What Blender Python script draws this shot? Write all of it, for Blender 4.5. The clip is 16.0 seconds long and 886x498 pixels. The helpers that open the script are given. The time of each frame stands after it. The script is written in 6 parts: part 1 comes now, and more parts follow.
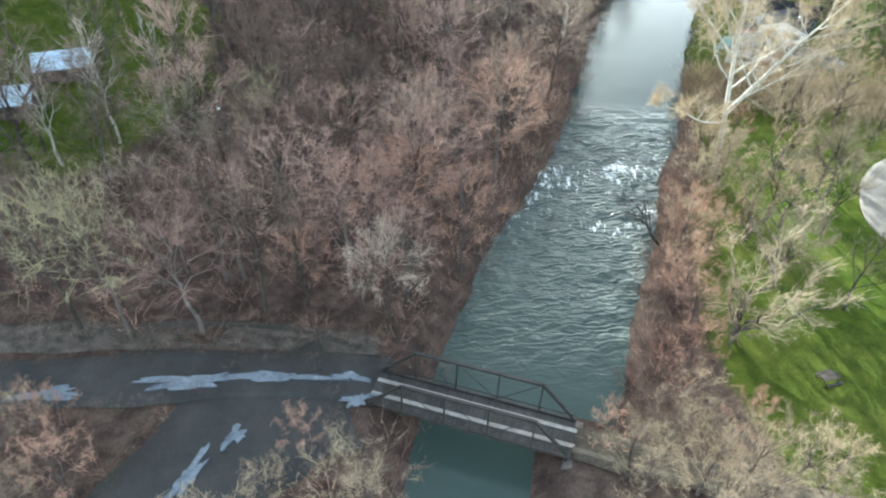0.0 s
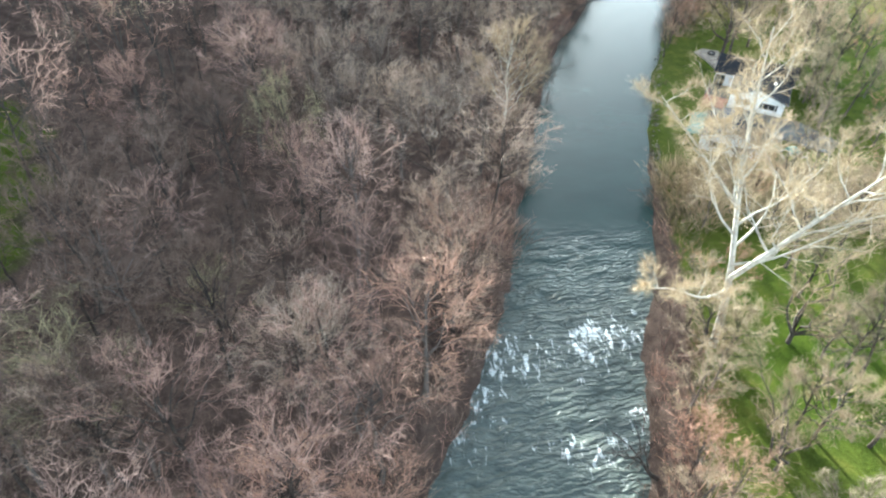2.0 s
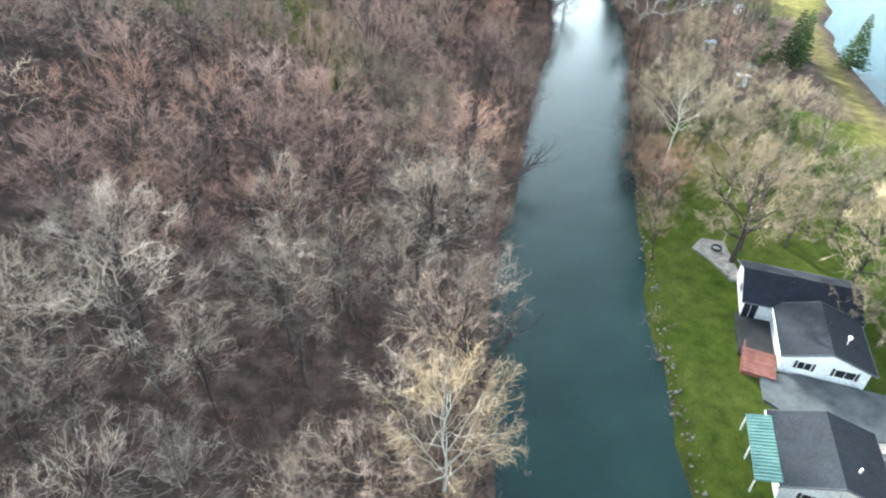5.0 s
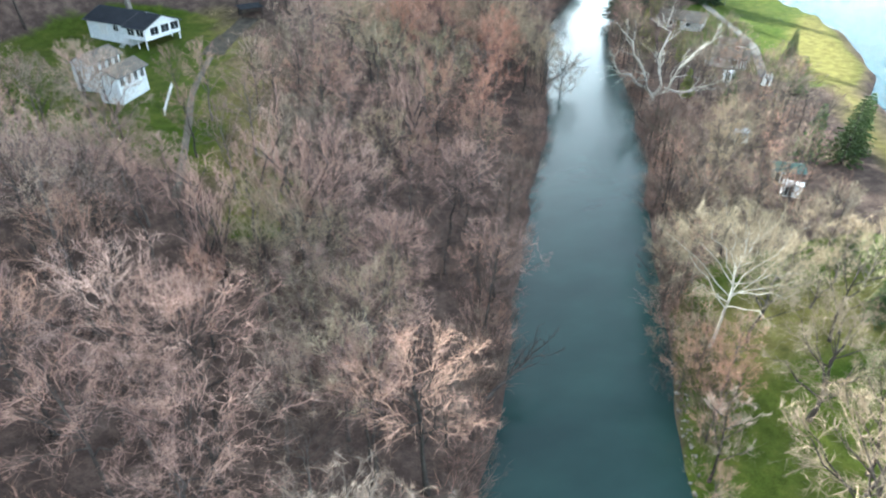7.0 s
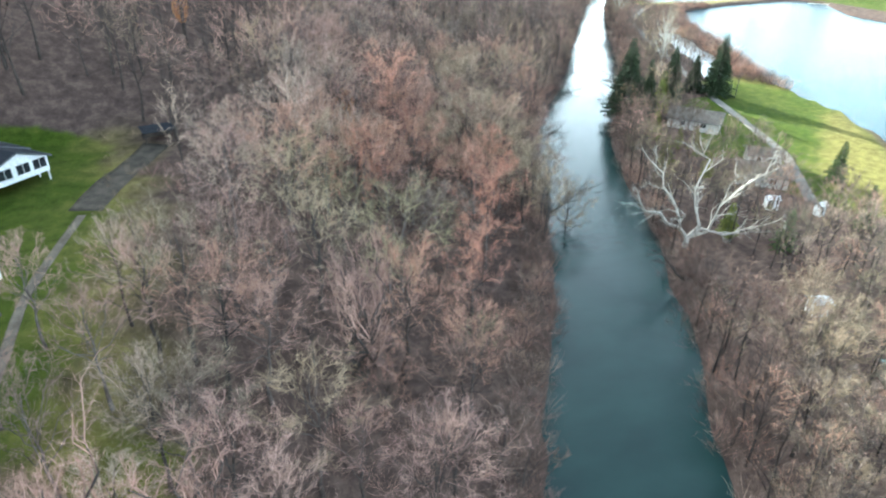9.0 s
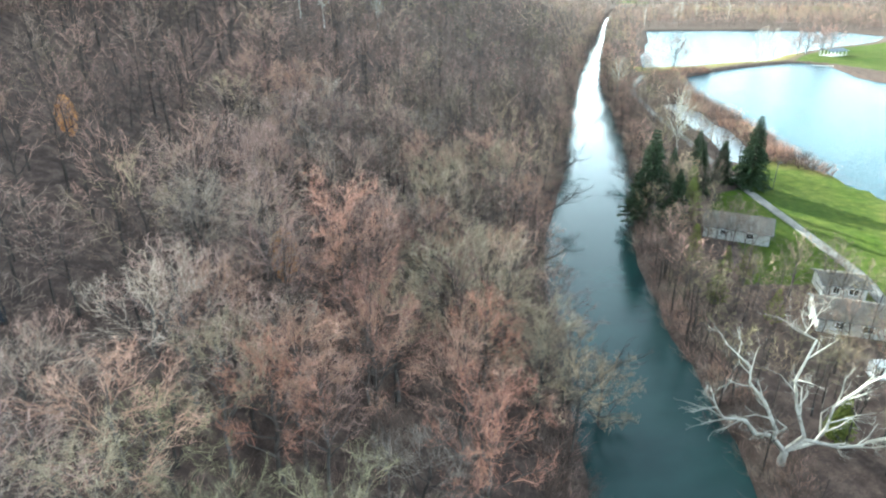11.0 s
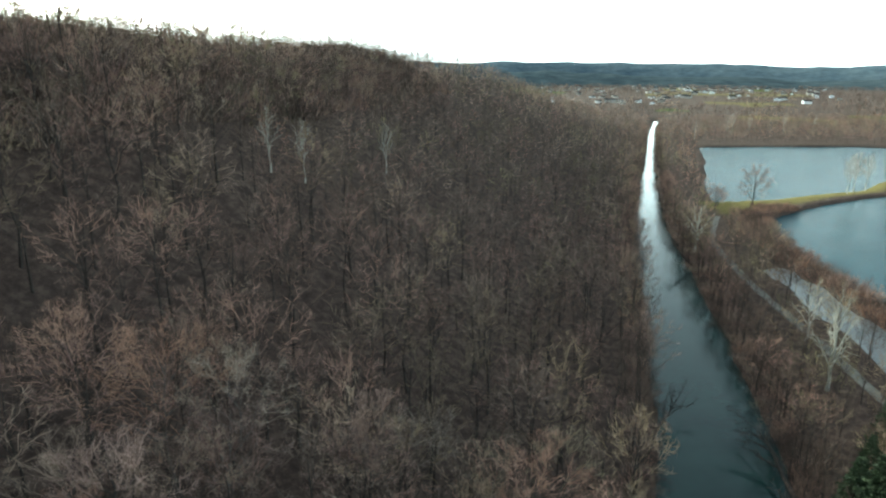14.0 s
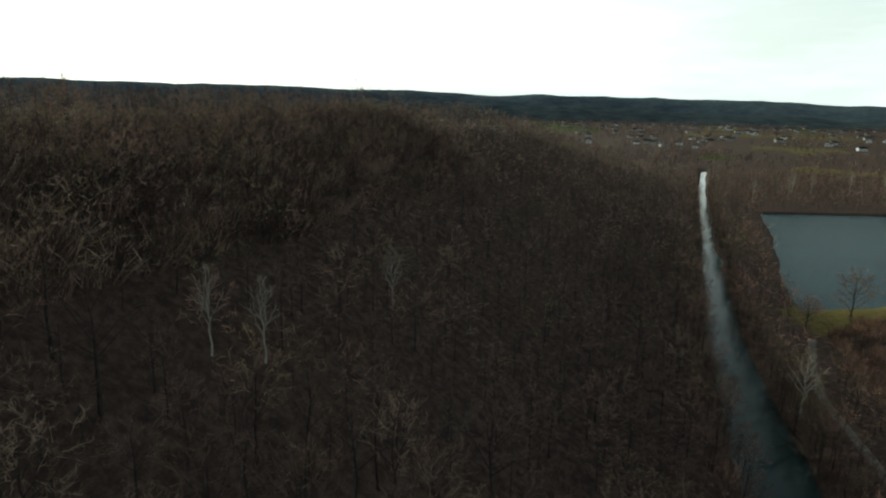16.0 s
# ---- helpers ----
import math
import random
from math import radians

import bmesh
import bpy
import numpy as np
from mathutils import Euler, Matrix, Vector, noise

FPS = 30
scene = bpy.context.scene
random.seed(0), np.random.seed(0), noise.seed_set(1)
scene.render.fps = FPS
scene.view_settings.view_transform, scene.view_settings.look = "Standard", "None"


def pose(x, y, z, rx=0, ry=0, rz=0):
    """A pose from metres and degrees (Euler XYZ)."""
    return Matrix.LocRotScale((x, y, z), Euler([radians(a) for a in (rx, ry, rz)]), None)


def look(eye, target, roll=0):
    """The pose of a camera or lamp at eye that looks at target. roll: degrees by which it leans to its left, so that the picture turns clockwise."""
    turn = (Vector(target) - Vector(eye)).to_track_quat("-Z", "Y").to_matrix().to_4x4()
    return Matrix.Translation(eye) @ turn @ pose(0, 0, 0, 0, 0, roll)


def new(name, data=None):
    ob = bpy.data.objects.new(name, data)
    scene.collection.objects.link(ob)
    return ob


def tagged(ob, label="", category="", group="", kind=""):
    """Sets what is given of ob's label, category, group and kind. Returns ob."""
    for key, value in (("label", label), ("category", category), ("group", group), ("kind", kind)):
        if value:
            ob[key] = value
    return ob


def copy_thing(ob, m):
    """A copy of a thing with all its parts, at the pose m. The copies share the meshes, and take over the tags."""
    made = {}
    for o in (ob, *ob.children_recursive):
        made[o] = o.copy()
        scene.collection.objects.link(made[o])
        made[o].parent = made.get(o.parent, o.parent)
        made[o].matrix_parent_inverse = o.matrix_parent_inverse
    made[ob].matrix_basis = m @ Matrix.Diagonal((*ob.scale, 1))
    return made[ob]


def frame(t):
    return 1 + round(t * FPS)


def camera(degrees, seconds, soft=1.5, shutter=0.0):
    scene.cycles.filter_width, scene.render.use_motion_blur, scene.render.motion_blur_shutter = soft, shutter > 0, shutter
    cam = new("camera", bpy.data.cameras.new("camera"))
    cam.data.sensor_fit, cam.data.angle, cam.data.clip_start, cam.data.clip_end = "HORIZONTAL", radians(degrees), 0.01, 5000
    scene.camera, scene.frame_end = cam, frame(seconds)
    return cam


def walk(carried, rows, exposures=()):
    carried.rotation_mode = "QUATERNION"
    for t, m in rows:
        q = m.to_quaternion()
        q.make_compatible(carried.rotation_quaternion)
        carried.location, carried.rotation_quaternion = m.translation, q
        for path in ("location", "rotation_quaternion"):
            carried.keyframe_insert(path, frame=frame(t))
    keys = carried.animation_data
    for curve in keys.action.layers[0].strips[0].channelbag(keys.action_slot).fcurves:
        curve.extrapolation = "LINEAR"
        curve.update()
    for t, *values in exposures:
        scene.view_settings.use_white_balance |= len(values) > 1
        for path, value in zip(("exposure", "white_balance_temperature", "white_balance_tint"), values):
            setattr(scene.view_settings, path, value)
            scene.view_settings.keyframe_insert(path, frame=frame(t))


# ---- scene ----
cam = camera(70.1, 16.0, soft=2.2)
PATH = [
    (0, (2.581, -1.3, 46.181), (2.54, 0.24, 44.906), 1.8),
    (0.5, (2.978, 5.139, 46.634), (2.967, 6.68, 45.359), 1.8),
    (1, (3.64, 13.008, 47.198), (3.696, 14.55, 45.924), 1.6),
    (1.5, (4.372, 21.14, 47.804), (4.476, 22.678, 46.531), 1.7),
    (1.7, (4.583, 24.862, 48.074), (4.697, 26.394, 46.794), 2.1),
    (2, (5.207, 30.423, 48.544), (5.33, 31.958, 47.268), 2.1),
    (2.5, (5.643, 39.302, 49.044), (5.826, 40.842, 47.781), 2.3),
    (3, (6.403, 48.591, 49.519), (6.619, 50.143, 48.276), 2.4),
    (3.5, (7.772, 57.533, 49.968), (8.034, 59.094, 48.746), 2.0),
    (4, (9.226, 68.028, 50.461), (9.545, 69.581, 49.242), 2.3),
    (4.5, (10.512, 77.811, 50.663), (10.885, 79.363, 49.459), 2.4),
    (4.7, (11.231, 81.666, 50.641), (11.611, 83.224, 49.446), 2.4),
    (6.8, (24.734, 118.943, 50.992), (25.122, 120.558, 49.876), 0.6),
    (7, (26.175, 122.904, 51.347), (26.563, 124.524, 50.24), 0.7),
    (7.5, (29.036, 132.765, 51.916), (29.432, 134.404, 50.84), 1.2),
    (8, (31.266, 142.674, 52.089), (31.678, 144.332, 51.047), 1.5),
    (8.5, (33.623, 153.097, 51.975), (34.074, 154.77, 50.976), 1.5),
    (9, (36.023, 162.99, 52.121), (36.501, 164.677, 51.16), 1.4),
    (9.5, (39.045, 172.944, 52.517), (39.547, 174.645, 51.593), 1.0),
    (9.7, (40.279, 177.131, 52.781), (40.79, 178.835, 51.867), 0.8),
    (11.8, (53.458, 216.355, 53.686), (53.985, 218.134, 52.94), 0.2),
    (12, (54.689, 220.528, 53.879), (55.218, 222.313, 53.148), 0.3),
    (12.5, (57.848, 230.622, 54.567), (58.381, 232.423, 53.88), 0.2),
    (13, (62.631, 244.041, 56.269), (63.158, 245.863, 55.635), 0.2),
    (13.5, (67.245, 257.887, 58.473), (67.737, 259.735, 57.887), 0.1),
    (14, (71.175, 271.54, 61.332), (71.623, 273.412, 60.791), 0.3),
    (14.5, (75.157, 284.732, 64.655), (75.592, 286.62, 64.158), 0.3),
    (15, (78.957, 298.06, 69.325), (79.361, 299.962, 68.857), 0.3),
    (15.5, (82.117, 311.929, 74.434), (82.51, 313.835, 73.971), 0.8),
    (16, (84.926, 326.274, 79.331), (85.287, 328.187, 78.872), 1.3),
]
EXPOSURE = [(0, 2.53, 5720, -4), (4, 2.82, 5700, -3), (8, 2.98, 5530, -3), (9.7, 2.92, 5520, -6), (12, 2.74, 5470, -10), (12.5, 2.63, 5470, -10), (13.5, 2.04, 5640, -12), (14.5, 0.66, 5920, -14), (16, -0.46, 6350, -9)]
walk(cam, [(t, look(eye, target, roll)) for t, eye, target, roll in PATH], EXPOSURE)

# ---- light: low sun ahead of the camera, bright hazy sky ----
SUN_EL, SUN_AZ = 15.7, -16.0      # degrees; azimuth from +y, to the right positive
world = bpy.data.worlds.new("world")
scene.world = world
world.use_nodes = True
wn, wl = world.node_tree.nodes, world.node_tree.links
wn.clear()
w_out = wn.new("ShaderNodeOutputWorld")
w_bg = wn.new("ShaderNodeBackground")
w_sky = wn.new("ShaderNodeTexSky")
w_sky.sky_type = "NISHITA"
w_sky.sun_disc = False
w_sky.sun_elevation = radians(SUN_EL)
w_sky.sun_rotation = radians(SUN_AZ)
w_sky.air_density, w_sky.dust_density, w_sky.ozone_density = 1.0, 6.0, 1.5
w_tc = wn.new("ShaderNodeTexCoord")
w_map = wn.new("ShaderNodeMapping")
w_map.inputs["Scale"].default_value = (1.6, 1.6, 9.0)
w_noise = wn.new("ShaderNodeTexNoise")
w_noise.inputs["Scale"].default_value = 1.5
w_noise.inputs["Detail"].default_value = 6.0
w_noise.inputs["Roughness"].default_value = 0.6
w_ramp = wn.new("ShaderNodeValToRGB")
w_ramp.color_ramp.elements[0].position, w_ramp.color_ramp.elements[1].position = 0.36, 0.62
w_ramp.color_ramp.elements[0].color = (0.74, 0.74, 0.74, 1)
w_pale = wn.new("ShaderNodeHueSaturation")           # thin high haze washes the colour out
w_pale.inputs["Saturation"].default_value = 0.45
w_pale.inputs["Value"].default_value = 0.7
w_lit = wn.new("ShaderNodeMix")                        # sunlit thin cloud over the sky
w_lit.data_type, w_lit.blend_type = "RGBA", "ADD"
w_lit.inputs[0].default_value = 1.0

w_sep = wn.new("ShaderNodeSeparateXYZ")
w_haze = wn.new("ShaderNodeValToRGB")                  # pale haze thickens towards the horizon all round
w_haze.color_ramp.elements[0].position, w_haze.color_ramp.elements[1].position = 0.0, 0.6
w_haze.color_ramp.elements[0].color, w_haze.color_ramp.elements[1].color = (1, 1, 1, 1), (0.034, 0.039, 0.047, 1)
low_haze = w_haze.color_ramp.elements.new(0.13)
low_haze.color = (0.86, 0.87, 0.88, 1)
mid_haze = w_haze.color_ramp.elements.new(0.22)
mid_haze.color = (0.27, 0.285, 0.305, 1)
high_haze = w_haze.color_ramp.elements.new(0.34)
high_haze.color = (0.088, 0.097, 0.11, 1)
w_gain = wn.new("ShaderNodeMix")
w_gain.data_type, w_gain.blend_type = "RGBA", "MULTIPLY"
w_gain.inputs[0].default_value = 1.0
w_gain.inputs[7].default_value = (13.0, 13.4, 13.6, 1)
wl.new(w_tc.outputs["Generated"], w_sep.inputs[0])
wl.new(w_sep.outputs["Z"], w_haze.inputs["Fac"])
wl.new(w_haze.outputs["Color"], w_gain.inputs[6])
wl.new(w_gain.outputs[2], w_lit.inputs[7])
w_cloud = wn.new("ShaderNodeMix")
w_cloud.data_type = "RGBA"
w_bg.inputs["Strength"].default_value = 0.12
wl.new(w_tc.outputs["Generated"], w_map.inputs["Vector"])
wl.new(w_map.outputs["Vector"], w_noise.inputs["Vector"])
wl.new(w_noise.outputs["Fac"], w_ramp.inputs["Fac"])
wl.new(w_ramp.outputs["Color"], w_cloud.inputs[0])
wl.new(w_sky.outputs["Color"], w_pale.inputs["Color"])
wl.new(w_pale.outputs["Color"], w_lit.inputs[6])
wl.new(w_pale.outputs["Color"], w_cloud.inputs[6])
wl.new(w_lit.outputs[2], w_cloud.inputs[7])
wl.new(w_cloud.outputs[2], w_bg.inputs["Color"])
wl.new(w_bg.outputs["Background"], w_out.inputs["Surface"])

sun_data = bpy.data.lights.new("sun", "SUN")
sun_data.energy, sun_data.angle, sun_data.color = 5.0, radians(0.6), (1.0, 0.92, 0.80)
sun = new("sun", sun_data)
_e, _a = radians(SUN_EL), radians(SUN_AZ)
sun_way = Vector((math.sin(_a) * math.cos(_e), math.cos(_a) * math.cos(_e), math.sin(_e)))
sun.matrix_world = Matrix.Translation((0, 0, 200)) @ sun_way.to_track_quat("Z", "Y").to_matrix().to_4x4()


# ---- materials ----
def node_material(name, build):
    m = bpy.data.materials.new(name)
    m.use_nodes = True
    nt = m.node_tree
    build(nt, nt.nodes["Principled BSDF"])
    return m


def noise_node(nt, scale, detail=4.0, rough=0.6, vec=None, distort=0.0):
    n = nt.nodes.new("ShaderNodeTexNoise")
    n.inputs["Scale"].default_value, n.inputs["Detail"].default_value = scale, detail
    n.inputs["Roughness"].default_value, n.inputs["Distortion"].default_value = rough, distort
    if vec is not None:
        nt.links.new(vec, n.inputs["Vector"])
    return n


def ramp_node(nt, fac, stops):
    r = nt.nodes.new("ShaderNodeValToRGB")
    els = r.color_ramp.elements
    while len(els) < len(stops):
        els.new(0.5)
    for e, (p, c) in zip(els, stops):
        e.position = p
        e.color = (*c, 1) if len(c) == 3 else c
    nt.links.new(fac, r.inputs["Fac"])
    return r


def mix_node(nt, fac, a, b, mode="MIX"):
    m = nt.nodes.new("ShaderNodeMix")
    m.data_type, m.blend_type = "RGBA", mode
    for sock, v in ((0, fac), (6, a), (7, b)):
        if isinstance(v, bpy.types.NodeSocket):
            nt.links.new(v, m.inputs[sock])
        elif sock == 0:
            m.inputs[0].default_value = v
        else:
            m.inputs[sock].default_value = (*v, 1)
    return m.outputs[2]


def bump_node(nt, height, strength, distance, bsdf):
    b = nt.nodes.new("ShaderNodeBump")
    b.inputs["Strength"].default_value, b.inputs["Distance"].default_value = strength, distance
    nt.links.new(height, b.inputs["Height"])
    nt.links.new(b.outputs["Normal"], bsdf.inputs["Normal"])


def world_vec(nt):
    return nt.nodes.new("ShaderNodeNewGeometry").outputs["Position"]


def rough_mat(name, dark, light, scale=2.0, rough=0.85, bump=0.3, fine=12.0, vary=0.0, metal=0.0, gloss=0.5):
    """A weathered surface: two scales of tone and a fine relief; vary: spread between objects."""
    def build(nt, b):
        pos = world_vec(nt)
        n1, n2 = noise_node(nt, scale, 5, 0.65, pos), noise_node(nt, fine, 3, 0.6, pos)
        c = ramp_node(nt, n1.outputs["Fac"], [(0.3, dark), (0.7, light)]).outputs["Color"]
        g = ramp_node(nt, n2.outputs["Fac"], [(0.25, (0.7, 0.7, 0.7)), (0.75, (1.2, 1.2, 1.2))]).outputs["Color"]
        c = mix_node(nt, 1.0, c, g, "MULTIPLY")
        if vary:
            o = nt.nodes.new("ShaderNodeObjectInfo")
            v = ramp_node(nt, o.outputs["Random"], [(0, (1 - vary,) * 3), (0.5, (1, 1 - vary * .3, 1 - vary * .4)), (1, (1 + vary,) * 3)]).outputs["Color"]
            c = mix_node(nt, 1.0, c, v, "MULTIPLY")
        nt.links.new(c, b.inputs["Base Color"])
        b.inputs["Roughness"].default_value, b.inputs["Metallic"].default_value = rough, metal
        b.inputs["Specular IOR Level"].default_value = gloss
        bump_node(nt, n2.outputs["Fac"], bump, 0.05, b)
    return node_material(name, build)


def twig_mat(name, dark, light, vary=0.32):
    """Fine branches: tone changes from twig to twig and from tree to tree."""
    def build(nt, b):
        geo = nt.nodes.new("ShaderNodeNewGeometry")
        o = nt.nodes.new("ShaderNodeObjectInfo")
        n = noise_node(nt, 0.12, 3, 0.6, geo.outputs["Position"])
        c = ramp_node(nt, geo.outputs["Random Per Island"], [(0.0, dark), (1.0, light)]).outputs["Color"]
        v = ramp_node(nt, o.outputs["Random"], [(0, (1 - vary,) * 3), (0.5, (1 + vary * .3, 1, 1 - vary * .2)), (1, (1 + vary, 1 + vary, 1 + vary * .9))]).outputs["Color"]
        w = ramp_node(nt, n.outputs["Fac"], [(0.3, (0.75, 0.72, 0.74)), (0.7, (1.2, 1.18, 1.12))]).outputs["Color"]
        c = mix_node(nt, 1.0, mix_node(nt, 1.0, c, v, "MULTIPLY"), w, "MULTIPLY")
        tone = nt.nodes.new("ShaderNodeAttribute")          # one value for each tree of a joined wood
        tone.attribute_name = "tone"
        tv = ramp_node(nt, tone.outputs["Fac"], [(0.0, (1, 1, 1)), (0.02, (1, 1, 1)), (0.03, (0.5, 0.49, 0.5)), (0.5, (0.9, 0.87, 0.86)), (1.0, (1.4, 1.34, 1.26))]).outputs["Color"]
        c = mix_node(nt, 1.0, c, tv, "MULTIPLY")
        nt.links.new(c, b.inputs["Base Color"])
        b.inputs["Roughness"].default_value = 0.75
        b.inputs["Specular IOR Level"].default_value = 0.3
    return node_material(name, build)


def ground_build(nt, b):
    """Leaf litter, with grass and dry grass where the sheet's masks put them."""
    pos = world_vec(nt)
    def mask(name):
        a = nt.nodes.new("ShaderNodeAttribute")
        a.attribute_name = name
        return a.outputs["Fac"]
    big, mid, fine = noise_node(nt, 0.05, 4, 0.6, pos), noise_node(nt, 0.5, 5, 0.65, pos), noise_node(nt, 5.0, 4, 0.7, pos)
    litter = ramp_node(nt, mid.outputs["Fac"], [(0.25, (0.038, 0.028, 0.024)), (0.5, (0.086, 0.060, 0.050)), (0.8, (0.172, 0.126, 0.102))]).outputs["Color"]
    grass = ramp_node(nt, mid.outputs["Fac"], [(0.25, (0.022, 0.042, 0.006)), (0.55, (0.052, 0.078, 0.010)), (0.8, (0.098, 0.108, 0.018))]).outputs["Color"]
    dry = ramp_node(nt, mid.outputs["Fac"], [(0.25, (0.085, 0.073, 0.024)), (0.75, (0.235, 0.20, 0.066))]).outputs["Color"]
    grain = ramp_node(nt, fine.outputs["Fac"], [(0.25, (0.6, 0.6, 0.6)), (0.75, (1.3, 1.3, 1.3))]).outputs["Color"]
    patch = ramp_node(nt, big.outputs["Fac"], [(0.35, (0, 0, 0)), (0.7, (0.28, 0.28, 0.28))]).outputs["Color"]
    g = mix_node(nt, patch, grass, dry)
    # ragged border between grass and litter
    edge = nt.nodes.new("ShaderNodeMath"); edge.operation = "ADD"
    nt.links.new(mask("grass"), edge.inputs[0])
    off = nt.nodes.new("ShaderNodeMath"); off.operation = "MULTIPLY_ADD"
    nt.links.new(mid.outputs["Fac"], off.inputs[0]); off.inputs[1].default_value, off.inputs[2].default_value = 0.7, -0.35
    nt.links.new(off.outputs[0], edge.inputs[1])
    gm = ramp_node(nt, edge.outputs[0], [(0.35, (0, 0, 0)), (0.65, (1, 1, 1))]).outputs["Color"]
    c = mix_node(nt, gm, litter, g)
    c = mix_node(nt, mask("dry"), c, dry)
    nt.links.new(mix_node(nt, 1.0, c, grain, "MULTIPLY"), b.inputs["Base Color"])
    b.inputs["Roughness"].default_value = 0.95
    b.inputs["Specular IOR Level"].default_value = 0.03
    bump_node(nt, fine.outputs["Fac"], 0.7, 0.15, b)


def river_build(nt, b):
    """Deep green water with wind ripples; chop and foam over the shallow riffle."""
    pos = world_vec(nt)
    sep = nt.nodes.new("ShaderNodeSeparateXYZ")
    nt.links.new(pos, sep.inputs[0])
    a = nt.nodes.new("ShaderNodeAttribute")
    a.attribute_name = "riffle"
    m = nt.nodes.new("ShaderNodeMapping")
    m.inputs["Rotation"].default_value = (0, 0, radians(-18))
    m.inputs["Scale"].default_value = (0.62, 1.0, 1.0)
    nt.links.new(pos, m.inputs["Vector"])
    rip, swell = noise_node(nt, 1.6, 4, 0.6, m.outputs["Vector"], 0.6), noise_node(nt, 0.16, 3, 0.5, m.outputs["Vector"])
    chop = noise_node(nt, 0.85, 2, 0.5, m.outputs["Vector"], 0.5)
    murk = ramp_node(nt, swell.outputs["Fac"], [(0.3, (0.009, 0.026, 0.025)), (0.7, (0.017, 0.042, 0.037))]).outputs["Color"]
    # reflected sky on the lower reach and riffle is mixed into the base colour
    sh = nt.nodes.new("ShaderNodeAttribute")
    sh.attribute_name = "shallow"
    murk = mix_node(nt, sh.outputs["Fac"], murk, (0.058, 0.084, 0.074))
    murk = mix_node(nt, a.outputs["Fac"], murk, (0.115, 0.13, 0.12))
    m2 = nt.nodes.new("ShaderNodeMapping")              # foam trails run with the current
    m2.inputs["Rotation"].default_value, m2.inputs["Scale"].default_value = (0, 0, radians(18)), (1.5, 0.55, 1.0)
    nt.links.new(pos, m2.inputs["Vector"])
    foam_n = noise_node(nt, 1.0, 4, 0.65, m2.outputs["Vector"], 0.6)
    f = nt.nodes.new("ShaderNodeMath"); f.operation = "MULTIPLY"
    nt.links.new(foam_n.outputs["Fac"], f.inputs[0]); nt.links.new(a.outputs["Fac"], f.inputs[1])
    fm = ramp_node(nt, f.outputs[0], [(0.49, (0, 0, 0)), (0.58, (1, 1, 1))]).outputs["Color"]
    nt.links.new(mix_node(nt, fm, murk, (0.75, 0.78, 0.78)), b.inputs["Base Color"])
    r = nt.nodes.new("ShaderNodeMath"); r.operation = "MULTIPLY_ADD"
    nt.links.new(fm, r.inputs[0]); r.inputs[1].default_value, r.inputs[2].default_value = 0.4, 0.09
    calm = nt.nodes.new("ShaderNodeMapRange")
    for key, val in (("From Min", 290.0), ("From Max", 345.0), ("To Min", 0.165), ("To Max", 0.07)):
        calm.inputs[key].default_value = val
    nt.links.new(sep.outputs["Y"], calm.inputs["Value"])
    nt.links.new(calm.outputs["Result"], r.inputs[2])
    nt.links.new(r.outputs[0], b.inputs["Roughness"])
    b.inputs["IOR"].default_value = 1.33
    b.inputs["Specular IOR Level"].default_value = 0.45
    c2 = nt.nodes.new("ShaderNodeMath"); c2.operation = "MULTIPLY"
    h = nt.nodes.new("ShaderNodeMath"); h.operation = "MULTIPLY_ADD"
    nt.links.new(chop.outputs["Fac"], c2.inputs[0]); c2.inputs[1].default_value = 1.9
    nt.links.new(c2.outputs[0], h.inputs[0]); nt.links.new(a.outputs["Fac"], h.inputs[1])
    s = nt.nodes.new("ShaderNodeMath"); s.operation = "MULTIPLY"
    nt.links.new(rip.outputs["Fac"], s.inputs[0]); s.inputs[1].default_value = 0.026
    nt.links.new(s.outputs[0], h.inputs[2])
    wave = nt.nodes.new("ShaderNodeTexWave")
    wave.wave_type, wave.bands_direction = "BANDS", "Y"
    for key, val in (("Scale", 0.42), ("Distortion", 10.0), ("Detail", 3.0), ("Detail Scale", 1.7), ("Detail Roughness", 0.6)):
        wave.inputs[key].default_value = val
    nt.links.new(m.outputs["Vector"], wave.inputs["Vector"])
    wa = nt.nodes.new("ShaderNodeMath"); wa.operation = "MULTIPLY"
    nt.links.new(wave.outputs["Fac"], wa.inputs[0]); nt.links.new(a.outputs["Fac"], wa.inputs[1])
    wb = nt.nodes.new("ShaderNodeMath"); wb.operation = "MULTIPLY_ADD"
    nt.links.new(wa.outputs[0], wb.inputs[0]); wb.inputs[1].default_value = 0.30
    nt.links.new(h.outputs[0], wb.inputs[2])
    bump_node(nt, wb.outputs[0], 1.0, 0.5, b)


def pond_build(nt, b):
    pos = world_vec(nt)
    n = noise_node(nt, 0.8, 3, 0.6, pos)
    big = noise_node(nt, 0.012, 3, 0.5, pos)
    c = ramp_node(nt, big.outputs["Fac"], [(0.3, (0.012, 0.045, 0.060)), (0.7, (0.018, 0.060, 0.078))]).outputs["Color"]
    nt.links.new(c, b.inputs["Base Color"])
    b.inputs["Roughness"].default_value, b.inputs["IOR"].default_value = 0.12, 1.33
    b.inputs["Specular IOR Level"].default_value = 0.04
    b.inputs["Specular Tint"].default_value = (0.84, 0.96, 1.0, 1)
    bump_node(nt, n.outputs["Fac"], 1.0, 0.30, b)


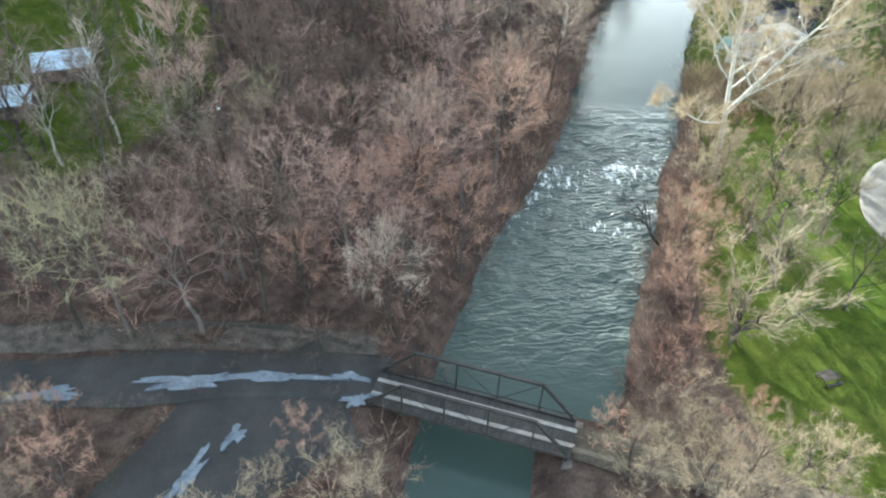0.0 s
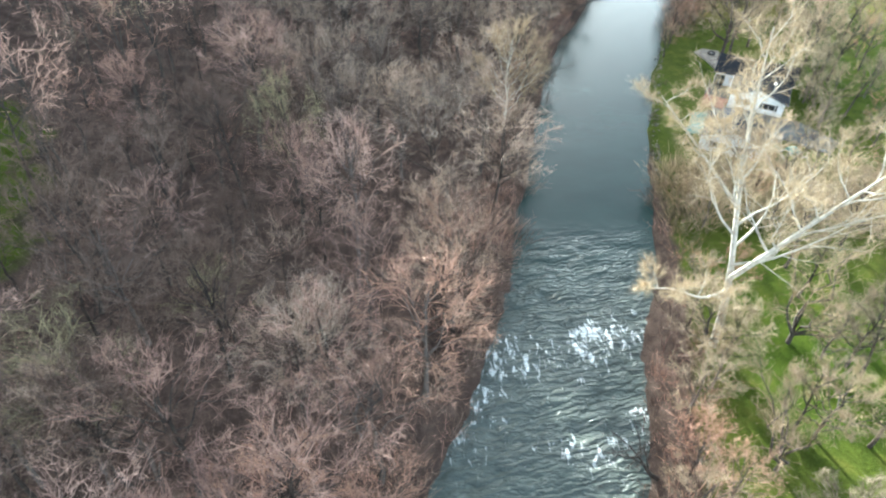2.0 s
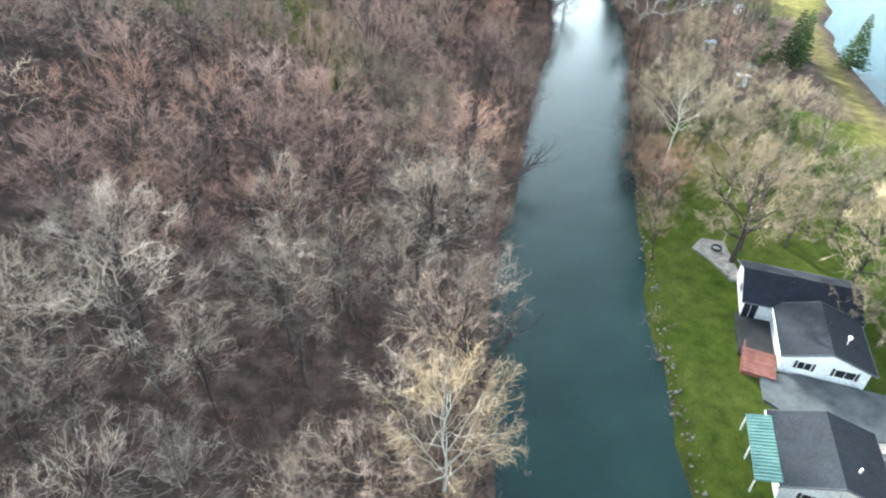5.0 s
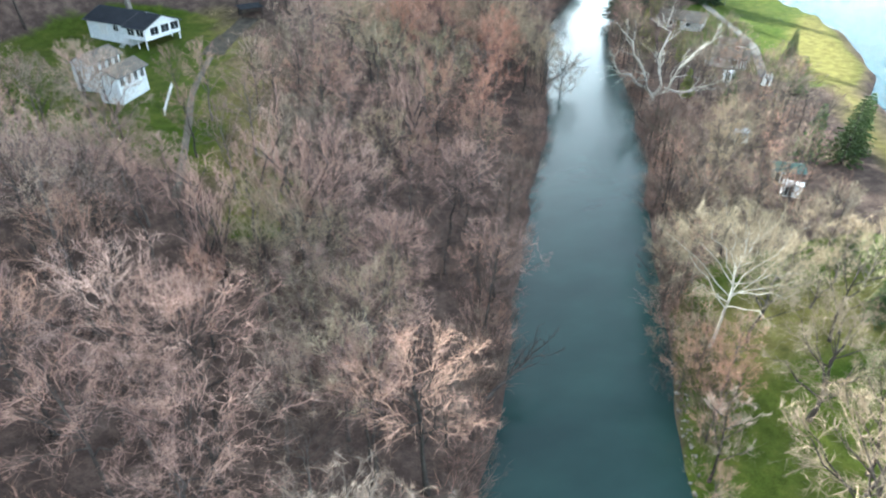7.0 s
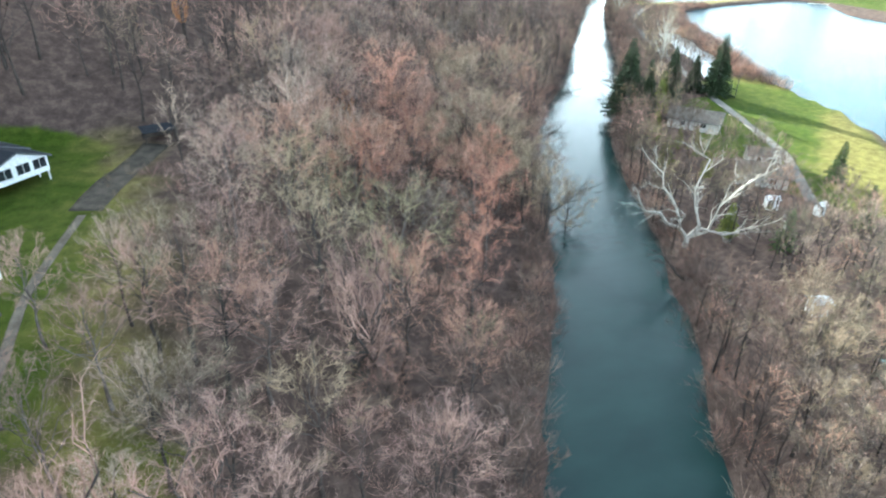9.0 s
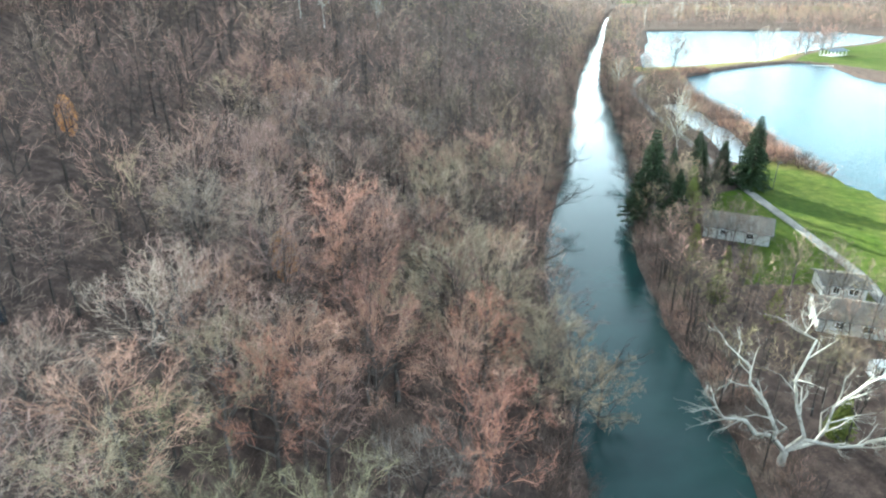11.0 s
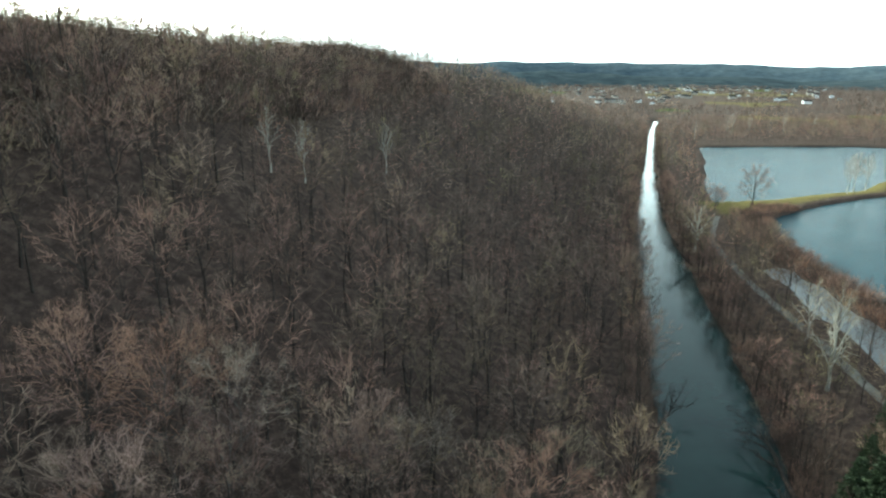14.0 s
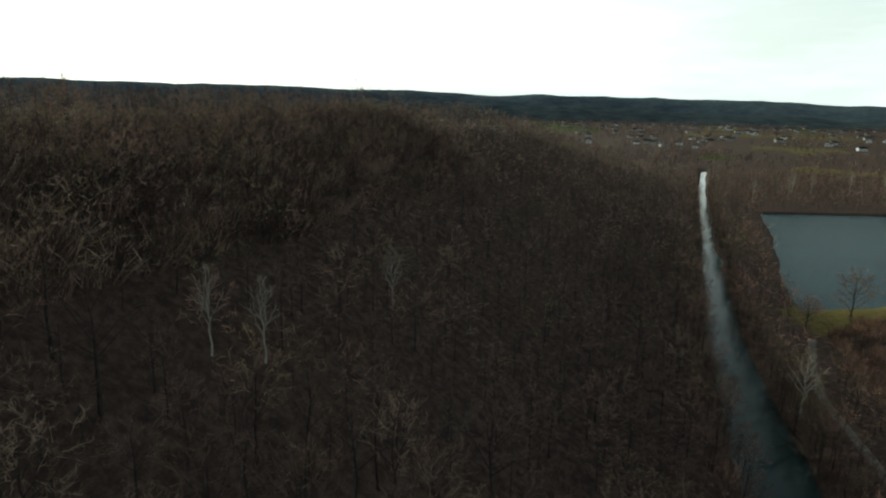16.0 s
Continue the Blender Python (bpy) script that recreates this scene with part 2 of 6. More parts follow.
def shingle_build(dark, light):
    def build(nt, b):
        tc = nt.nodes.new("ShaderNodeTexCoord")
        br = nt.nodes.new("ShaderNodeTexBrick")
        br.inputs["Scale"].default_value = 3.0
        br.inputs["Mortar Size"].default_value = 0.012
        br.inputs["Color1"].default_value, br.inputs["Color2"].default_value = (*dark, 1), (*light, 1)
        br.inputs["Mortar"].default_value = (*[v * 0.5 for v in dark], 1)
        nt.links.new(tc.outputs["Object"], br.inputs["Vector"])
        n = noise_node(nt, 0.6, 4, 0.6, tc.outputs["Object"])
        w = ramp_node(nt, n.outputs["Fac"], [(0.3, (0.75, 0.75, 0.75)), (0.7, (1.2, 1.2, 1.2))]).outputs["Color"]
        nt.links.new(mix_node(nt, 1.0, br.outputs["Color"], w, "MULTIPLY"), b.inputs["Base Color"])
        b.inputs["Roughness"].default_value = 0.9
        b.inputs["Specular IOR Level"].default_value = 0.2
        bump_node(nt, br.outputs["Fac"], 0.3, 0.02, b)
    return build


M_GROUND = node_material("forest_ground", ground_build)
M_RIVER = node_material("river_water", river_build)
M_POND = node_material("pond_water", pond_build)
M_BARK = rough_mat("grey_bark", (0.055, 0.047, 0.043), (0.15, 0.13, 0.118), 0.8, 0.9, 0.5, 6, 0.25, gloss=0.1)
M_DARKBARK = rough_mat("dark_bark", (0.035, 0.03, 0.027), (0.09, 0.078, 0.07), 0.8, 0.9, 0.5, 6, 0.25, gloss=0.1)
M_WHITEBARK = rough_mat("sycamore_bark", (0.31, 0.285, 0.24), (0.60, 0.575, 0.51), 0.6, 0.8, 0.3, 3, 0.1)
M_TWIG = [twig_mat("twigs_grey", (0.165, 0.130, 0.108), (0.43, 0.352, 0.295)),
          twig_mat("twigs_mauve", (0.175, 0.115, 0.100), (0.44, 0.306, 0.264)),
          twig_mat("twigs_russet", (0.23, 0.14, 0.105), (0.48, 0.305, 0.235)),
          twig_mat("twigs_tan", (0.185, 0.15, 0.105), (0.39, 0.325, 0.235)),
          twig_mat("twigs_olive", (0.14, 0.128, 0.08), (0.31, 0.285, 0.18)),
          twig_mat("twigs_pale", (0.24, 0.194, 0.128), (0.47, 0.392, 0.272)),
          twig_mat("twigs_red", (0.27, 0.135, 0.10), (0.49, 0.27, 0.20)),
          # dark copy of the twig tones, standing in for shade low in the wood
          twig_mat("twigs_dark_shade", (0.068, 0.049, 0.041), (0.18, 0.135, 0.114))]
M_ORANGE = twig_mat("withered_leaves", (0.28, 0.12, 0.045), (0.50, 0.25, 0.09))
M_NEEDLE = twig_mat("spruce_needles", (0.012, 0.025, 0.010), (0.045, 0.070, 0.030))
M_NEEDLE_Y = twig_mat("arborvitae_leaves", (0.07, 0.085, 0.014), (0.18, 0.20, 0.04))
M_NEEDLE_G = twig_mat("conifer_needles", (0.022, 0.05, 0.014), (0.09, 0.135, 0.04))
M_DIRT = rough_mat("trodden_dirt", (0.09, 0.075, 0.06), (0.19, 0.16, 0.125), 0.6, 0.95, 0.4, 7, gloss=0.1)
M_ROAD = rough_mat("wet_asphalt", (0.012, 0.012, 0.013), (0.050, 0.046, 0.045), 0.22, 0.7, 0.2, 8)
M_LANE = rough_mat("rutted_lane", (0.045, 0.038, 0.030), (0.12, 0.10, 0.078), 0.6, 0.95, 0.4, 7, gloss=0.1)
M_SILT = rough_mat("silty_ice", (0.075, 0.082, 0.09), (0.17, 0.178, 0.185), 0.15, 0.3, 0.1, 2)
M_GRAVEL = rough_mat("gravel", (0.12, 0.11, 0.10), (0.24, 0.22, 0.20), 0.5, 0.9, 0.4, 9, gloss=0.1)
M_CONCRETE = rough_mat("concrete", (0.30, 0.29, 0.27), (0.50, 0.48, 0.45), 0.4, 0.85, 0.2, 8)
# pale blue base colour stands in for the sky the puddles reflect
M_PUDDLE = rough_mat("puddle_sky_sheen", (0.10, 0.12, 0.15), (0.22, 0.25, 0.30), 0.5, 0.12, 0.0, 3)
M_IRON = rough_mat("painted_iron", (0.022, 0.021, 0.02), (0.06, 0.053, 0.048), 1.5, 0.6, 0.3, 12, 0.1, 0.3)
M_PLANK = rough_mat("bridge_planks", (0.028, 0.026, 0.025), (0.07, 0.064, 0.06), 1.0, 0.8, 0.4, 10, 0.3)
M_RUNNER = rough_mat("worn_runner_planks", (0.24, 0.22, 0.20), (0.44, 0.41, 0.38), 1.0, 0.75, 0.3, 10, 0.15)
M_STONE = rough_mat("bank_stone", (0.10, 0.09, 0.08), (0.30, 0.275, 0.25), 1.0, 0.9, 0.6, 5, 0.3, gloss=0.1)
M_WHITE = rough_mat("white_siding", (0.70, 0.73, 0.76), (0.84, 0.86, 0.88), 0.5, 0.6, 0.1, 4)
M_TRIM = rough_mat("white_trim", (0.72, 0.72, 0.72), (0.84, 0.84, 0.84), 1.0, 0.5, 0.05, 6)
M_SHINGLE = node_material("dark_shingles", shingle_build((0.011, 0.013, 0.019), (0.023, 0.026, 0.035)))
M_BROWNROOF = node_material("brown_shingles", shingle_build((0.10, 0.085, 0.072), (0.19, 0.165, 0.14)))
M_GREENROOF = rough_mat("dark_green_metal", (0.025, 0.075, 0.062), (0.06, 0.13, 0.11), 0.8, 0.5, 0.1, 6, 0, 0.1)
M_TEAL = rough_mat("teal_metal", (0.07, 0.155, 0.14), (0.135, 0.235, 0.215), 0.8, 0.4, 0.1, 6, 0, 0.2)
# sky reflected on the sheds' roofs is put into this blue
M_BLUEROOF = rough_mat("pale_metal_sky_blue", (0.42, 0.52, 0.66), (0.60, 0.70, 0.80), 0.5, 0.4, 0.05, 5, 0, 0.3)
M_SLATE = rough_mat("blue_grey_roof", (0.07, 0.095, 0.13), (0.15, 0.18, 0.22), 0.5, 0.55, 0.05, 5)
M_REDWOOD = rough_mat("red_stained_boards", (0.17, 0.060, 0.045), (0.30, 0.12, 0.09), 1.2, 0.7, 0.2, 9, 0.2)
M_DARKWIN = rough_mat("dark_glass", (0.012, 0.015, 0.02), (0.03, 0.035, 0.04), 0.5, 0.06, 0.0, 2)
M_SHUTTER = rough_mat("black_shutter", (0.02, 0.02, 0.022), (0.04, 0.04, 0.045), 2, 0.5, 0.1, 8)
M_BLACK = rough_mat("black_plastic", (0.015, 0.015, 0.017), (0.035, 0.035, 0.038), 2, 0.5, 0.1, 8)
M_DRIVE = rough_mat("wet_gravel", (0.045, 0.048, 0.052), (0.15, 0.155, 0.16), 0.45, 0.75, 0.4, 8)
M_TARP = rough_mat("teal_tarp", (0.05, 0.22, 0.22), (0.10, 0.34, 0.33), 1.5, 0.5, 0.4, 4)
M_VERGE = rough_mat("withered_verge_grass", (0.045, 0.038, 0.034), (0.165, 0.138, 0.118), 0.9, 0.95, 0.8, 5, gloss=0.1)
M_MUD = rough_mat("ditch_mud", (0.022, 0.019, 0.016), (0.05, 0.043, 0.036), 1.0, 0.6, 0.3, 8)
M_GUTTER = rough_mat("dark_gutter", (0.06, 0.065, 0.075), (0.12, 0.125, 0.14), 1.0, 0.5, 0.1, 6)
# distance haze is put into the hills' blue-grey base colours
M_MIDHILL = rough_mat("low_hills_haze_tint", (0.028, 0.043, 0.055), (0.085, 0.105, 0.115), 0.011, 1.0, 0.0, 0.03, gloss=0.0)
M_FARHILL = rough_mat("far_hills_haze_tint", (0.06, 0.086, 0.112), (0.145, 0.18, 0.20), 0.006, 1.0, 0.0, 0.03, gloss=0.0)


# ---- helpers for shapes ----
def link_mesh(name, bm_or_data, material, parent=None, label=""):
    me = bm_or_data
    if isinstance(bm_or_data, bmesh.types.BMesh):
        me = bpy.data.meshes.new(name)
        bm_or_data.to_mesh(me)
        bm_or_data.free()
    mats = material if isinstance(material, (list, tuple)) else [material]
    if not me.materials:
        for m in mats:
            me.materials.append(m)
    ob = new(name, me)
    if parent is not None:
        ob.parent = parent
    if label:
        tagged(ob, label=label)
    return ob


def part(name, bm, material, parent, label=""):
    return link_mesh(name, bm, material, parent, label)


def thing(name, m, label, category, group=""):
    """An Empty at the base of a thing, which parents its parts."""
    ob = new(name)
    ob.empty_display_size = 0.5
    ob.matrix_basis = m
    return tagged(ob, label, category, group)


def add_box(bm, x0, x1, y0, y1, z0, z1, bevel=0.0):
    g = bmesh.ops.create_cube(bm, size=1.0, matrix=Matrix.Translation(((x0 + x1) / 2, (y0 + y1) / 2, (z0 + z1) / 2)) @ Matrix.Diagonal((x1 - x0, y1 - y0, z1 - z0, 1)))
    if bevel:
        es = list({e for v in g["verts"] for e in v.link_edges})
        bmesh.ops.bevel(bm, geom=es, offset=bevel, segments=1, affect="EDGES")
    return bm


def box(x0, x1, y0, y1, z0, z1, bevel=0.0):
    return add_box(bmesh.new(), x0, x1, y0, y1, z0, z1, bevel)


def add_bar(bm, a, b, w, h=None):
    """A square bar from a to b."""
    a, b = Vector(a), Vector(b)
    q = (b - a).to_track_quat("Z", "Y").to_matrix().to_4x4()
    bmesh.ops.create_cube(bm, size=1.0, matrix=Matrix.Translation((a + b) / 2) @ q @ Matrix.Diagonal((w, h or w, (b - a).length, 1)))
    return bm


def bar(a, b, w, h=None):
    return add_bar(bmesh.new(), a, b, w, h)


def prism(points, z0, z1):
    """An upright block over an outline."""
    bm = bmesh.new()
    lo = [bm.verts.new((x, y, z0)) for x, y in points]
    hi = [bm.verts.new((x, y, z1)) for x, y in points]
    n = len(points)
    bm.faces.new(hi)
    bm.faces.new(lo[::-1])
    for i in range(n):
        bm.faces.new((lo[i], lo[(i + 1) % n], hi[(i + 1) % n], hi[i]))
    bmesh.ops.recalc_face_normals(bm, faces=bm.faces[:])
    return bm


def mesh_from(name, verts, faces, mats, index=None):
    """A mesh from arrays of triangles."""
    me = bpy.data.meshes.new(name)
    verts, faces = np.asarray(verts, np.float32), np.asarray(faces, np.int32)
    me.vertices.add(len(verts))
    me.vertices.foreach_set("co", verts.ravel())
    n, k = faces.shape
    me.loops.add(n * k)
    me.loops.foreach_set("vertex_index", faces.ravel())
    me.polygons.add(n)
    me.polygons.foreach_set("loop_start", np.arange(0, n * k, k, dtype=np.int32))
    me.polygons.foreach_set("loop_total", np.full(n, k, np.int32))
    for m in mats:
        me.materials.append(m)
    if index is not None:
        me.polygons.foreach_set("material_index", np.asarray(index, np.int32))
    me.update(calc_edges=True)
    return me


# ---- the lie of the land ----
RIVER = np.array([(-14, -400), (-6, -200), (1, -60), (4, 0), (6, 25), (11, 42), (17, 60), (23, 76), (30, 94), (36, 112), (42, 130), (48, 147), (55, 165),
                  (64, 185), (75, 208), (86, 230), (97, 256), (112, 300), (124, 325), (141, 354), (158, 390), (186, 440), (228, 520),
                  (337, 705), (450, 890), (560, 1060)], float)
WATER, POND = -1.5, -0.5


def smooth_line(pts, step, sigma):
    seg = np.r_[0, np.cumsum(np.linalg.norm(np.diff(pts, axis=0), axis=1))]
    s = np.arange(0, seg[-1], step)
    line = np.c_[np.interp(s, seg, pts[:, 0]), np.interp(s, seg, pts[:, 1])]
    k = np.exp(-0.5 * (np.arange(-40, 41) * step / sigma) ** 2)
    k /= k.sum()
    pad = np.vstack([line[0] + (line[1] - line[0]) * np.arange(-40, 0)[:, None], line, line[-1] + (line[-1] - line[-2]) * np.arange(1, 41)[:, None]])
    return np.c_[np.convolve(pad[:, 0], k, "valid"), np.convolve(pad[:, 1], k, "valid")]


SHIFT = np.interp(RIVER[:, 1], [40, 95, 110, 140, 165, 200, 230, 290, 335, 370, 405, 440, 480, 530, 680], [0.4, -0.6, -2.9, -3.4, -2.5, -2.4, -3.1, -4.1, -2.0, 0.7, 0.8, -1.4, -3.0, -2.0, -0.4])
RIVER[:, 0] += SHIFT * 0.9        # towards the right bank
RIVER[:, 1] -= SHIFT * 0.42
CL = smooth_line(RIVER, 4.0, 10.0)
_t = np.gradient(CL, axis=0)
_t /= np.linalg.norm(_t, axis=1)[:, None]
for _ in range(6):
    _t[1:-1] = (_t[:-2] + _t[1:-1] * 2 + _t[2:]) / 4
CT = _t / np.linalg.norm(_t, axis=1)[:, None]
CN = np.c_[CT[:, 1], -CT[:, 0]]          # to the right of the way ahead


def hash_noise(x, y, scale, seed=0):
    """Smooth value noise, vectorised."""
    x, y = np.asarray(x, float) / scale + seed * 17.3, np.asarray(y, float) / scale - seed * 9.1
    xi, yi = np.floor(x), np.floor(y)
    fx, fy = x - xi, y - yi
    fx, fy = fx * fx * (3 - 2 * fx), fy * fy * (3 - 2 * fy)
    def h(a, b):
        v = np.sin(a * 127.1 + b * 311.7 + seed * 74.7) * 43758.5453
        return v - np.floor(v)
    return (h(xi, yi) * (1 - fx) + h(xi + 1, yi) * fx) * (1 - fy) + (h(xi, yi + 1) * (1 - fx) + h(xi + 1, yi + 1) * fx) * fy - 0.5


def sd_of(x, y):
    """Place along the river (index) and distance to the right of its middle."""
    p = np.stack([np.ravel(x), np.ravel(y)], 1)
    out_i, out_d = np.empty(len(p), int), np.empty(len(p))
    for a in range(0, len(p), 4000):
        q = p[a:a + 4000]
        d2 = ((q[:, None, :] - CL[None]) ** 2).sum(2)
        i = d2.argmin(1)
        out_i[a:a + 4000] = i
        side = ((q - CL[i]) * CN[i]).sum(1)
        out_d[a:a + 4000] = np.sign(side) * np.sqrt(d2[np.arange(len(q)), i])
    return out_i, out_d


def smoothstep(a, b, v):
    t = np.clip((v - a) / (b - a), 0, 1)      # falls where a > b
    return t * t * (3 - 2 * t)


def inside(x, y, poly):
    """Signed distance to an outline, positive within."""
    p = np.stack([np.ravel(x), np.ravel(y)], 1)
    poly = np.asarray(poly, float)
    best, odd = np.full(len(p), 1e9), np.zeros(len(p), bool)
    for a, b in zip(poly, np.roll(poly, -1, 0)):
        ab = b - a
        t = np.clip(((p - a) @ ab) / (ab @ ab), 0, 1)
        best = np.minimum(best, np.linalg.norm(p - a - t[:, None] * ab, axis=1))
        cross = (a[1] > p[:, 1]) != (b[1] > p[:, 1])
        with np.errstate(divide="ignore", invalid="ignore"):
            odd ^= cross & (p[:, 0] < a[0] + (p[:, 1] - a[1]) * ab[0] / (ab[1] if ab[1] else 1e-9))
    return np.where(odd, best, -best)


def near_line(x, y, pts):
    """Distance to a line of points."""
    p = np.stack([np.ravel(x), np.ravel(y)], 1)
    pts = np.asarray(pts, float)
    best = np.full(len(p), 1e9)
    for a, b in zip(pts[:-1], pts[1:]):
        ab = b - a
        t = np.clip(((p - a) @ ab) / (ab @ ab), 0, 1)
        best = np.minimum(best, np.linalg.norm(p - a - t[:, None] * ab, axis=1))
    return best


NEAR_POND = [(193, 291), (201, 312), (203, 333), (213, 365), (226, 396), (241, 440), (256, 477), (273, 501), (298, 513), (324, 523), (355, 531), (380, 535),
             (393, 524), (378, 498), (366, 470), (372, 420), (360, 340), (340, 250), (310, 185), (240, 140), (165, 132), (130, 150), (124, 166), (127, 181), (136, 199), (146, 220), (160, 243), (173, 255), (184, 276)]
FAR_POND = [(274, 539), (305, 537), (340, 544), (372, 549), (402, 567), (450, 590), (540, 620), (600, 660), (592, 705), (555, 728), (485, 742), (413, 754), (360, 670), (311, 600), (290, 570)]
CHANNEL = [(219, 441), (227, 438), (222, 416), (211, 386), (198, 360), (190, 350), (186, 356), (194, 372), (202, 392), (211, 416)]
LAWNS = [[(31, 22), (27.5, 42), (28.5, 50), (31, 62), (37, 80), (40.5, 98), (43.0, 111), (45.2, 121), (50.6, 140), (57, 152), (70, 178), (80, 186), (108, 188), (118, 178), (120, 150), (126, 110), (150, 60), (150, 0), (90, 0), (40, 0)],
         [(-75, 52), (-44, 58), (-35, 70), (-35, 90), (-42, 108), (-75, 116)],
         [(150, 285), (158, 300), (172, 330), (180, 350), (196, 352), (204, 333), (202, 312), (192, 292), (182, 277), (171, 257), (158, 246), (146, 248), (138, 262)],
         [(-34, 222), (-6, 214), (4, 208), (11, 206), (15, 215), (16, 240), (11, 268), (3, 275), (-10, 275), (-25, 262), (-34, 250)],
         [(12, 195), (24, 197), (24, 209), (16, 214)],
         [(132, 285), (142, 300), (150, 318), (160, 330), (172, 332), (160, 300), (150, 280)],
         [(410, 560), (452, 583), (545, 612), (650, 650), (700, 600), (520, 420), (400, 480), (396, 525), (384, 540)]]
DRY = [[(150, 250), (160, 247), (172, 258), (184, 277), (192, 292), (200, 312), (190, 306), (170, 286), (156, 272)],
       [(258, 510), (275, 512), (300, 521), (335, 534), (380, 543), (420, 570), (405, 572), (370, 552), (335, 547), (300, 541), (262, 540)],
       [(14, 198), (22, 200), (20, 240), (14, 275), (9, 270), (14, 240)],
       [(204, 330), (210, 352), (197, 356), (192, 348)],
       # sunlit yellow band beyond the house, put into the grass colour
       [(70, 165), (95, 168), (100, 178), (75, 178)],
       [(108, 158), (118, 168), (124, 182), (133, 200), (143, 221), (157, 244), (170, 256), (181, 277), (190, 292), (186, 292), (177, 277), (166, 259), (153, 248), (139, 226), (128, 204), (119, 186), (110, 170)]]


def half_width(y):
    return np.interp(y, [0, 90, 120, 200, 300, 350, 410, 450, 520, 660, 900], [8.3, 8.5, 9.6, 9.8, 9.9, 9.7, 9.4, 8.2, 6.4, 4.4, 4.0])


def land(x, y):
    """Height of the ground."""
    shape = np.shape(x)
    x, y = np.ravel(np.asarray(x, float)), np.ravel(np.asarray(y, float))
    i, d = sd_of(x, y)
    sy = CL[i, 1]
    wob = hash_noise(x, y, 14, 1) * 1.7 + hash_noise(x, y, 5.5, 7) * 1.5
    half = half_width(sy) + wob * 0.9
    u = np.abs(d) - half
    bank = -3.2 + 3.4 * smoothstep(-2.5, 2.5, u)
    # valley side on the left
    crest = np.interp(sy, [-200, 0, 70, 150, 230, 300, 360, 430, 560, 700, 800, 900, 1010], [4, 6, 8, 13, 19, 36, 56, 66, 66, 60, 46, 24, 1])
    foot = np.interp(sy, [0, 100, 230, 330, 430, 700, 900], [22, 16, 8, 14, 20, 18, 12])
    run = np.interp(sy, [0, 100, 230, 330, 430, 700, 900], [50, 60, 64, 110, 135, 135, 120])
    v = np.clip((u - foot) / run, 0, 1)
    left = crest * (v * v * (3 - 2 * v) * 0.5 + v * 0.5) + 0.9
    left = left - np.where(u > 260, (u - 260) * 0.02, 0).clip(0, 25)
    # extra side hill, added mostly out of view to shade the left wood
    left += np.interp(sy, [60, 120, 205, 260, 330, 430], [0, 74, 70, 26, 22, 0]) * smoothstep(75, 150, u)
    left += smoothstep(30, 160, u) * hash_noise(x, y, 60, 3) * np.interp(sy, [200, 400], [2, 12])
    road = np.exp(-(near_line(x, y, [(-90, 30), (-30, 31), (-4, 33)]) / 9) ** 2)
    left = left * (1 - road) + 1.2 * road
    terrace = smoothstep(46, 20, np.hypot((x + 4) * 0.8, y - 245))
    left = left * (1 - terrace) + (15.9 + 0.03 * (y - 245)) * terrace
    right = 0.3 - 0.9 * np.exp(-(((x - 60) / 22) ** 2 + ((y - 124) / 30) ** 2))
    rroad = np.exp(-(near_line(x, y, [(13, 30), (34, 25), (80, 12)]) / 6) ** 2)
    right = right * (1 - rroad) + 1.1 * rroad
    h = bank + smoothstep(0, 5, u) * (np.where(d < 0, left, right) + (hash_noise(x, y, 22, 5) * 0.5 + hash_noise(x, y, 6, 6) * 0.15) * (1 - np.maximum(road, rroad)))
    ramp = near_line(x, y, [(13.2, 28.3), (22, 26.2)])
    h = np.maximum(h, np.where(d > 0, 1.45 - (ramp / 2.4) ** 2 * 0.6, -9))
    w = np.maximum(np.maximum(inside(x, y, NEAR_POND), inside(x, y, FAR_POND)), inside(x, y, CHANNEL))
    h = np.where(d > 0, h - (h + 2.2) * smoothstep(-1.5, 3.0, w), h)
    # the plain runs out to low hills
    far = np.hypot(x - 300, y - 400)
    h = np.where(far > 1400, h * np.clip(1 - (far - 1400) / 800, 0.1, 1), h)
    return h.reshape(shape)


def land_at(x, y):
    return float(land(np.array([x]), np.array([y]))[0])


def grid_lines():
    n = len(CL)
    s = np.arange(0, n)
    d = np.unique(np.r_[-np.geomspace(330, 4000, 22), np.arange(-328, -24, 6), np.arange(-24, -14, 2), np.arange(-14, -5, 1.0), 0,
                        np.arange(5, 14, 1.0), np.arange(14, 24, 2), np.arange(24, 330, 4.5), np.geomspace(330, 4000, 22)])
    return s, d


S_I, D_V = grid_lines()
N0 = np.array([0.88, -0.47])
N0 /= np.linalg.norm(N0)
near_d = np.clip(D_V, -330, 330)
GX = CL[:, None, 0] + CN[:, None, 0] * near_d[None] + N0[0] * (D_V - near_d)[None]
GY = CL[:, None, 1] + CN[:, None, 1] * near_d[None] + N0[1] * (D_V - near_d)[None]
ahead, back = np.geomspace(15, 3600, 30), np.geomspace(10, 1500, 14)[::-1]
T_END = np.array([0.5, 0.866])
GX = np.vstack([GX[0] - 0.0 * back[:, None], GX, GX[-1] + T_END[0] * ahead[:, None]])
GY = np.vstack([GY[0] - back[:, None], GY, GY[-1] + T_END[1] * ahead[:, None]])
GZ = land(GX, GY)
rows_n, cols_n = GX.shape
idx = np.arange(rows_n * cols_n).reshape(rows_n, cols_n)
quads = np.stack([idx[:-1, :-1], idx[:-1, 1:], idx[1:, 1:], idx[1:, :-1]], -1).reshape(-1, 4)
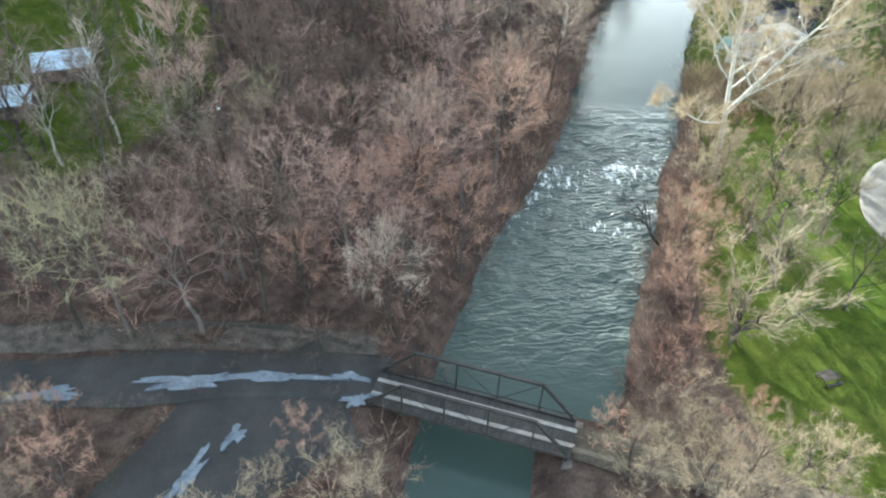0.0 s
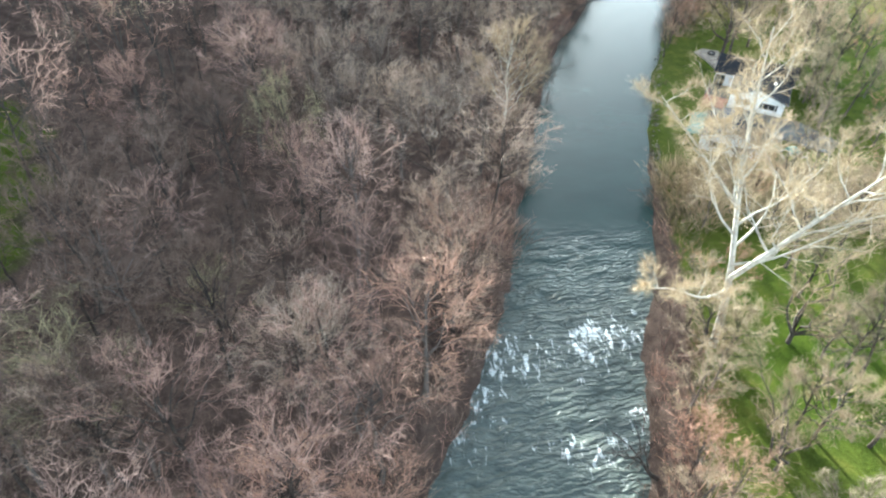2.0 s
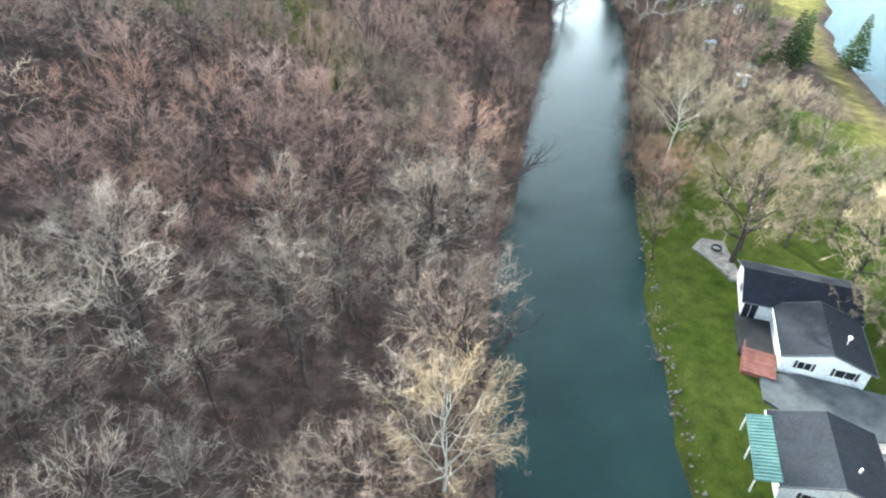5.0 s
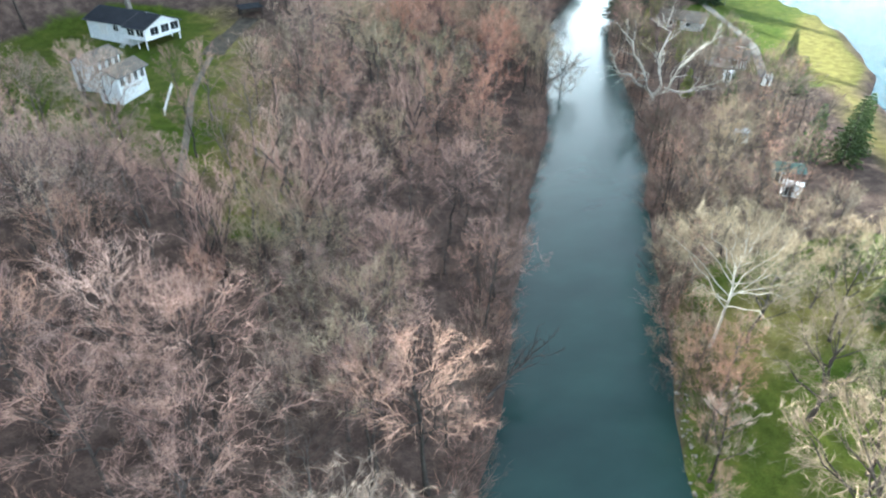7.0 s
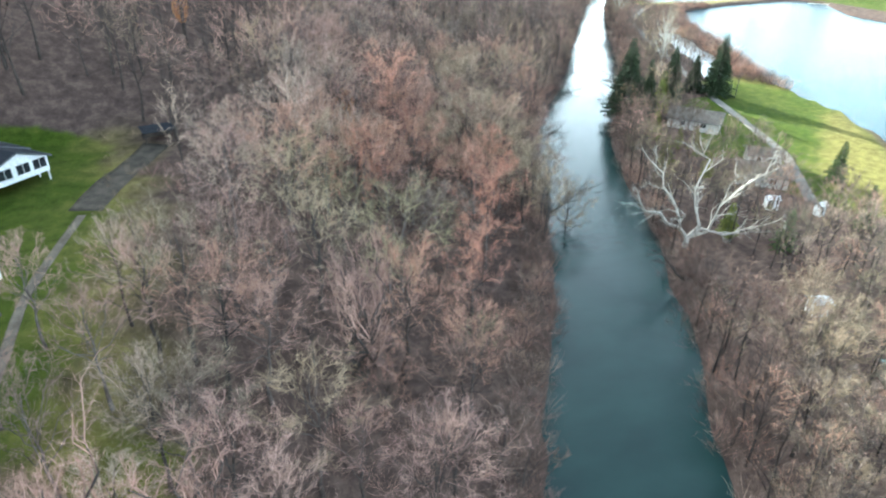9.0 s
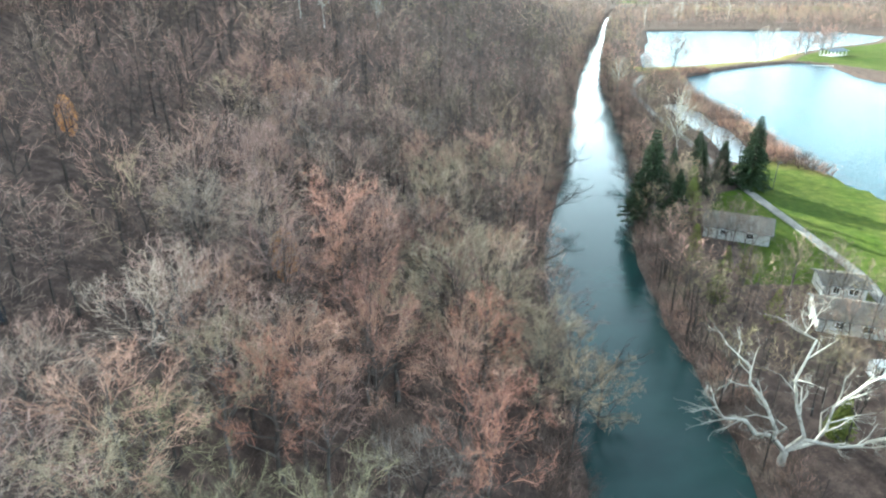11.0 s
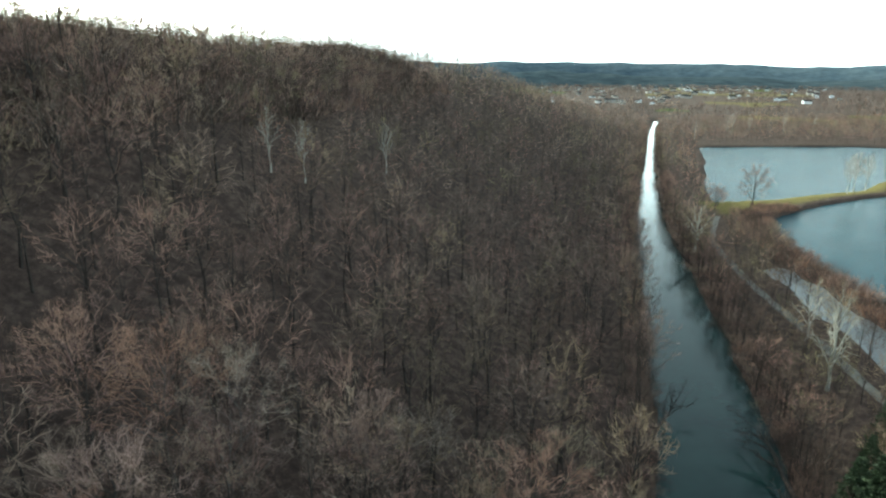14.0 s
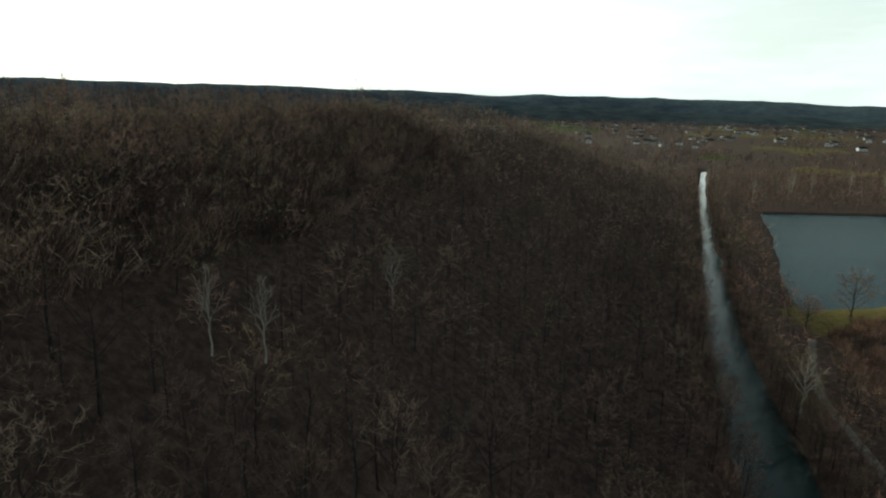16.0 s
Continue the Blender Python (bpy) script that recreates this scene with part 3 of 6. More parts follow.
ground_me = mesh_from("ground", np.stack([GX, GY, GZ], -1).reshape(-1, 3), quads, [M_GROUND])
ground_me.polygons.foreach_set("use_smooth", np.ones(len(quads), bool))
fx, fy = GX.ravel(), GY.ravel()
grass = np.zeros(len(fx))
for poly in LAWNS:
    grass = np.maximum(grass, smoothstep(-2, 2, inside(fx, fy, poly)))
far_r = np.hypot(fx - 60, fy - 250)
fields = (hash_noise(fx, fy, 210, 9) > 0.27) & (far_r > 1000)
grass = np.where(fields, 0.9, grass)
dry = np.zeros(len(fx))
for poly in DRY:
    dry = np.maximum(dry, smoothstep(-1.5, 1.5, inside(fx, fy, poly)) * 0.85)
dry = np.where((hash_noise(fx, fy, 260, 4) > 0.30) & (far_r > 1000), 0.8, dry)
for nm, val in (("grass", grass), ("dry", dry)):
    at = ground_me.attributes.new(nm, "FLOAT", "POINT")
    at.data.foreach_set("value", val.astype(np.float32))
ground = tagged(new("ground", ground_me), "wooded valley floor of brown leaf litter and green lawns", "ground", kind="structure")

# river: a sheet that follows the channel, finer and choppy over the riffle
rs = np.arange(0, len(CL) - 1, 0.1)
rc = np.c_[np.interp(rs, np.arange(len(CL)), CL[:, 0]), np.interp(rs, np.arange(len(CL)), CL[:, 1])]
rn = np.c_[np.interp(rs, np.arange(len(CL)), CN[:, 0]), np.interp(rs, np.arange(len(CL)), CN[:, 1])]
keep_rows = (rc[:, 1] > -150) & (((rc[:, 1] > 36) & (rc[:, 1] < 118)) | (np.arange(len(rc)) % 10 == 0))
rc, rn = rc[keep_rows], rn[keep_rows]
rd = np.linspace(-14, 14, 64)
RX, RY = rc[:, None, 0] + rn[:, None, 0] * rd, rc[:, None, 1] + rn[:, None, 1] * rd
riffle = smoothstep(32, 54, RY) * (1 - smoothstep(80, 98, RY))
weir = np.exp(-((RY - (73 + 7 * hash_noise(RX, RX * 0, 5, 2))) / 4.5) ** 2) + 0.85 * np.exp(-((RY - (63 + 6 * hash_noise(RX, RX * 0, 4, 6))) / 4.0) ** 2) * (hash_noise(RX, RY, 5, 8) > -0.1)
RZ = WATER + riffle * (hash_noise(RX * 0.5 + RY * 0.1, RY, 1.3, 11) * 0.42 + hash_noise(RX * 0.7, RY, 0.75, 12) * 0.34) + hash_noise(RX, RY, 3, 13) * 0.03
idx = np.arange(RX.size).reshape(RX.shape)
quads = np.stack([idx[:-1, :-1], idx[:-1, 1:], idx[1:, 1:], idx[1:, :-1]], -1).reshape(-1, 4)
river_me = mesh_from("river_water", np.stack([RX, RY, RZ], -1).reshape(-1, 3), quads, [M_RIVER])
river_me.polygons.foreach_set("use_smooth", np.ones(len(quads), bool))
at = river_me.attributes.new("riffle", "FLOAT", "POINT")
at.data.foreach_set("value", (riffle * 0.62 + weir * 0.34 * (0.6 + 0.8 * (hash_noise(RX, RY, 3.5, 15) + 0.5))).ravel().astype(np.float32))
# weight of the painted sky sheen, fading out upstream
at = river_me.attributes.new("shallow", "FLOAT", "POINT")
at.data.foreach_set("value", (1 - smoothstep(52, 84, RY)).ravel().astype(np.float32))
tagged(new("river_water", river_me), "dark green river with white riffles over a shallow ledge", "river", kind="structure")
for nm, poly, lab in (("pond_water", NEAR_POND, "pale blue pond with light wind ripples"), ("pond_water", FAR_POND, "pale blue pond beyond a grassy spit"),
                      ("channel_water", CHANNEL, "narrow channel under pale silty ice beside the path")):
    c = np.mean(poly, axis=0)
    pts = [tuple(c + (np.array(p) - c) * (1 + 5 / max(np.linalg.norm(np.array(p) - c), 1))) for p in poly]
    bm = bmesh.new()
    bm.faces.new([bm.verts.new((x, y, POND)) for x, y in pts])
    bmesh.ops.recalc_face_normals(bm, faces=bm.faces[:])
    if bm.faces[:][0].normal.z < 0:
        bmesh.ops.reverse_faces(bm, faces=bm.faces[:])
    tagged(link_mesh(nm, bm, M_SILT if nm == "channel_water" else M_POND), lab, "pond", kind="structure")


def ribbon(name, line, width, lift, material, label, kind_name, seed=0):
    """A road or path that lies on the ground, with an uneven edge."""
    pts = smooth_line(np.array(line, float), 1.5, 3.0)
    t = np.gradient(pts, axis=0)
    t /= np.linalg.norm(t, axis=1)[:, None]
    nrm = np.c_[t[:, 1], -t[:, 0]]
    across = np.linspace(-0.5, 0.5, 7)
    wid = width * (1 + hash_noise(pts[:, 0], pts[:, 1], 4, seed) * 0.25)
    X = pts[:, None, 0] + nrm[:, None, 0] * across * wid[:, None]
    Y = pts[:, None, 1] + nrm[:, None, 1] * across * wid[:, None]
    Z = land(X, Y) + lift
    Z = np.maximum(Z, (Z[:, 2:5].mean(1))[:, None] - 0.05)
    ii = np.arange(X.size).reshape(X.shape)
    q = np.stack([ii[:-1, :-1], ii[:-1, 1:], ii[1:, 1:], ii[1:, :-1]], -1).reshape(-1, 4)
    me = mesh_from(name, np.stack([X, Y, Z], -1).reshape(-1, 3), q, [material])
    me.polygons.foreach_set("use_smooth", np.ones(len(q), bool))
    ob = tagged(new(name, me), label, kind_name, kind="structure")
    sol = ob.modifiers.new("thickness", "SOLIDIFY")
    sol.thickness, sol.offset = 0.25, -1
    return ob


ribbon("road", [(-95, 24), (-60, 28), (-34, 31.5), (-18, 34), (-8, 34.4), (-2.0, 34.2)], 5.6, 0.16, M_ROAD, "wet dark asphalt lane with puddles by the bridge", "road", 1)
ribbon("road", [(-7, 33), (-13, 30), (-17, 24), (-19, 12), (-20, -20)], 12.0, 0.13, M_ROAD, "wet asphalt side lane with puddles", "road", 2)
ribbon("road", [(12.4, 29.0), (20.6, 26.9), (33, 23.9), (60, 16.4), (110, 0)], 3.0, 0.14, M_LANE, "brown rutted lane leading off the bridge", "road", 3)
for off in (-0.75, 0.75):
    ribbon("wheel_rut", [(12.9 + off * .24, 28.9 + off), (20.6 + off * .24, 26.9 + off), (33 + off * .24, 23.9 + off), (60 + off * .24, 16.4 + off)], 0.42, 0.17, M_DIRT, "pale worn wheel rut of the brown lane", "track", 7)
ribbon("path", [(140, 256), (155, 281), (163, 307), (171, 334), (181, 362), (187, 379), (194, 399), (203, 426), (220, 466), (232, 484), (252, 508)], 2.4, 0.12, M_GRAVEL, "grey paved path along the pond", "path", 4)
ribbon("road", [(75, 40), (60, 50), (54, 62), (58, 72), (72, 84), (110, 95)], 4.0, 0.12, M_GRAVEL, "pale curved gravel drive over the lawn", "road", 5)
ribbon("track", [(8.6, 203), (9.2, 210), (9.8, 219), (9.4, 227), (10.2, 236), (11.5, 246)], 1.0, 0.03, M_DIRT, "rutted dirt track over the hillside lawn", "track", 6)
ribbon("track", [(11.5, 246), (13, 254), (15.5, 262), (18, 268)], 4.2, 0.04, M_LANE, "worn grey gravel yard by the woodshed", "track", 8)
ribbon("verge", [(-40, 36.0), (-30, 37.4), (-22, 38.6), (-14, 39.0), (-7, 38.2), (-3.5, 37.6)], 3.6, 0.02, M_VERGE, "pale dry grass verge above the lane", "verge", 11)
ribbon("ditch", [(-30, 38.2), (-24, 39.6), (-16, 40.2), (-9, 39.2), (-5.5, 37.6)], 0.55, 0.07, M_MUD, "narrow wet ditch in the grass verge", "ditch", 9)


# ---- trees ----
class Wood:
    """Gathers triangles of branches: material 0 for limbs, 1 for twigs."""
    def __init__(self):
        self.v, self.f, self.m, self.n = [], [], [], 0

    def tube(self, pts, radii, sides, mat):
        k = len(pts)
        base = self.n
        for j in range(k):
            a = pts[min(j + 1, k - 1)] - pts[max(j - 1, 0)]
            a = a / (np.linalg.norm(a) + 1e-9)
            ref = np.array([0.0, 0, 1]) if abs(a[2]) < 0.9 else np.array([1.0, 0, 0])
            u = np.cross(a, ref)
            u /= np.linalg.norm(u)
            w = np.cross(a, u)
            for q in range(sides):
                an = 2 * math.pi * q / sides
                self.v.append(pts[j] + (u * math.cos(an) + w * math.sin(an)) * radii[j])
        for j in range(k - 1):
            for q in range(sides):
                a, b = base + j * sides + q, base + j * sides + (q + 1) % sides
                c, d = a + sides, b + sides
                self.f += [(a, b, d), (a, d, c)]
                self.m += [mat, mat]
        self.n += k * sides

    def spike(self, p, d, w, mat, rng):
        side = np.cross(d, rng.normal(size=3))
        side = side / (np.linalg.norm(side) + 1e-9) * w
        self.v += [p - side, p + side, p + d]
        self.f.append((self.n, self.n + 1, self.n + 2))
        self.m.append(mat)
        self.n += 3

    def arrays(self):
        return np.array(self.v, np.float32), np.array(self.f, np.int32), np.array(self.m, np.int32)


def unit(v):
    return v / (np.linalg.norm(v) + 1e-9)


def grow(seed, h, trunk=0.35, lean=(0, 0), limbs=9, subs=6, thirds=7, twigs=7, spread=0.55, up=0.35, sides=(6, 4, 3), fork=0.3, limb_len=0.5, tw=0.022, tl=0.09, thick=0.4, min_pow=1.0, cheap=False):
    """A bare tree of height h: a tapered trunk, limbs, branches and fine twigs. spread: how far limbs lean out, up: how they turn up."""
    rng = np.random.default_rng(seed)
    W = Wood()
    r0 = h * 0.016 * trunk / 0.35
    pts = [np.zeros(3)]
    d = unit(np.array([lean[0], lean[1], 1.0]))
    n = 3 if cheap else 6
    for j in range(n):
        d = unit(d + rng.normal(size=3) * 0.09 + np.array([0, 0, 0.08]))
        pts.append(pts[-1] + d * h * 0.82 / n)
    pts[0] = pts[0] - np.array([0, 0, 0.4])
    rad = [r0 * (1.25 if j == 0 else 1) * (1 - 0.85 * j / n) for j in range(n + 1)]
    W.tube(pts, rad, sides[0], 0)
    P = np.array(pts)

    def at(line, t):
        x = t * (len(line) - 1)
        i = min(int(x), len(line) - 2)
        return line[i] + (line[i + 1] - line[i]) * (x - i), unit(line[i + 1] - line[i])

    def branch(p, d, length, r, segs, turn, rise):
        out = [p]
        for _ in range(segs):
            d = unit(d + rng.normal(size=3) * turn + np.array([0, 0, rise]))
            out.append(out[-1] + d * length / segs)
        return np.array(out)

    for a in range(limbs):
        t = fork + (1 - fork) * ((a + rng.random()) / limbs) ** min_pow
        p, ax = at(P, min(t, 0.99))
        az = a * 2.4 + rng.normal() * 0.4
        out = np.array([math.cos(az), math.sin(az), 0.0])
        d1 = unit(ax * (1 - spread) + out * spread * (1.25 - 0.5 * t) + np.array([0, 0, 0.1]))
        l1 = h * limb_len * (1.12 - 0.62 * t) * rng.uniform(0.75, 1.2)
        L1 = branch(p, d1, l1, 0, 2 if cheap else 4, 0.13, up * 0.25)
        r1 = r0 * thick * (1.15 - 0.6 * t)
        W.tube(L1, [r1, r1 * .6, r1 * .15] if cheap else [r1, r1 * .8, r1 * .6, r1 * .4, r1 * .15], sides[1], 0)
        for b in range(subs):
            t2 = 0.22 + 0.78 * (b + rng.random()) / subs
            p2, ax2 = at(L1, min(t2, 0.99))
            d2 = unit(ax2 + rng.normal(size=3) * 0.55 + np.array([0, 0, up]))
            l2 = l1 * 0.5 * (1.15 - 0.6 * t2) * rng.uniform(0.7, 1.25)
            L2 = branch(p2, d2, l2, 0, 3, 0.16, up * 0.3)
            r2 = max(r1 * 0.42 * (1.1 - 0.6 * t2), tw * 0.9)
            if cheap:
                L2 = np.array([p2, p2 + d2 * l2])
                W.spike(p2, d2 * l2, r2, 1, rng)
            else:
                W.tube(L2, [r2, r2 * .7, r2 * .45, r2 * .2], sides[2], 0 if thick > 0.45 else 1)
            for c in range(thirds):
                t3 = 0.15 + 0.85 * (c + rng.random()) / thirds
                p3, ax3 = at(L2, min(t3, 0.99))
                d3 = unit(ax3 + rng.normal(size=3) * 0.6 + np.array([0, 0, up])) * l2 * 0.55 * rng.uniform(0.6, 1.2)
                W.spike(p3, d3, tw * 1.1, 1, rng)
                for e in range(twigs):
                    f = rng.uniform(0.15, 0.95)
                    d4 = unit(unit(d3) + rng.normal(size=3) * 0.55 + np.array([0, 0, up * .8])) * h * tl * rng.uniform(0.4, 1.0)
                    W.spike(p3 + d3 * f, d4, tw * 0.62, 1, rng)
    return W.arrays()


def grow_round(seed, h, rx=0.36, zc=0.62, rz=0.38, limbs=11, subs=7, thirds=5, twigs=6, fork=0.22, trunk=0.35, thick=0.42, tw=0.022, tl=0.06, low=-20, lean=(0, 0), sides=(6, 4, 3), cheap=False, targets=None, loose=0.55, rise=0.15, fan=0.6, stem=0.12):
    """A bare tree of height h with a broad domed crown: limbs arch from the trunk to an uneven dome and break into sprays of fine twigs."""
    rng = np.random.default_rng(seed)
    W = Wood()
    r0 = h * 0.016 * trunk / 0.35
    top = np.array([lean[0] * h * 0.8, lean[1] * h * 0.8, h * 0.8])
    n = 3 if cheap else 6
    pts = [top * j / n + np.r_[rng.normal(size=2) * h * 0.012 * (j > 0), 0] for j in range(n + 1)]
    if targets:
        pts = [p * stem for p in pts]
    pts[0] = pts[0] - np.array([0, 0, 0.5])
    W.tube(np.array(pts), [r0 * (1.3 if j == 0 else 1) * (1 - (0.2 if targets else 0.85) * j / n) for j in range(n + 1)], sides[0], 0)
    P = np.array(pts)
    C = np.array([lean[0] * h * zc, lean[1] * h * zc, h * zc])
    R = np.array([rx, rx, rz]) * h

    def at(line, t):
        x = t * (len(line) - 1)
        i = min(int(x), len(line) - 2)
        return line[i] + (line[i + 1] - line[i]) * (x - i), unit(line[i + 1] - line[i])

    count = len(targets) if targets else limbs
    for a in range(count):
        g = (a + 0.5) / count
        if targets:
            p, tip = P[-1], np.array(targets[a], float)
            ctrl = p * 0.5 + tip * 0.5 + np.array([0, 0, -0.12 * np.linalg.norm(tip[:2])])
        else:
            el = radians(low) + (radians(84) - radians(low)) * g ** 1.15
            az = a * 2.39996 + rng.normal() * 0.3
            tip = C + R * np.array([math.cos(az) * math.cos(el), math.sin(az) * math.cos(el), math.sin(el)]) * rng.uniform(0.72, 1.05)
            p, _ = at(P, min(fork + (0.9 - fork) * g * rng.uniform(0.75, 1.05), 0.97))
            ctrl = p * 0.45 + tip * 0.55 + np.array([0, 0, h * 0.06 * (1 - g)]) + np.r_[(tip - p)[:2] * 0.08, 0]
        k = 2 if cheap else 6
        q = np.linspace(0, 1, k + 1)[:, None]
        L1 = p * (1 - q) ** 2 + ctrl * 2 * q * (1 - q) + tip * q ** 2
        ln = np.linalg.norm(tip - p)
        L1[1:] += rng.normal(size=(k, 3)) * ln * (0.03 if not targets else 0.04)
        r1 = r0 * thick * (1.2 - 0.7 * g) if not targets else r0 * 0.62
        W.tube(L1, [max(r1 * (1 - 0.88 * j / k), 0.012) for j in range(k + 1)], sides[1], 0)
        for b in range(subs):
            t2 = 0.2 + 0.8 * (b + rng.random()) / subs
            p2, ax2 = at(L1, min(t2, 0.99))
            out = unit((p2 - C) / R + 1e-6)
            d2 = unit(ax2 * 0.75 + out * 0.5 + rng.normal(size=3) * loose + np.array([0, 0, rise]))
            l2 = (0.13 * h if not targets else 0.24 * ln) * (1.25 - 0.55 * t2) * rng.uniform(0.6, 1.3)
            r2 = max(r1 * 0.40 * (1.15 - 0.75 * t2), tw)
            if cheap:
                L2 = np.array([p2, p2 + d2 * l2])
                W.spike(p2, d2 * l2, r2 * 0.65, 1, rng)
            else:
                mid = p2 + d2 * l2 * 0.5 + rng.normal(size=3) * l2 * 0.10
                L2 = np.array([p2, mid, p2 + d2 * l2 + rng.normal(size=3) * l2 * 0.12])
                W.tube(L2, [r2, r2 * .65, r2 * .2], sides[2], 0 if thick > 0.45 else 1)
            for c in range(thirds):
                t3 = 0.12 + 0.88 * (c + rng.random()) / thirds
                p3, ax3 = at(L2, min(t3, 0.99))
                d3 = unit(ax3 * 0.7 + out * 0.35 + rng.normal(size=3) * fan + np.array([0, 0, rise * 0.6])) * l2 * 0.6 * rng.uniform(0.5, 1.2)
                W.spike(p3, d3, tw * 0.9, 1, rng)
                for _ in range(twigs):
                    d4 = unit(unit(d3) * 0.8 + rng.normal(size=3) * fan + np.array([0, 0, rise * 0.5])) * h * tl * rng.uniform(0.35, 1.0)
                    W.spike(p3 + d3 * rng.uniform(0.1, 0.95), d4, tw * 0.55, 1, rng)
    v, f, m = W.arrays()
    if not targets:
        # draw stray tips in, so that the crown closes in an uneven, lobed dome
        rel = (v - C) / R
        rad = np.linalg.norm(rel, axis=1) + 1e-9
        q = rel / rad[:, None]
        ph = rng.uniform(0, 6.28, 4)
        lim = 0.96 + 0.09 * np.sin(q[:, 0] * 4.2 + ph[0]) + 0.09 * np.sin(q[:, 1] * 4.2 + ph[1]) + 0.06 * np.sin(q[:, 2] * 6 + q[:, 0] * 5 + ph[2])
        twig = np.zeros(len(v), bool)
        twig[f[m == 1].ravel()] = True
        over = (rad > lim) & (v[:, 2] > C[2] - R[2]) & twig
        keep = np.where(over, (lim + (rad - lim) * 0.28) / rad, 1.0)
        v = (C + rel * keep[:, None] * R).astype(np.float32)
    return v, f, m


def forked(seed, leaders, subs=9, thirds=7, twigs=7, tw=0.024, tl=1.4, droop=0.0):
    """A great tree of a few bent leaders, (points, base radius, where limbs begin, their reach and number), each with long side limbs that fork into sprays."""
    rng = np.random.default_rng(seed)
    W = Wood()

    def along(line, t):
        x = t * (len(line) - 1)
        i = min(int(x), len(line) - 2)
        return line[i] + (line[i + 1] - line[i]) * (x - i), unit(line[i + 1] - line[i])

    for points, r0, first, reach, limbs in leaders:
        P = smooth3(np.array(points, float), 10)
        n = len(P)
        W.tube(P, [r0 * (1 - 0.86 * j / (n - 1)) for j in range(n)], 7, 0)
        for a in range(limbs):
            t = first + (0.98 - first) * (a + rng.uniform(0.2, 0.8)) / limbs
            p, ax = along(P, t)
            az = a * 2.39996 + rng.normal() * 0.5 + seed
            d = unit(np.array([math.cos(az), math.sin(az), 0.25 + 0.35 * t - droop]) + ax * 0.45)
            ln = reach * (1.15 - 0.7 * t) * rng.uniform(0.7, 1.2)
            q, bend = [p], d
            for _ in range(5):
                bend = unit(bend + rng.normal(size=3) * 0.20 + np.array([0, 0, 0.07]))
                q.append(q[-1] + bend * ln / 5)
            L1 = np.array(q)
            r1 = max(r0 * 0.42 * (1.1 - 0.7 * t), 0.05)
            W.tube(L1, [r1, r1 * .82, r1 * .64, r1 * .47, r1 * .3, r1 * .12], 5, 0)
            for b in range(subs):
                t2 = 0.18 + 0.82 * (b + rng.random()) / subs
                p2, ax2 = along(L1, min(t2, 0.99))
                d2 = unit(ax2 * 0.8 + rng.normal(size=3) * 0.5 + np.array([0, 0, 0.2]))
                l2 = ln * 0.42 * (1.2 - 0.6 * t2) * rng.uniform(0.6, 1.2)
                L2 = np.array([p2, p2 + d2 * l2 * 0.5 + rng.normal(size=3) * l2 * 0.07, p2 + d2 * l2 + rng.normal(size=3) * l2 * 0.12])
                r2 = max(r1 * 0.42 * (1.1 - 0.7 * t2), tw)
                W.tube(L2, [r2, r2 * .65, r2 * .2], 3, 0)
                for c in range(thirds):
                    p3, ax3 = along(L2, min(0.1 + 0.9 * (c + rng.random()) / thirds, 0.99))
                    d3 = unit(ax3 * 0.8 + rng.normal(size=3) * 0.5 + np.array([0, 0, 0.1])) * l2 * 0.5 * rng.uniform(0.5, 1.2)
                    W.spike(p3, d3, tw * 0.9, 1, rng)
                    for _ in range(twigs):
                        d4 = unit(unit(d3) * 0.8 + rng.normal(size=3) * 0.55) * tl * rng.uniform(0.35, 1.0)
                        W.spike(p3 + d3 * rng.uniform(0.1, 0.95), d4, tw * 0.55, 1, rng)
    return W.arrays()


def smooth3(pts, n):
    """A smooth line of n + 1 points through a few."""
    seg = np.r_[0, np.cumsum(np.linalg.norm(np.diff(pts, axis=0), axis=1))]
    u = np.linspace(0, seg[-1], n + 1)
    line = np.stack([np.interp(u, seg, pts[:, k]) for k in range(3)], 1)
    line[1:-1] = (line[:-2] + line[1:-1] * 2 + line[2:]) / 4
    return line


def blob_leaves(seed, h, w, n, size):
    """A narrow crown of many withered leaves on a stem."""
    rng = np.random.default_rng(seed)
    W = Wood()
    W.tube(np.array([[0, 0, -0.3], [0, 0, h * 0.5], [0, 0, h * 0.95]]), [0.12, 0.08, 0.02], 5, 0)
    for _ in range(n):
        z = rng.beta(1.6, 1.6)
        r = w * 0.5 * math.sin(math.pi * min(max(z, 0.03), 0.97)) ** 0.6 * rng.uniform(0.3, 1.0) ** 0.5
        a = rng.uniform(0, 6.283)
        p = np.array([r * math.cos(a), r * math.sin(a), h * 0.18 + z * h * 0.82])
        W.spike(p, unit(rng.normal(size=3)) * size * rng.uniform(.6, 1.4), size * 0.4, 1, rng)
    return W.arrays()


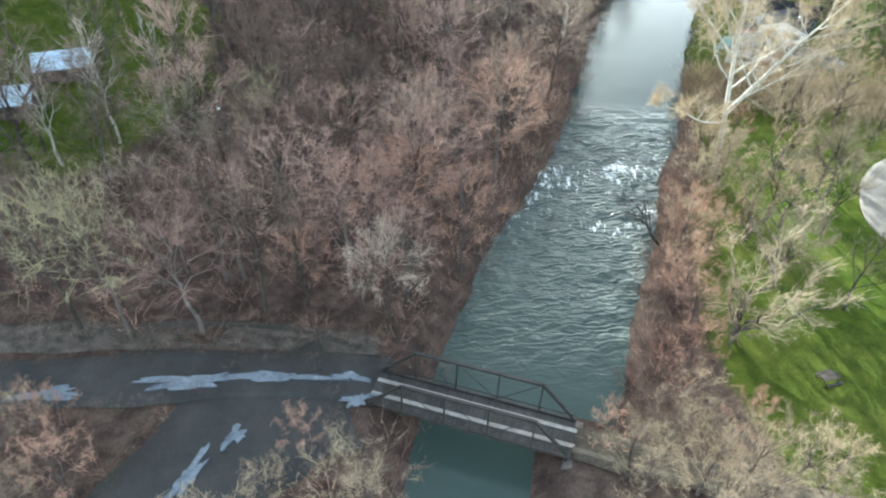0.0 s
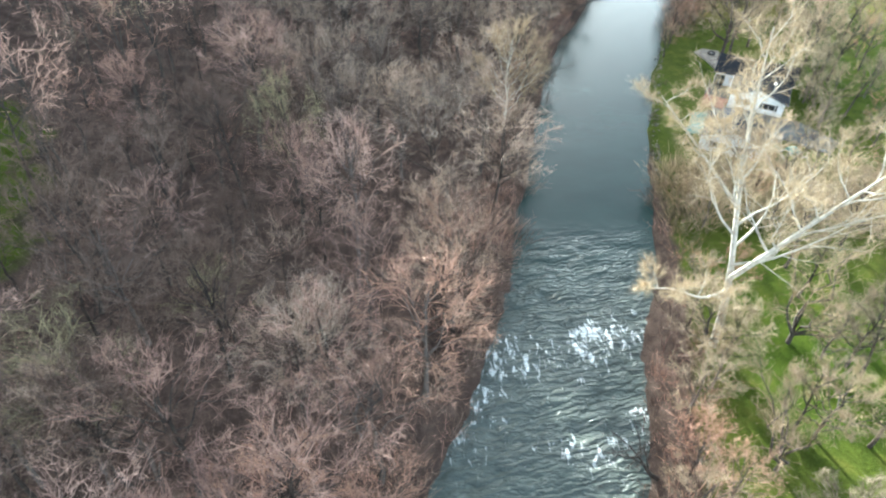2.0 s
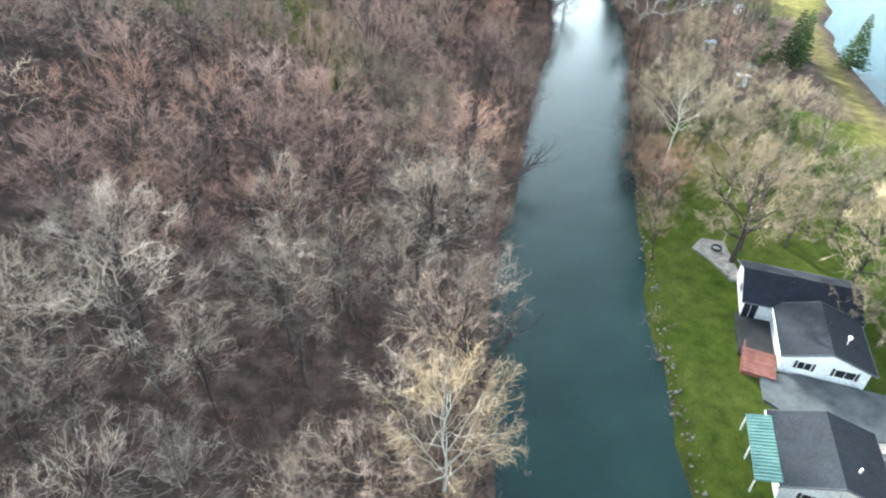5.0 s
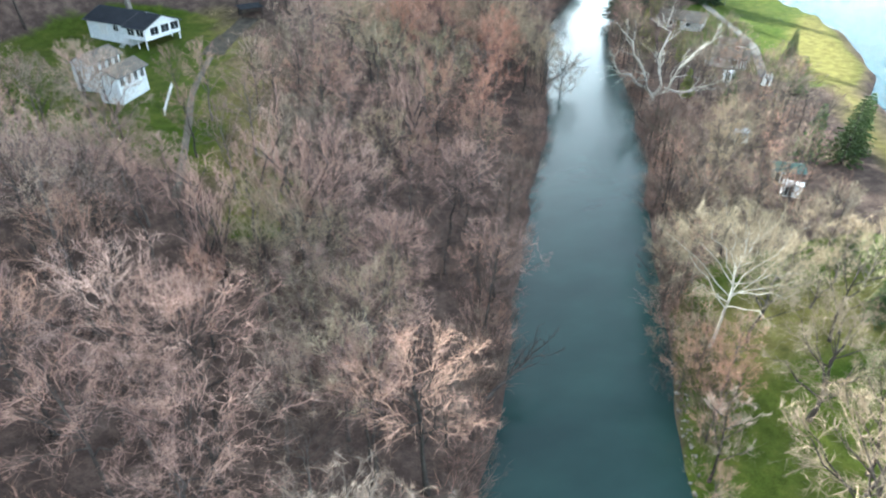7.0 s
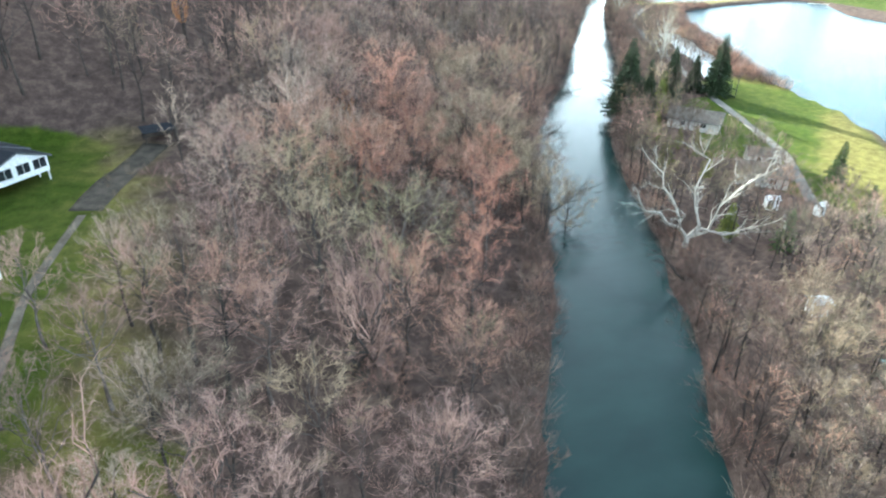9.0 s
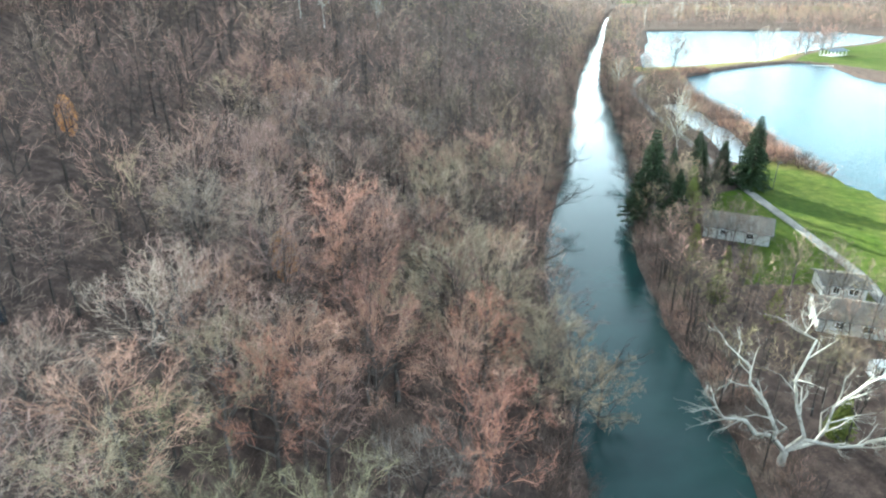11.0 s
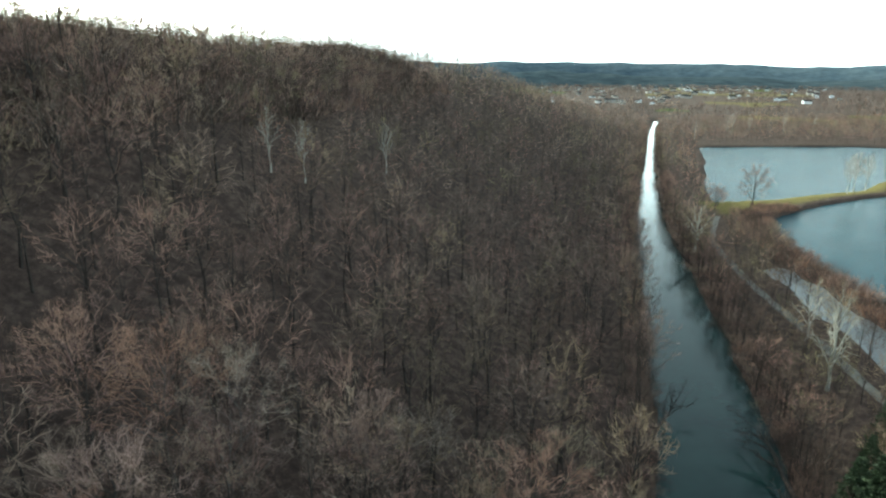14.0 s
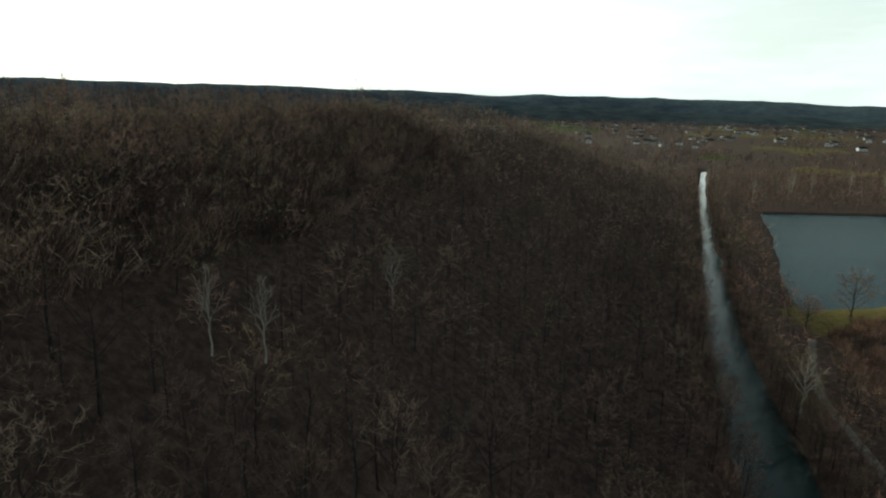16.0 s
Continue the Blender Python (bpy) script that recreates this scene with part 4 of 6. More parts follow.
def spruce(seed, h, base_w, tiers, per, needles, droop=-0.25, clear=0.06, needle=0.09):
    """A conifer: tiers of drooping boughs, each a spray of needle clumps."""
    rng = np.random.default_rng(seed)
    W = Wood()
    W.tube(np.array([[0, 0, -0.4], [0, 0, h * 0.5], [0, 0, h * 0.98]]), [h * 0.018, h * 0.011, 0.02], 6, 0)
    for k in range(tiers):
        z = h * (clear + (1 - clear) * k / tiers)
        reach = base_w * 0.5 * (1 - k / tiers) ** 0.85 * rng.uniform(0.85, 1.12) + 0.15
        for b in range(per):
            az = b * 6.283 / per + k * 0.9 + rng.normal() * 0.2
            out = np.array([math.cos(az), math.sin(az), 0])
            tip = out * reach * rng.uniform(0.8, 1.1) + np.array([0, 0, reach * droop * rng.uniform(0.6, 1.3)])
            p0 = np.array([0, 0, z])
            W.spike(p0, tip, 0.05, 0, rng)
            for _ in range(needles):
                t = rng.uniform(0.15, 1.0)
                p = p0 + tip * t
                side = np.cross(out, [0, 0, 1]) * rng.normal() * 0.9
                dd = unit(out * 0.8 + side + np.array([0, 0, rng.normal() * 0.35 + 0.05])) * (0.35 + 0.25 * reach * (1 - t * 0.5)) * rng.uniform(0.5, 1.1)
                W.spike(p, dd, needle + 0.02 * reach, 1, rng)
    return W.arrays()


def tree_meshes(name, arrays, bark, leaf):
    """Trunk mesh and crown mesh of one tree shape."""
    v, f, m = arrays
    out = []
    for k, (nm, mat) in enumerate((("trunk", bark), ("crown", leaf))):
        sel = f[m == k]
        used, inv = np.unique(sel, return_inverse=True)
        out.append(mesh_from(name + "_" + nm, v[used], inv.reshape(sel.shape), [mat]))
    return out


def plant(name, meshes, m, label, category="tree", group=""):
    t = thing(name, m, label, category, group)
    for nm, me in zip(("trunk", "crown"), meshes):
        o = new(nm, me)
        o.parent = t
    return t


def stand(x, y, turn=0.0, size=1.0, wide=None, sink=0.1, tilt=(0, 0)):
    return pose(x, y, land_at(x, y) - sink, tilt[0], tilt[1], turn) @ Matrix.Diagonal((wide or size, wide or size, size, 1))


# sycamores with pale limbs, each of its own shape
SYC = [(70, 170, dict(seed=13, h=20, rx=0.46, zc=0.60, rz=0.36, limbs=20, subs=10, thirds=7, twigs=7, thick=0.36, trunk=0.22, tw=0.022, tl=0.055, low=-12, lean=(0.05, 0.02), fork=0.32)),
       (21, 118, dict(seed=15, h=17, rx=0.44, zc=0.58, limbs=24, subs=10, thirds=6, twigs=5, thick=0.36, tw=0.024, tl=0.05, trunk=0.22, low=-14, fork=0.14)),
       (103, 245, dict(seed=14, h=19, targets=[(-8, 3, 16), (-11, 3, 11), (3, 2, 20), (11, -3, 17), (13, -5, 6)], zc=0.3, subs=11, thirds=6, twigs=5, thick=0.62, tw=0.026, tl=0.06, trunk=0.62)),
       (207.5, 459.5, dict(seed=16, h=18, rx=0.3, limbs=11, subs=7, thirds=4, twigs=3, thick=0.6, tw=0.03, tl=0.05)),
       (172.5, 364.6, dict(seed=17, h=22, rx=0.22, limbs=12, subs=7, thirds=4, twigs=3, thick=0.6, tw=0.03, tl=0.05)),
       (186.2, 385.2, dict(seed=18, h=16, rx=0.34, limbs=11, subs=7, thirds=4, twigs=3, thick=0.6, tw=0.03, tl=0.05))]
GREAT = forked(11, [([(0, 0, -0.5), (-0.6, -0.2, 5), (-1.2, 0.3, 10), (-0.4, 5, 15.5), (1, 10, 22), (2.4, 13.5, 28)], 0.42, 0.32, 11.0, 17),
                    ([(-1.1, 0.2, 9.2), (0.8, -1.6, 14.5), (3.2, -3, 20), (6.5, -4.5, 26)], 0.30, 0.12, 8.5, 12),
                    ([(-0.6, 4.2, 14.6), (-3, 9, 17.5), (-6.2, 14, 21)], 0.20, 0.2, 6.0, 9),
                    ([(-0.9, 0.0, 8.0), (-5, -2.6, 9.2), (-8, -2.8, 11), (-12.5, -4, 12)], 0.15, 0.25, 4.0, 6)])
plant("sycamore", tree_meshes("sycamore", GREAT, M_WHITEBARK, M_TWIG[5]), stand(36.8, 72.4), "great forked sycamore with white limbs and tan twigs", "tree")
for x, y, kw in SYC:
    plant("sycamore", tree_meshes("sycamore", grow_round(**kw), M_WHITEBARK, M_WHITEBARK if kw["seed"] == 14 else M_TWIG[5]), stand(x, y), "tall bare sycamore with pale white spreading limbs", "tree")

# shapes shared by the bare woodland trees near the path
PROTO = []
SHADES = (0, 1, 2, 3, 4, 7)          # which twig tones each shape comes in
for k in range(8):
    arr = grow_round(100 + k, 16, rx=0.27 + 0.03 * (k % 4), zc=0.66 - 0.02 * (k % 3), rz=0.33, limbs=13, subs=8, thirds=6, twigs=5, tw=0.020, tl=0.044, fork=0.32 + 0.05 * (k % 3), thick=0.30,
                     low=-10, loose=0.5, fan=0.5, rise=0.22, trunk=0.28)
    PROTO.append({tw: tree_meshes("bare_tree", arr, (M_BARK, M_DARKBARK)[k % 2], M_TWIG[tw]) for tw in SHADES})
LAWN_PROTO = []
for k in range(4):
    arr = grow(160 + k, 14, limbs=9, subs=6, thirds=5, twigs=3, spread=0.5, up=0.35, limb_len=0.5, tw=0.022, tl=0.07, fork=0.3, thick=0.5)
    LAWN_PROTO.append(tree_meshes("lawn_tree", arr, M_DARKBARK, M_TWIG[(4, 3, 0, 4)[k]]))
TINT = {0: "grey", 1: "mauve-grey", 2: "russet", 3: "tan", 4: "olive-brown", 7: "dark brown"}
rng = np.random.default_rng(5)


def woods_points(x0, x1, y0, y1, step, seed, keep):
    """Jittered places on a grid, kept where keep() says so."""
    r = np.random.default_rng(seed)
    xs, ys = np.meshgrid(np.arange(x0, x1, step), np.arange(y0, y1, step))
    p = np.stack([xs.ravel(), ys.ravel()], 1) + r.uniform(-0.45, 0.45, (xs.size, 2)) * step
    return p[keep(p[:, 0], p[:, 1])]


ROADS = [[(-95, 24), (-34, 31.5), (-2, 34)], [(-7, 33), (-17, 24), (-20, -20)], [(-4, 34), (15, 29.5), (33, 24.5), (110, 0)]]


def free(x, y):
    """Not on water, roads, lawns or houses."""
    i, d = sd_of(x, y)
    ok = np.abs(d) > half_width(CL[i, 1]) + 0.8
    for r in ROADS:
        ok &= near_line(x, y, r) > 5.0
    ok &= near_line(x, y, [(9, 180), (9, 205), (9.5, 230), (12, 252), (10, 275)]) > 5
    ok &= (near_line(x, y, [(140, 256), (163, 307), (181, 362), (203, 426), (220, 466), (262, 518), (300, 531)]) > 3.0)
    for poly in LAWNS:
        ok &= inside(x, y, poly) < 0
    for poly in DRY + [NEAR_POND, FAR_POND, CHANNEL]:
        ok &= inside(x, y, poly) < 0
    return ok


def tint_of(x, y, r):
    """Tones gather in patches, as species do."""
    n = hash_noise(x, y, 26, 21) + hash_noise(x, y, 9, 22) * 0.5 + r.normal(size=np.shape(x)) * 0.12
    return np.digitize(n, [-0.12, 0.2, 0.37, 0.5])


pts = woods_points(-75, 60, 40, 262, 6.9, 31, lambda x, y: free(x, y) & (sd_of(x, y)[1] < -half_width(y) - 2.4) & (sd_of(x, y)[1] > -62) & (x > -50 + (y - 40) * 0.1) & (near_line(x, y, [(18, 111), (21, 118)]) > 4.8))
ti = tint_of(pts[:, 0], pts[:, 1], rng)
# the trees nearest the water singly, those behind them joined
order = np.argsort(-sd_of(pts[:, 0], pts[:, 1])[1])
pts, ti = pts[order], ti[order]
for (x, y), tt in zip(pts[:205], ti[:205]):
    # trees low on the left get dark twigs in place of hill shade
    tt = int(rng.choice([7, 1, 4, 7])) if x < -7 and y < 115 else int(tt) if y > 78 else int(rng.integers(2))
    k = int(rng.integers(len(PROTO)))
    sz = rng.choice([rng.uniform(0.5, 0.8), rng.uniform(0.85, 1.1), rng.uniform(1.0, 1.3)])
    # most small trees take the dark twigs, as painted shade beneath the big crowns
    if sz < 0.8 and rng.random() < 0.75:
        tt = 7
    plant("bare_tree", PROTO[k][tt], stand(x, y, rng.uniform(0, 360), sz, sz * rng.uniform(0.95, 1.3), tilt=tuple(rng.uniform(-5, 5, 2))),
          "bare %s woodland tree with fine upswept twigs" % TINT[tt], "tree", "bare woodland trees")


def forest(name, shapes, places, sizes, tints, r, mats, label):
    """Many trees joined into one sheet of woodland."""
    V, F, Mi, T, n = [], [], [], [], 0
    Z = land(places[:, 0], places[:, 1])
    for (x, y), z, s, t in zip(places, Z, sizes, tints):
        v, f, m = shapes[int(r.integers(len(shapes)))]
        a = r.uniform(0, 6.283)
        c, q = math.cos(a), math.sin(a)
        wv = s * r.uniform(0.85, 1.25)
        out = np.empty_like(v)
        out[:, 0] = (v[:, 0] * c - v[:, 1] * q) * wv + x
        out[:, 1] = (v[:, 0] * q + v[:, 1] * c) * wv + y
        out[:, 2] = v[:, 2] * s + z
        V.append(out)
        F.append(f + n)
        Mi.append(np.where(m == 0, 0, 1 + int(t)))
        T.append(np.full(len(v), r.uniform(0.06, 1.0), np.float32))
        n += len(v)
    me = mesh_from(name, np.vstack(V), np.vstack(F), mats, np.concatenate(Mi))
    me.attributes.new("tone", "FLOAT", "POINT").data.foreach_set("value", np.concatenate(T))
    return tagged(new(name, me), label, "woodland", kind="stuff")


WOOD_MATS = [M_DARKBARK] + M_TWIG
MID = [grow_round(200 + k, 16, rx=0.27 + 0.025 * k, zc=0.66, rz=0.33, limbs=10, subs=5, thirds=4, twigs=3, sides=(3, 3, 3), tw=0.036, tl=0.055, fork=0.4, trunk=0.26, thick=0.3, cheap=True, low=-5, loose=0.5, fan=0.5, rise=0.2) for k in range(6)]
FAR = [grow_round(230 + k, 15, rx=0.31 + 0.02 * k, zc=0.60, rz=0.38, limbs=9, subs=4, thirds=3, twigs=2, sides=(3, 3, 3), tw=0.075, tl=0.06, fork=0.3, cheap=True, loose=0.6, fan=0.6, rise=0.1, low=-25, thick=0.26, trunk=0.18) for k in range(6)]
DISTANT = [grow_round(250 + k, 15, rx=0.33 + 0.02 * k, zc=0.58, rz=0.40, limbs=7, subs=3, thirds=2, twigs=1, sides=(3, 3, 3), tw=0.14, tl=0.08, fork=0.3, cheap=True, loose=0.6, fan=0.6, rise=0.1, low=-25, thick=0.26, trunk=0.18) for k in range(5)]


def put_forest(name, shapes, p, lo, hi, seed, label, pick=None):
    r = np.random.default_rng(seed)
    s = r.uniform(lo, hi, len(p)) / 15
    t = np.clip(tint_of(p[:, 0], p[:, 1], r), 0, 4) if pick is None else r.choice(pick, len(p))
    return forest(name, shapes, p, s, t, r, WOOD_MATS, label)


rest = pts[205:]
left_mid = woods_points(-110, 240, -10, 420, 7.3, 41, lambda x, y: free(x, y) & (near_line(x, y, [(50, 285), (45, 266)]) > 4.5) & (sd_of(x, y)[1] < -half_width(y) - 3.2) & (sd_of(x, y)[1] > -np.interp(y, [0, 230, 300, 420], [95, 120, 175, 185])) &
                        ~((y > 40) & (y < 262) & (sd_of(x, y)[1] > -62) & (x > -50 + (y - 40) * 0.1)) & (y > 42))
put_forest("woodland", MID, np.vstack([rest, left_mid[left_mid[:, 1] < 255]]), 10, 22, 42, "bare grey-brown deciduous wood on the valley side")
# from y 255 on, a darker twig mix stands in for hill shade
put_forest("woodland", MID, left_mid[left_mid[:, 1] >= 255], 10, 22, 39, "bare mauve-brown wood on the valley side, darkened for shade", [1, 1, 7, 3, 1, 0, 7, 0])
left_far = woods_points(-140, 560, 400, 980, 9.4, 43, lambda x, y: free(x, y) & (sd_of(x, y)[1] < 0) & (sd_of(x, y)[1] > -255) & ((y > 420) | (x > 400) | (sd_of(x, y)[1] <= 0)) & (y >= 420))
put_forest("woodland", FAR, left_far[left_far[:, 1] < 600], 13, 18, 44, "distant bare deciduous wood on a steep hillside", [0, 1, 1, 7, 4, 0])
put_forest("woodland", DISTANT, left_far[left_far[:, 1] >= 600], 13, 18, 40, "far bare deciduous wood where the hill runs out", [0, 1, 1, 7, 4, 0])
right_far = woods_points(200, 860, 380, 960, 8.6, 45, lambda x, y: free(x, y) & (sd_of(x, y)[1] > 0) & (inside(x, y, NEAR_POND) < -3) & (inside(x, y, FAR_POND) < -4) & ((y > 660) | (sd_of(x, y)[1] < 30)) & (x < 330 + (y - 400) * 1.05 + 120))
put_forest("woodland", DISTANT, right_far, 10, 16, 46, "bare mauve-brown wood beyond the ponds", [0, 1, 1, 7, 4, 2])
crest_pts = woods_points(-140, 380, 300, 700, 5.6, 71, lambda x, y: free(x, y) & (sd_of(x, y)[1] < -135) & (sd_of(x, y)[1] > -235))
put_forest("woodland", FAR, crest_pts, 7, 10.5, 72, "dense bare wood along the hill's crest", [0, 1, 7, 4])
bank_pts = woods_points(40, 480, 180, 860, 3.8, 73, lambda x, y: (np.abs(sd_of(x, y)[1]) > half_width(y) + 0.3) & (np.abs(sd_of(x, y)[1]) < half_width(y) + 3.6) & ((sd_of(x, y)[1] > 0) | (y > 370) | (hash_noise(x, y, 9, 33) > 0.16)) & (near_line(x, y, [(9, 180), (9, 205)]) > 5))
bank_side = sd_of(bank_pts[:, 0], bank_pts[:, 1])[1]
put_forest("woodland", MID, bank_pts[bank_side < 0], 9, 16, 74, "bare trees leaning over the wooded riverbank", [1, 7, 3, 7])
# this side's shade is put into a mostly dark twig mix
put_forest("woodland", MID, bank_pts[bank_side > 0], 8, 14, 75, "bare riverbank trees with shade put into dark twigs", [7, 7, 1, 4])
hill_pts = woods_points(-160, -20, 55, 330, 8.2, 81, lambda x, y: free(x, y) & (sd_of(x, y)[1] < -np.interp(y, [0, 230, 300, 420], [95, 120, 175, 185])) & (sd_of(x, y)[1] > -230))
put_forest("woodland", FAR, hill_pts, 11, 16, 82, "bare wood on the steep side hill added for shade", [0, 1, 0, 1, 4])
# wooded strip on the right bank
right_bank = woods_points(20, 240, 100, 480, 4.8, 47, lambda x, y: free(x, y) & (sd_of(x, y)[1] > 10) & (sd_of(x, y)[1] < np.interp(y, [100, 178, 190, 330, 480], [13, 14, 48, 44, 40])) &
                          (near_line(x, y, [(54, 112), (66, 132), (72, 140)]) > 11) & (near_line(x, y, [(96, 226), (106, 248)]) > 6) & (near_line(x, y, [(112, 195), (124, 212)]) > 7))
put_forest("woodland", MID, right_bank[right_bank[:, 1] < 252], 8, 14, 48, "bare tan and mauve riverbank trees", [1, 1, 7, 2, 0, 4, 3])
# beyond y 252 the bank's shade is painted by choosing dark twigs
put_forest("woodland", MID, right_bank[right_bank[:, 1] >= 252], 7, 13, 49, "bare olive-brown riverbank trees darkened in place of shade", [7, 7, 4, 7, 3, 7])


# ---- iron bridge ----
def build_bridge():
    ax = math.degrees(math.atan2(-0.245, 0.97))
    L, Wd, H = 17.4, 3.7, 3.4
    deck = 1.55
    t = thing("truss_bridge", pose(-4.4, 31.6, deck, 0, 0, ax), "old dark iron pony truss bridge with worn plank wheel tracks", "bridge")
    for side, y in (("near", 0.0), ("far", Wd)):
        part("bottom_chord", bar((0, y, 0), (L, y, 0), 0.22, 0.26), M_IRON, t)
        a, b = 3.2, L - 3.2
        part("top_chord", bar((a, y, H), (b, y, H), 0.24, 0.24), M_IRON, t)
        part("end_post", bar((0.1, y, 0), (a, y, H), 0.24, 0.22), M_IRON, t)
        part("end_post", bar((L - 0.1, y, 0), (b, y, H), 0.24, 0.22), M_IRON, t)
        n = 3
        for k in range(n + 1):
            x = a + (b - a) * k / n
            part("post", bar((x, y, 0.1), (x, y, H), 0.13, 0.16), M_IRON, t)
        for k in range(n):
            x0, x1 = a + (b - a) * k / n, a + (b - a) * (k + 1) / n
            if k < n / 2:
                part("diagonal", bar((x0, y, H), (x1, y, 0.1), 0.05, 0.05), M_IRON, t)
            else:
                part("diagonal", bar((x1, y, H), (x0, y, 0.1), 0.05, 0.05), M_IRON, t)
        s = 1 if y == 0 else -1
        for z in (0.8,):
            part("guard_rail", bar((0.2, y + s * 0.2, z), (L - 0.2, y + s * 0.2, z), 0.07, 0.1), M_IRON, t)
    for k in range(7):
        x = 0.3 + k * (L - 0.6) / 6
        part("floor_beam", bar((x, -0.2, -0.28), (x, Wd + 0.2, -0.28), 0.2, 0.3), M_IRON, t)
    r = random.Random(3)
    me = None
    for k in range(87):
        if me is None:
            o = part("plank", box(0.0, 0.185, 0.15, Wd - 0.15, -0.10, -0.03, 0.006), M_PLANK, t)
            me = o.data
        else:
            o = new("plank", me)
            o.parent = t
        o.location = (k * 0.2, 0, r.uniform(-0.008, 0.008))
    me = None
    for y in (0.95, 2.45):
        track = part("wheel_track", box(0, L, y + 0.02, y + 0.36, -0.03, -0.005), M_RUNNER, t, "worn pale plank wheel track")
        for k in range(5):
            for dy in (0.0, 0.19):
                if me is None:
                    o = part("runner_plank", box(0.01, 3.5, 0, 0.175, -0.02, 0.035, 0.005), M_RUNNER, track)
                    me = o.data
                else:
                    o = new("runner_plank", me)
                    o.parent = track
                o.location = (k * 3.52, y + dy, r.uniform(-0.004, 0.004))
    block = None
    for x0, x1 in ((-1.6, 0.3), (L - 0.5, L + 0.7)):
        core = part("abutment", box(x0 + 0.06, x1 - 0.06, -0.4, Wd + 0.4, -4.4, -0.62), M_STONE, t, "rough grey stone abutment")
        rr = random.Random(int(x0 * 10) + 40)
        for row in range(6):
            z = -4.2 + row * 0.58
            y = -0.5
            while y < Wd + 0.3:
                w = rr.uniform(0.6, 1.1)
                if block is None:
                    o = part("stone", box(0, 1, 0, 1, 0, 1, 0.05), M_STONE, core)
                    block = o.data
                else:
                    o = new("stone", block)
                    o.parent = core
                o.matrix_basis = pose(x0 + rr.uniform(-.05, .05), y, z) @ Matrix.Diagonal((x1 - x0, min(w, Wd + 0.5 - y) - 0.03, 0.55, 1))
                y += w
    return t


build_bridge()


def puddle(cx, cy, lx, ly, turn, seed, lift):
    r = random.Random(seed)
    n = 72
    pts = []
    for k in range(n):
        a = 2 * math.pi * k / n
        q = 1 + 0.35 * math.sin(3 * a + seed) + 0.2 * math.sin(5 * a + seed * 2) + 0.14 * math.sin(11 * a + seed * 3) + 0.10 * math.sin(19 * a + seed) + r.uniform(-.07, .07)
        x, y = lx * q * math.cos(a), ly * q * math.sin(a)
        c, s = math.cos(radians(turn)), math.sin(radians(turn))
        pts.append((cx + x * c - y * s, cy + x * s + y * c))
    z = land_at(cx, cy) + lift
    bm = prism(pts, z - 0.12, z)
    tagged(link_mesh("puddle", bm, M_PUDDLE), "shallow rain puddle coloured with the pale sky's reflection", "puddle", "puddles on the lane")


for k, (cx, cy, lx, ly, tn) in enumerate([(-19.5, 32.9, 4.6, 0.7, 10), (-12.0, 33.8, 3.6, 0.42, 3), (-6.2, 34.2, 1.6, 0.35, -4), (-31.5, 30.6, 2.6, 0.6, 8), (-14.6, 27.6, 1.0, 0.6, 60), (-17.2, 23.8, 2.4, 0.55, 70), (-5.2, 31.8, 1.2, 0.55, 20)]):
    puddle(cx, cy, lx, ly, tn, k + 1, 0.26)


# ---- houses ----
def roof_slab(bm, p, q, along, drop, thick):
    """One slope of a roof from ridge line p-q down by the vector drop."""
    p, q, d = Vector(p), Vector(q), Vector(drop)
    nrm = (q - p).cross(d).normalized()
    if nrm.z < 0:
        nrm = -nrm
    top = [p, q, q + d, p + d]
    a = [bm.verts.new(v) for v in top]
    b = [bm.verts.new(v - nrm * thick) for v in top]
    bm.faces.new(a)
    bm.faces.new(b[::-1])
    for i in range(4):
        bm.faces.new((a[i], b[i], b[(i + 1) % 4], a[(i + 1) % 4]))
    bmesh.ops.recalc_face_normals(bm, faces=bm.faces[:])
    return bm


def add_window(t, x, z, w, h, face, off, shutters=False, door=False, glass=None):
    """A framed window on a wall: face 'S' or 'N' (y = off) or 'W' or 'E' (x = off)."""
    s = {"S": -1, "N": 1, "W": -1, "E": 1}[face]
    def bx(u0, u1, z0, z1, d0, d1):
        lo, hi = sorted((off + s * d0, off + s * d1))
        return (u0, u1, lo, hi, z0, z1) if face in "SN" else (lo, hi, u0, u1, z0, z1)
    fr = bmesh.new()
    for u0, u1, z0, z1 in ((x - w / 2 - .09, x - w / 2, z - .09, z + h + .09), (x + w / 2, x + w / 2 + .09, z - .09, z + h + .09), (x - w / 2, x + w / 2, z + h, z + h + .09), (x - w / 2, x + w / 2, z - .09, z), (x - .025, x + .025, z, z + h)):
        add_box(fr, *bx(u0, u1, z0, z1, -0.02, 0.06))
    win = part("door" if door else "window", fr, M_TRIM, t)
    part("pane", box(*bx(x - w / 2, x + w / 2, z, z + h, -0.02, 0.02)), glass or M_DARKWIN, win)
    if shutters:
        for u in (x - w / 2 - .38, x + w / 2 + .1):
            part("shutter", box(*bx(u, u + .28, z - .05, z + h + .05, -0.01, 0.05)), M_SHUTTER, win)


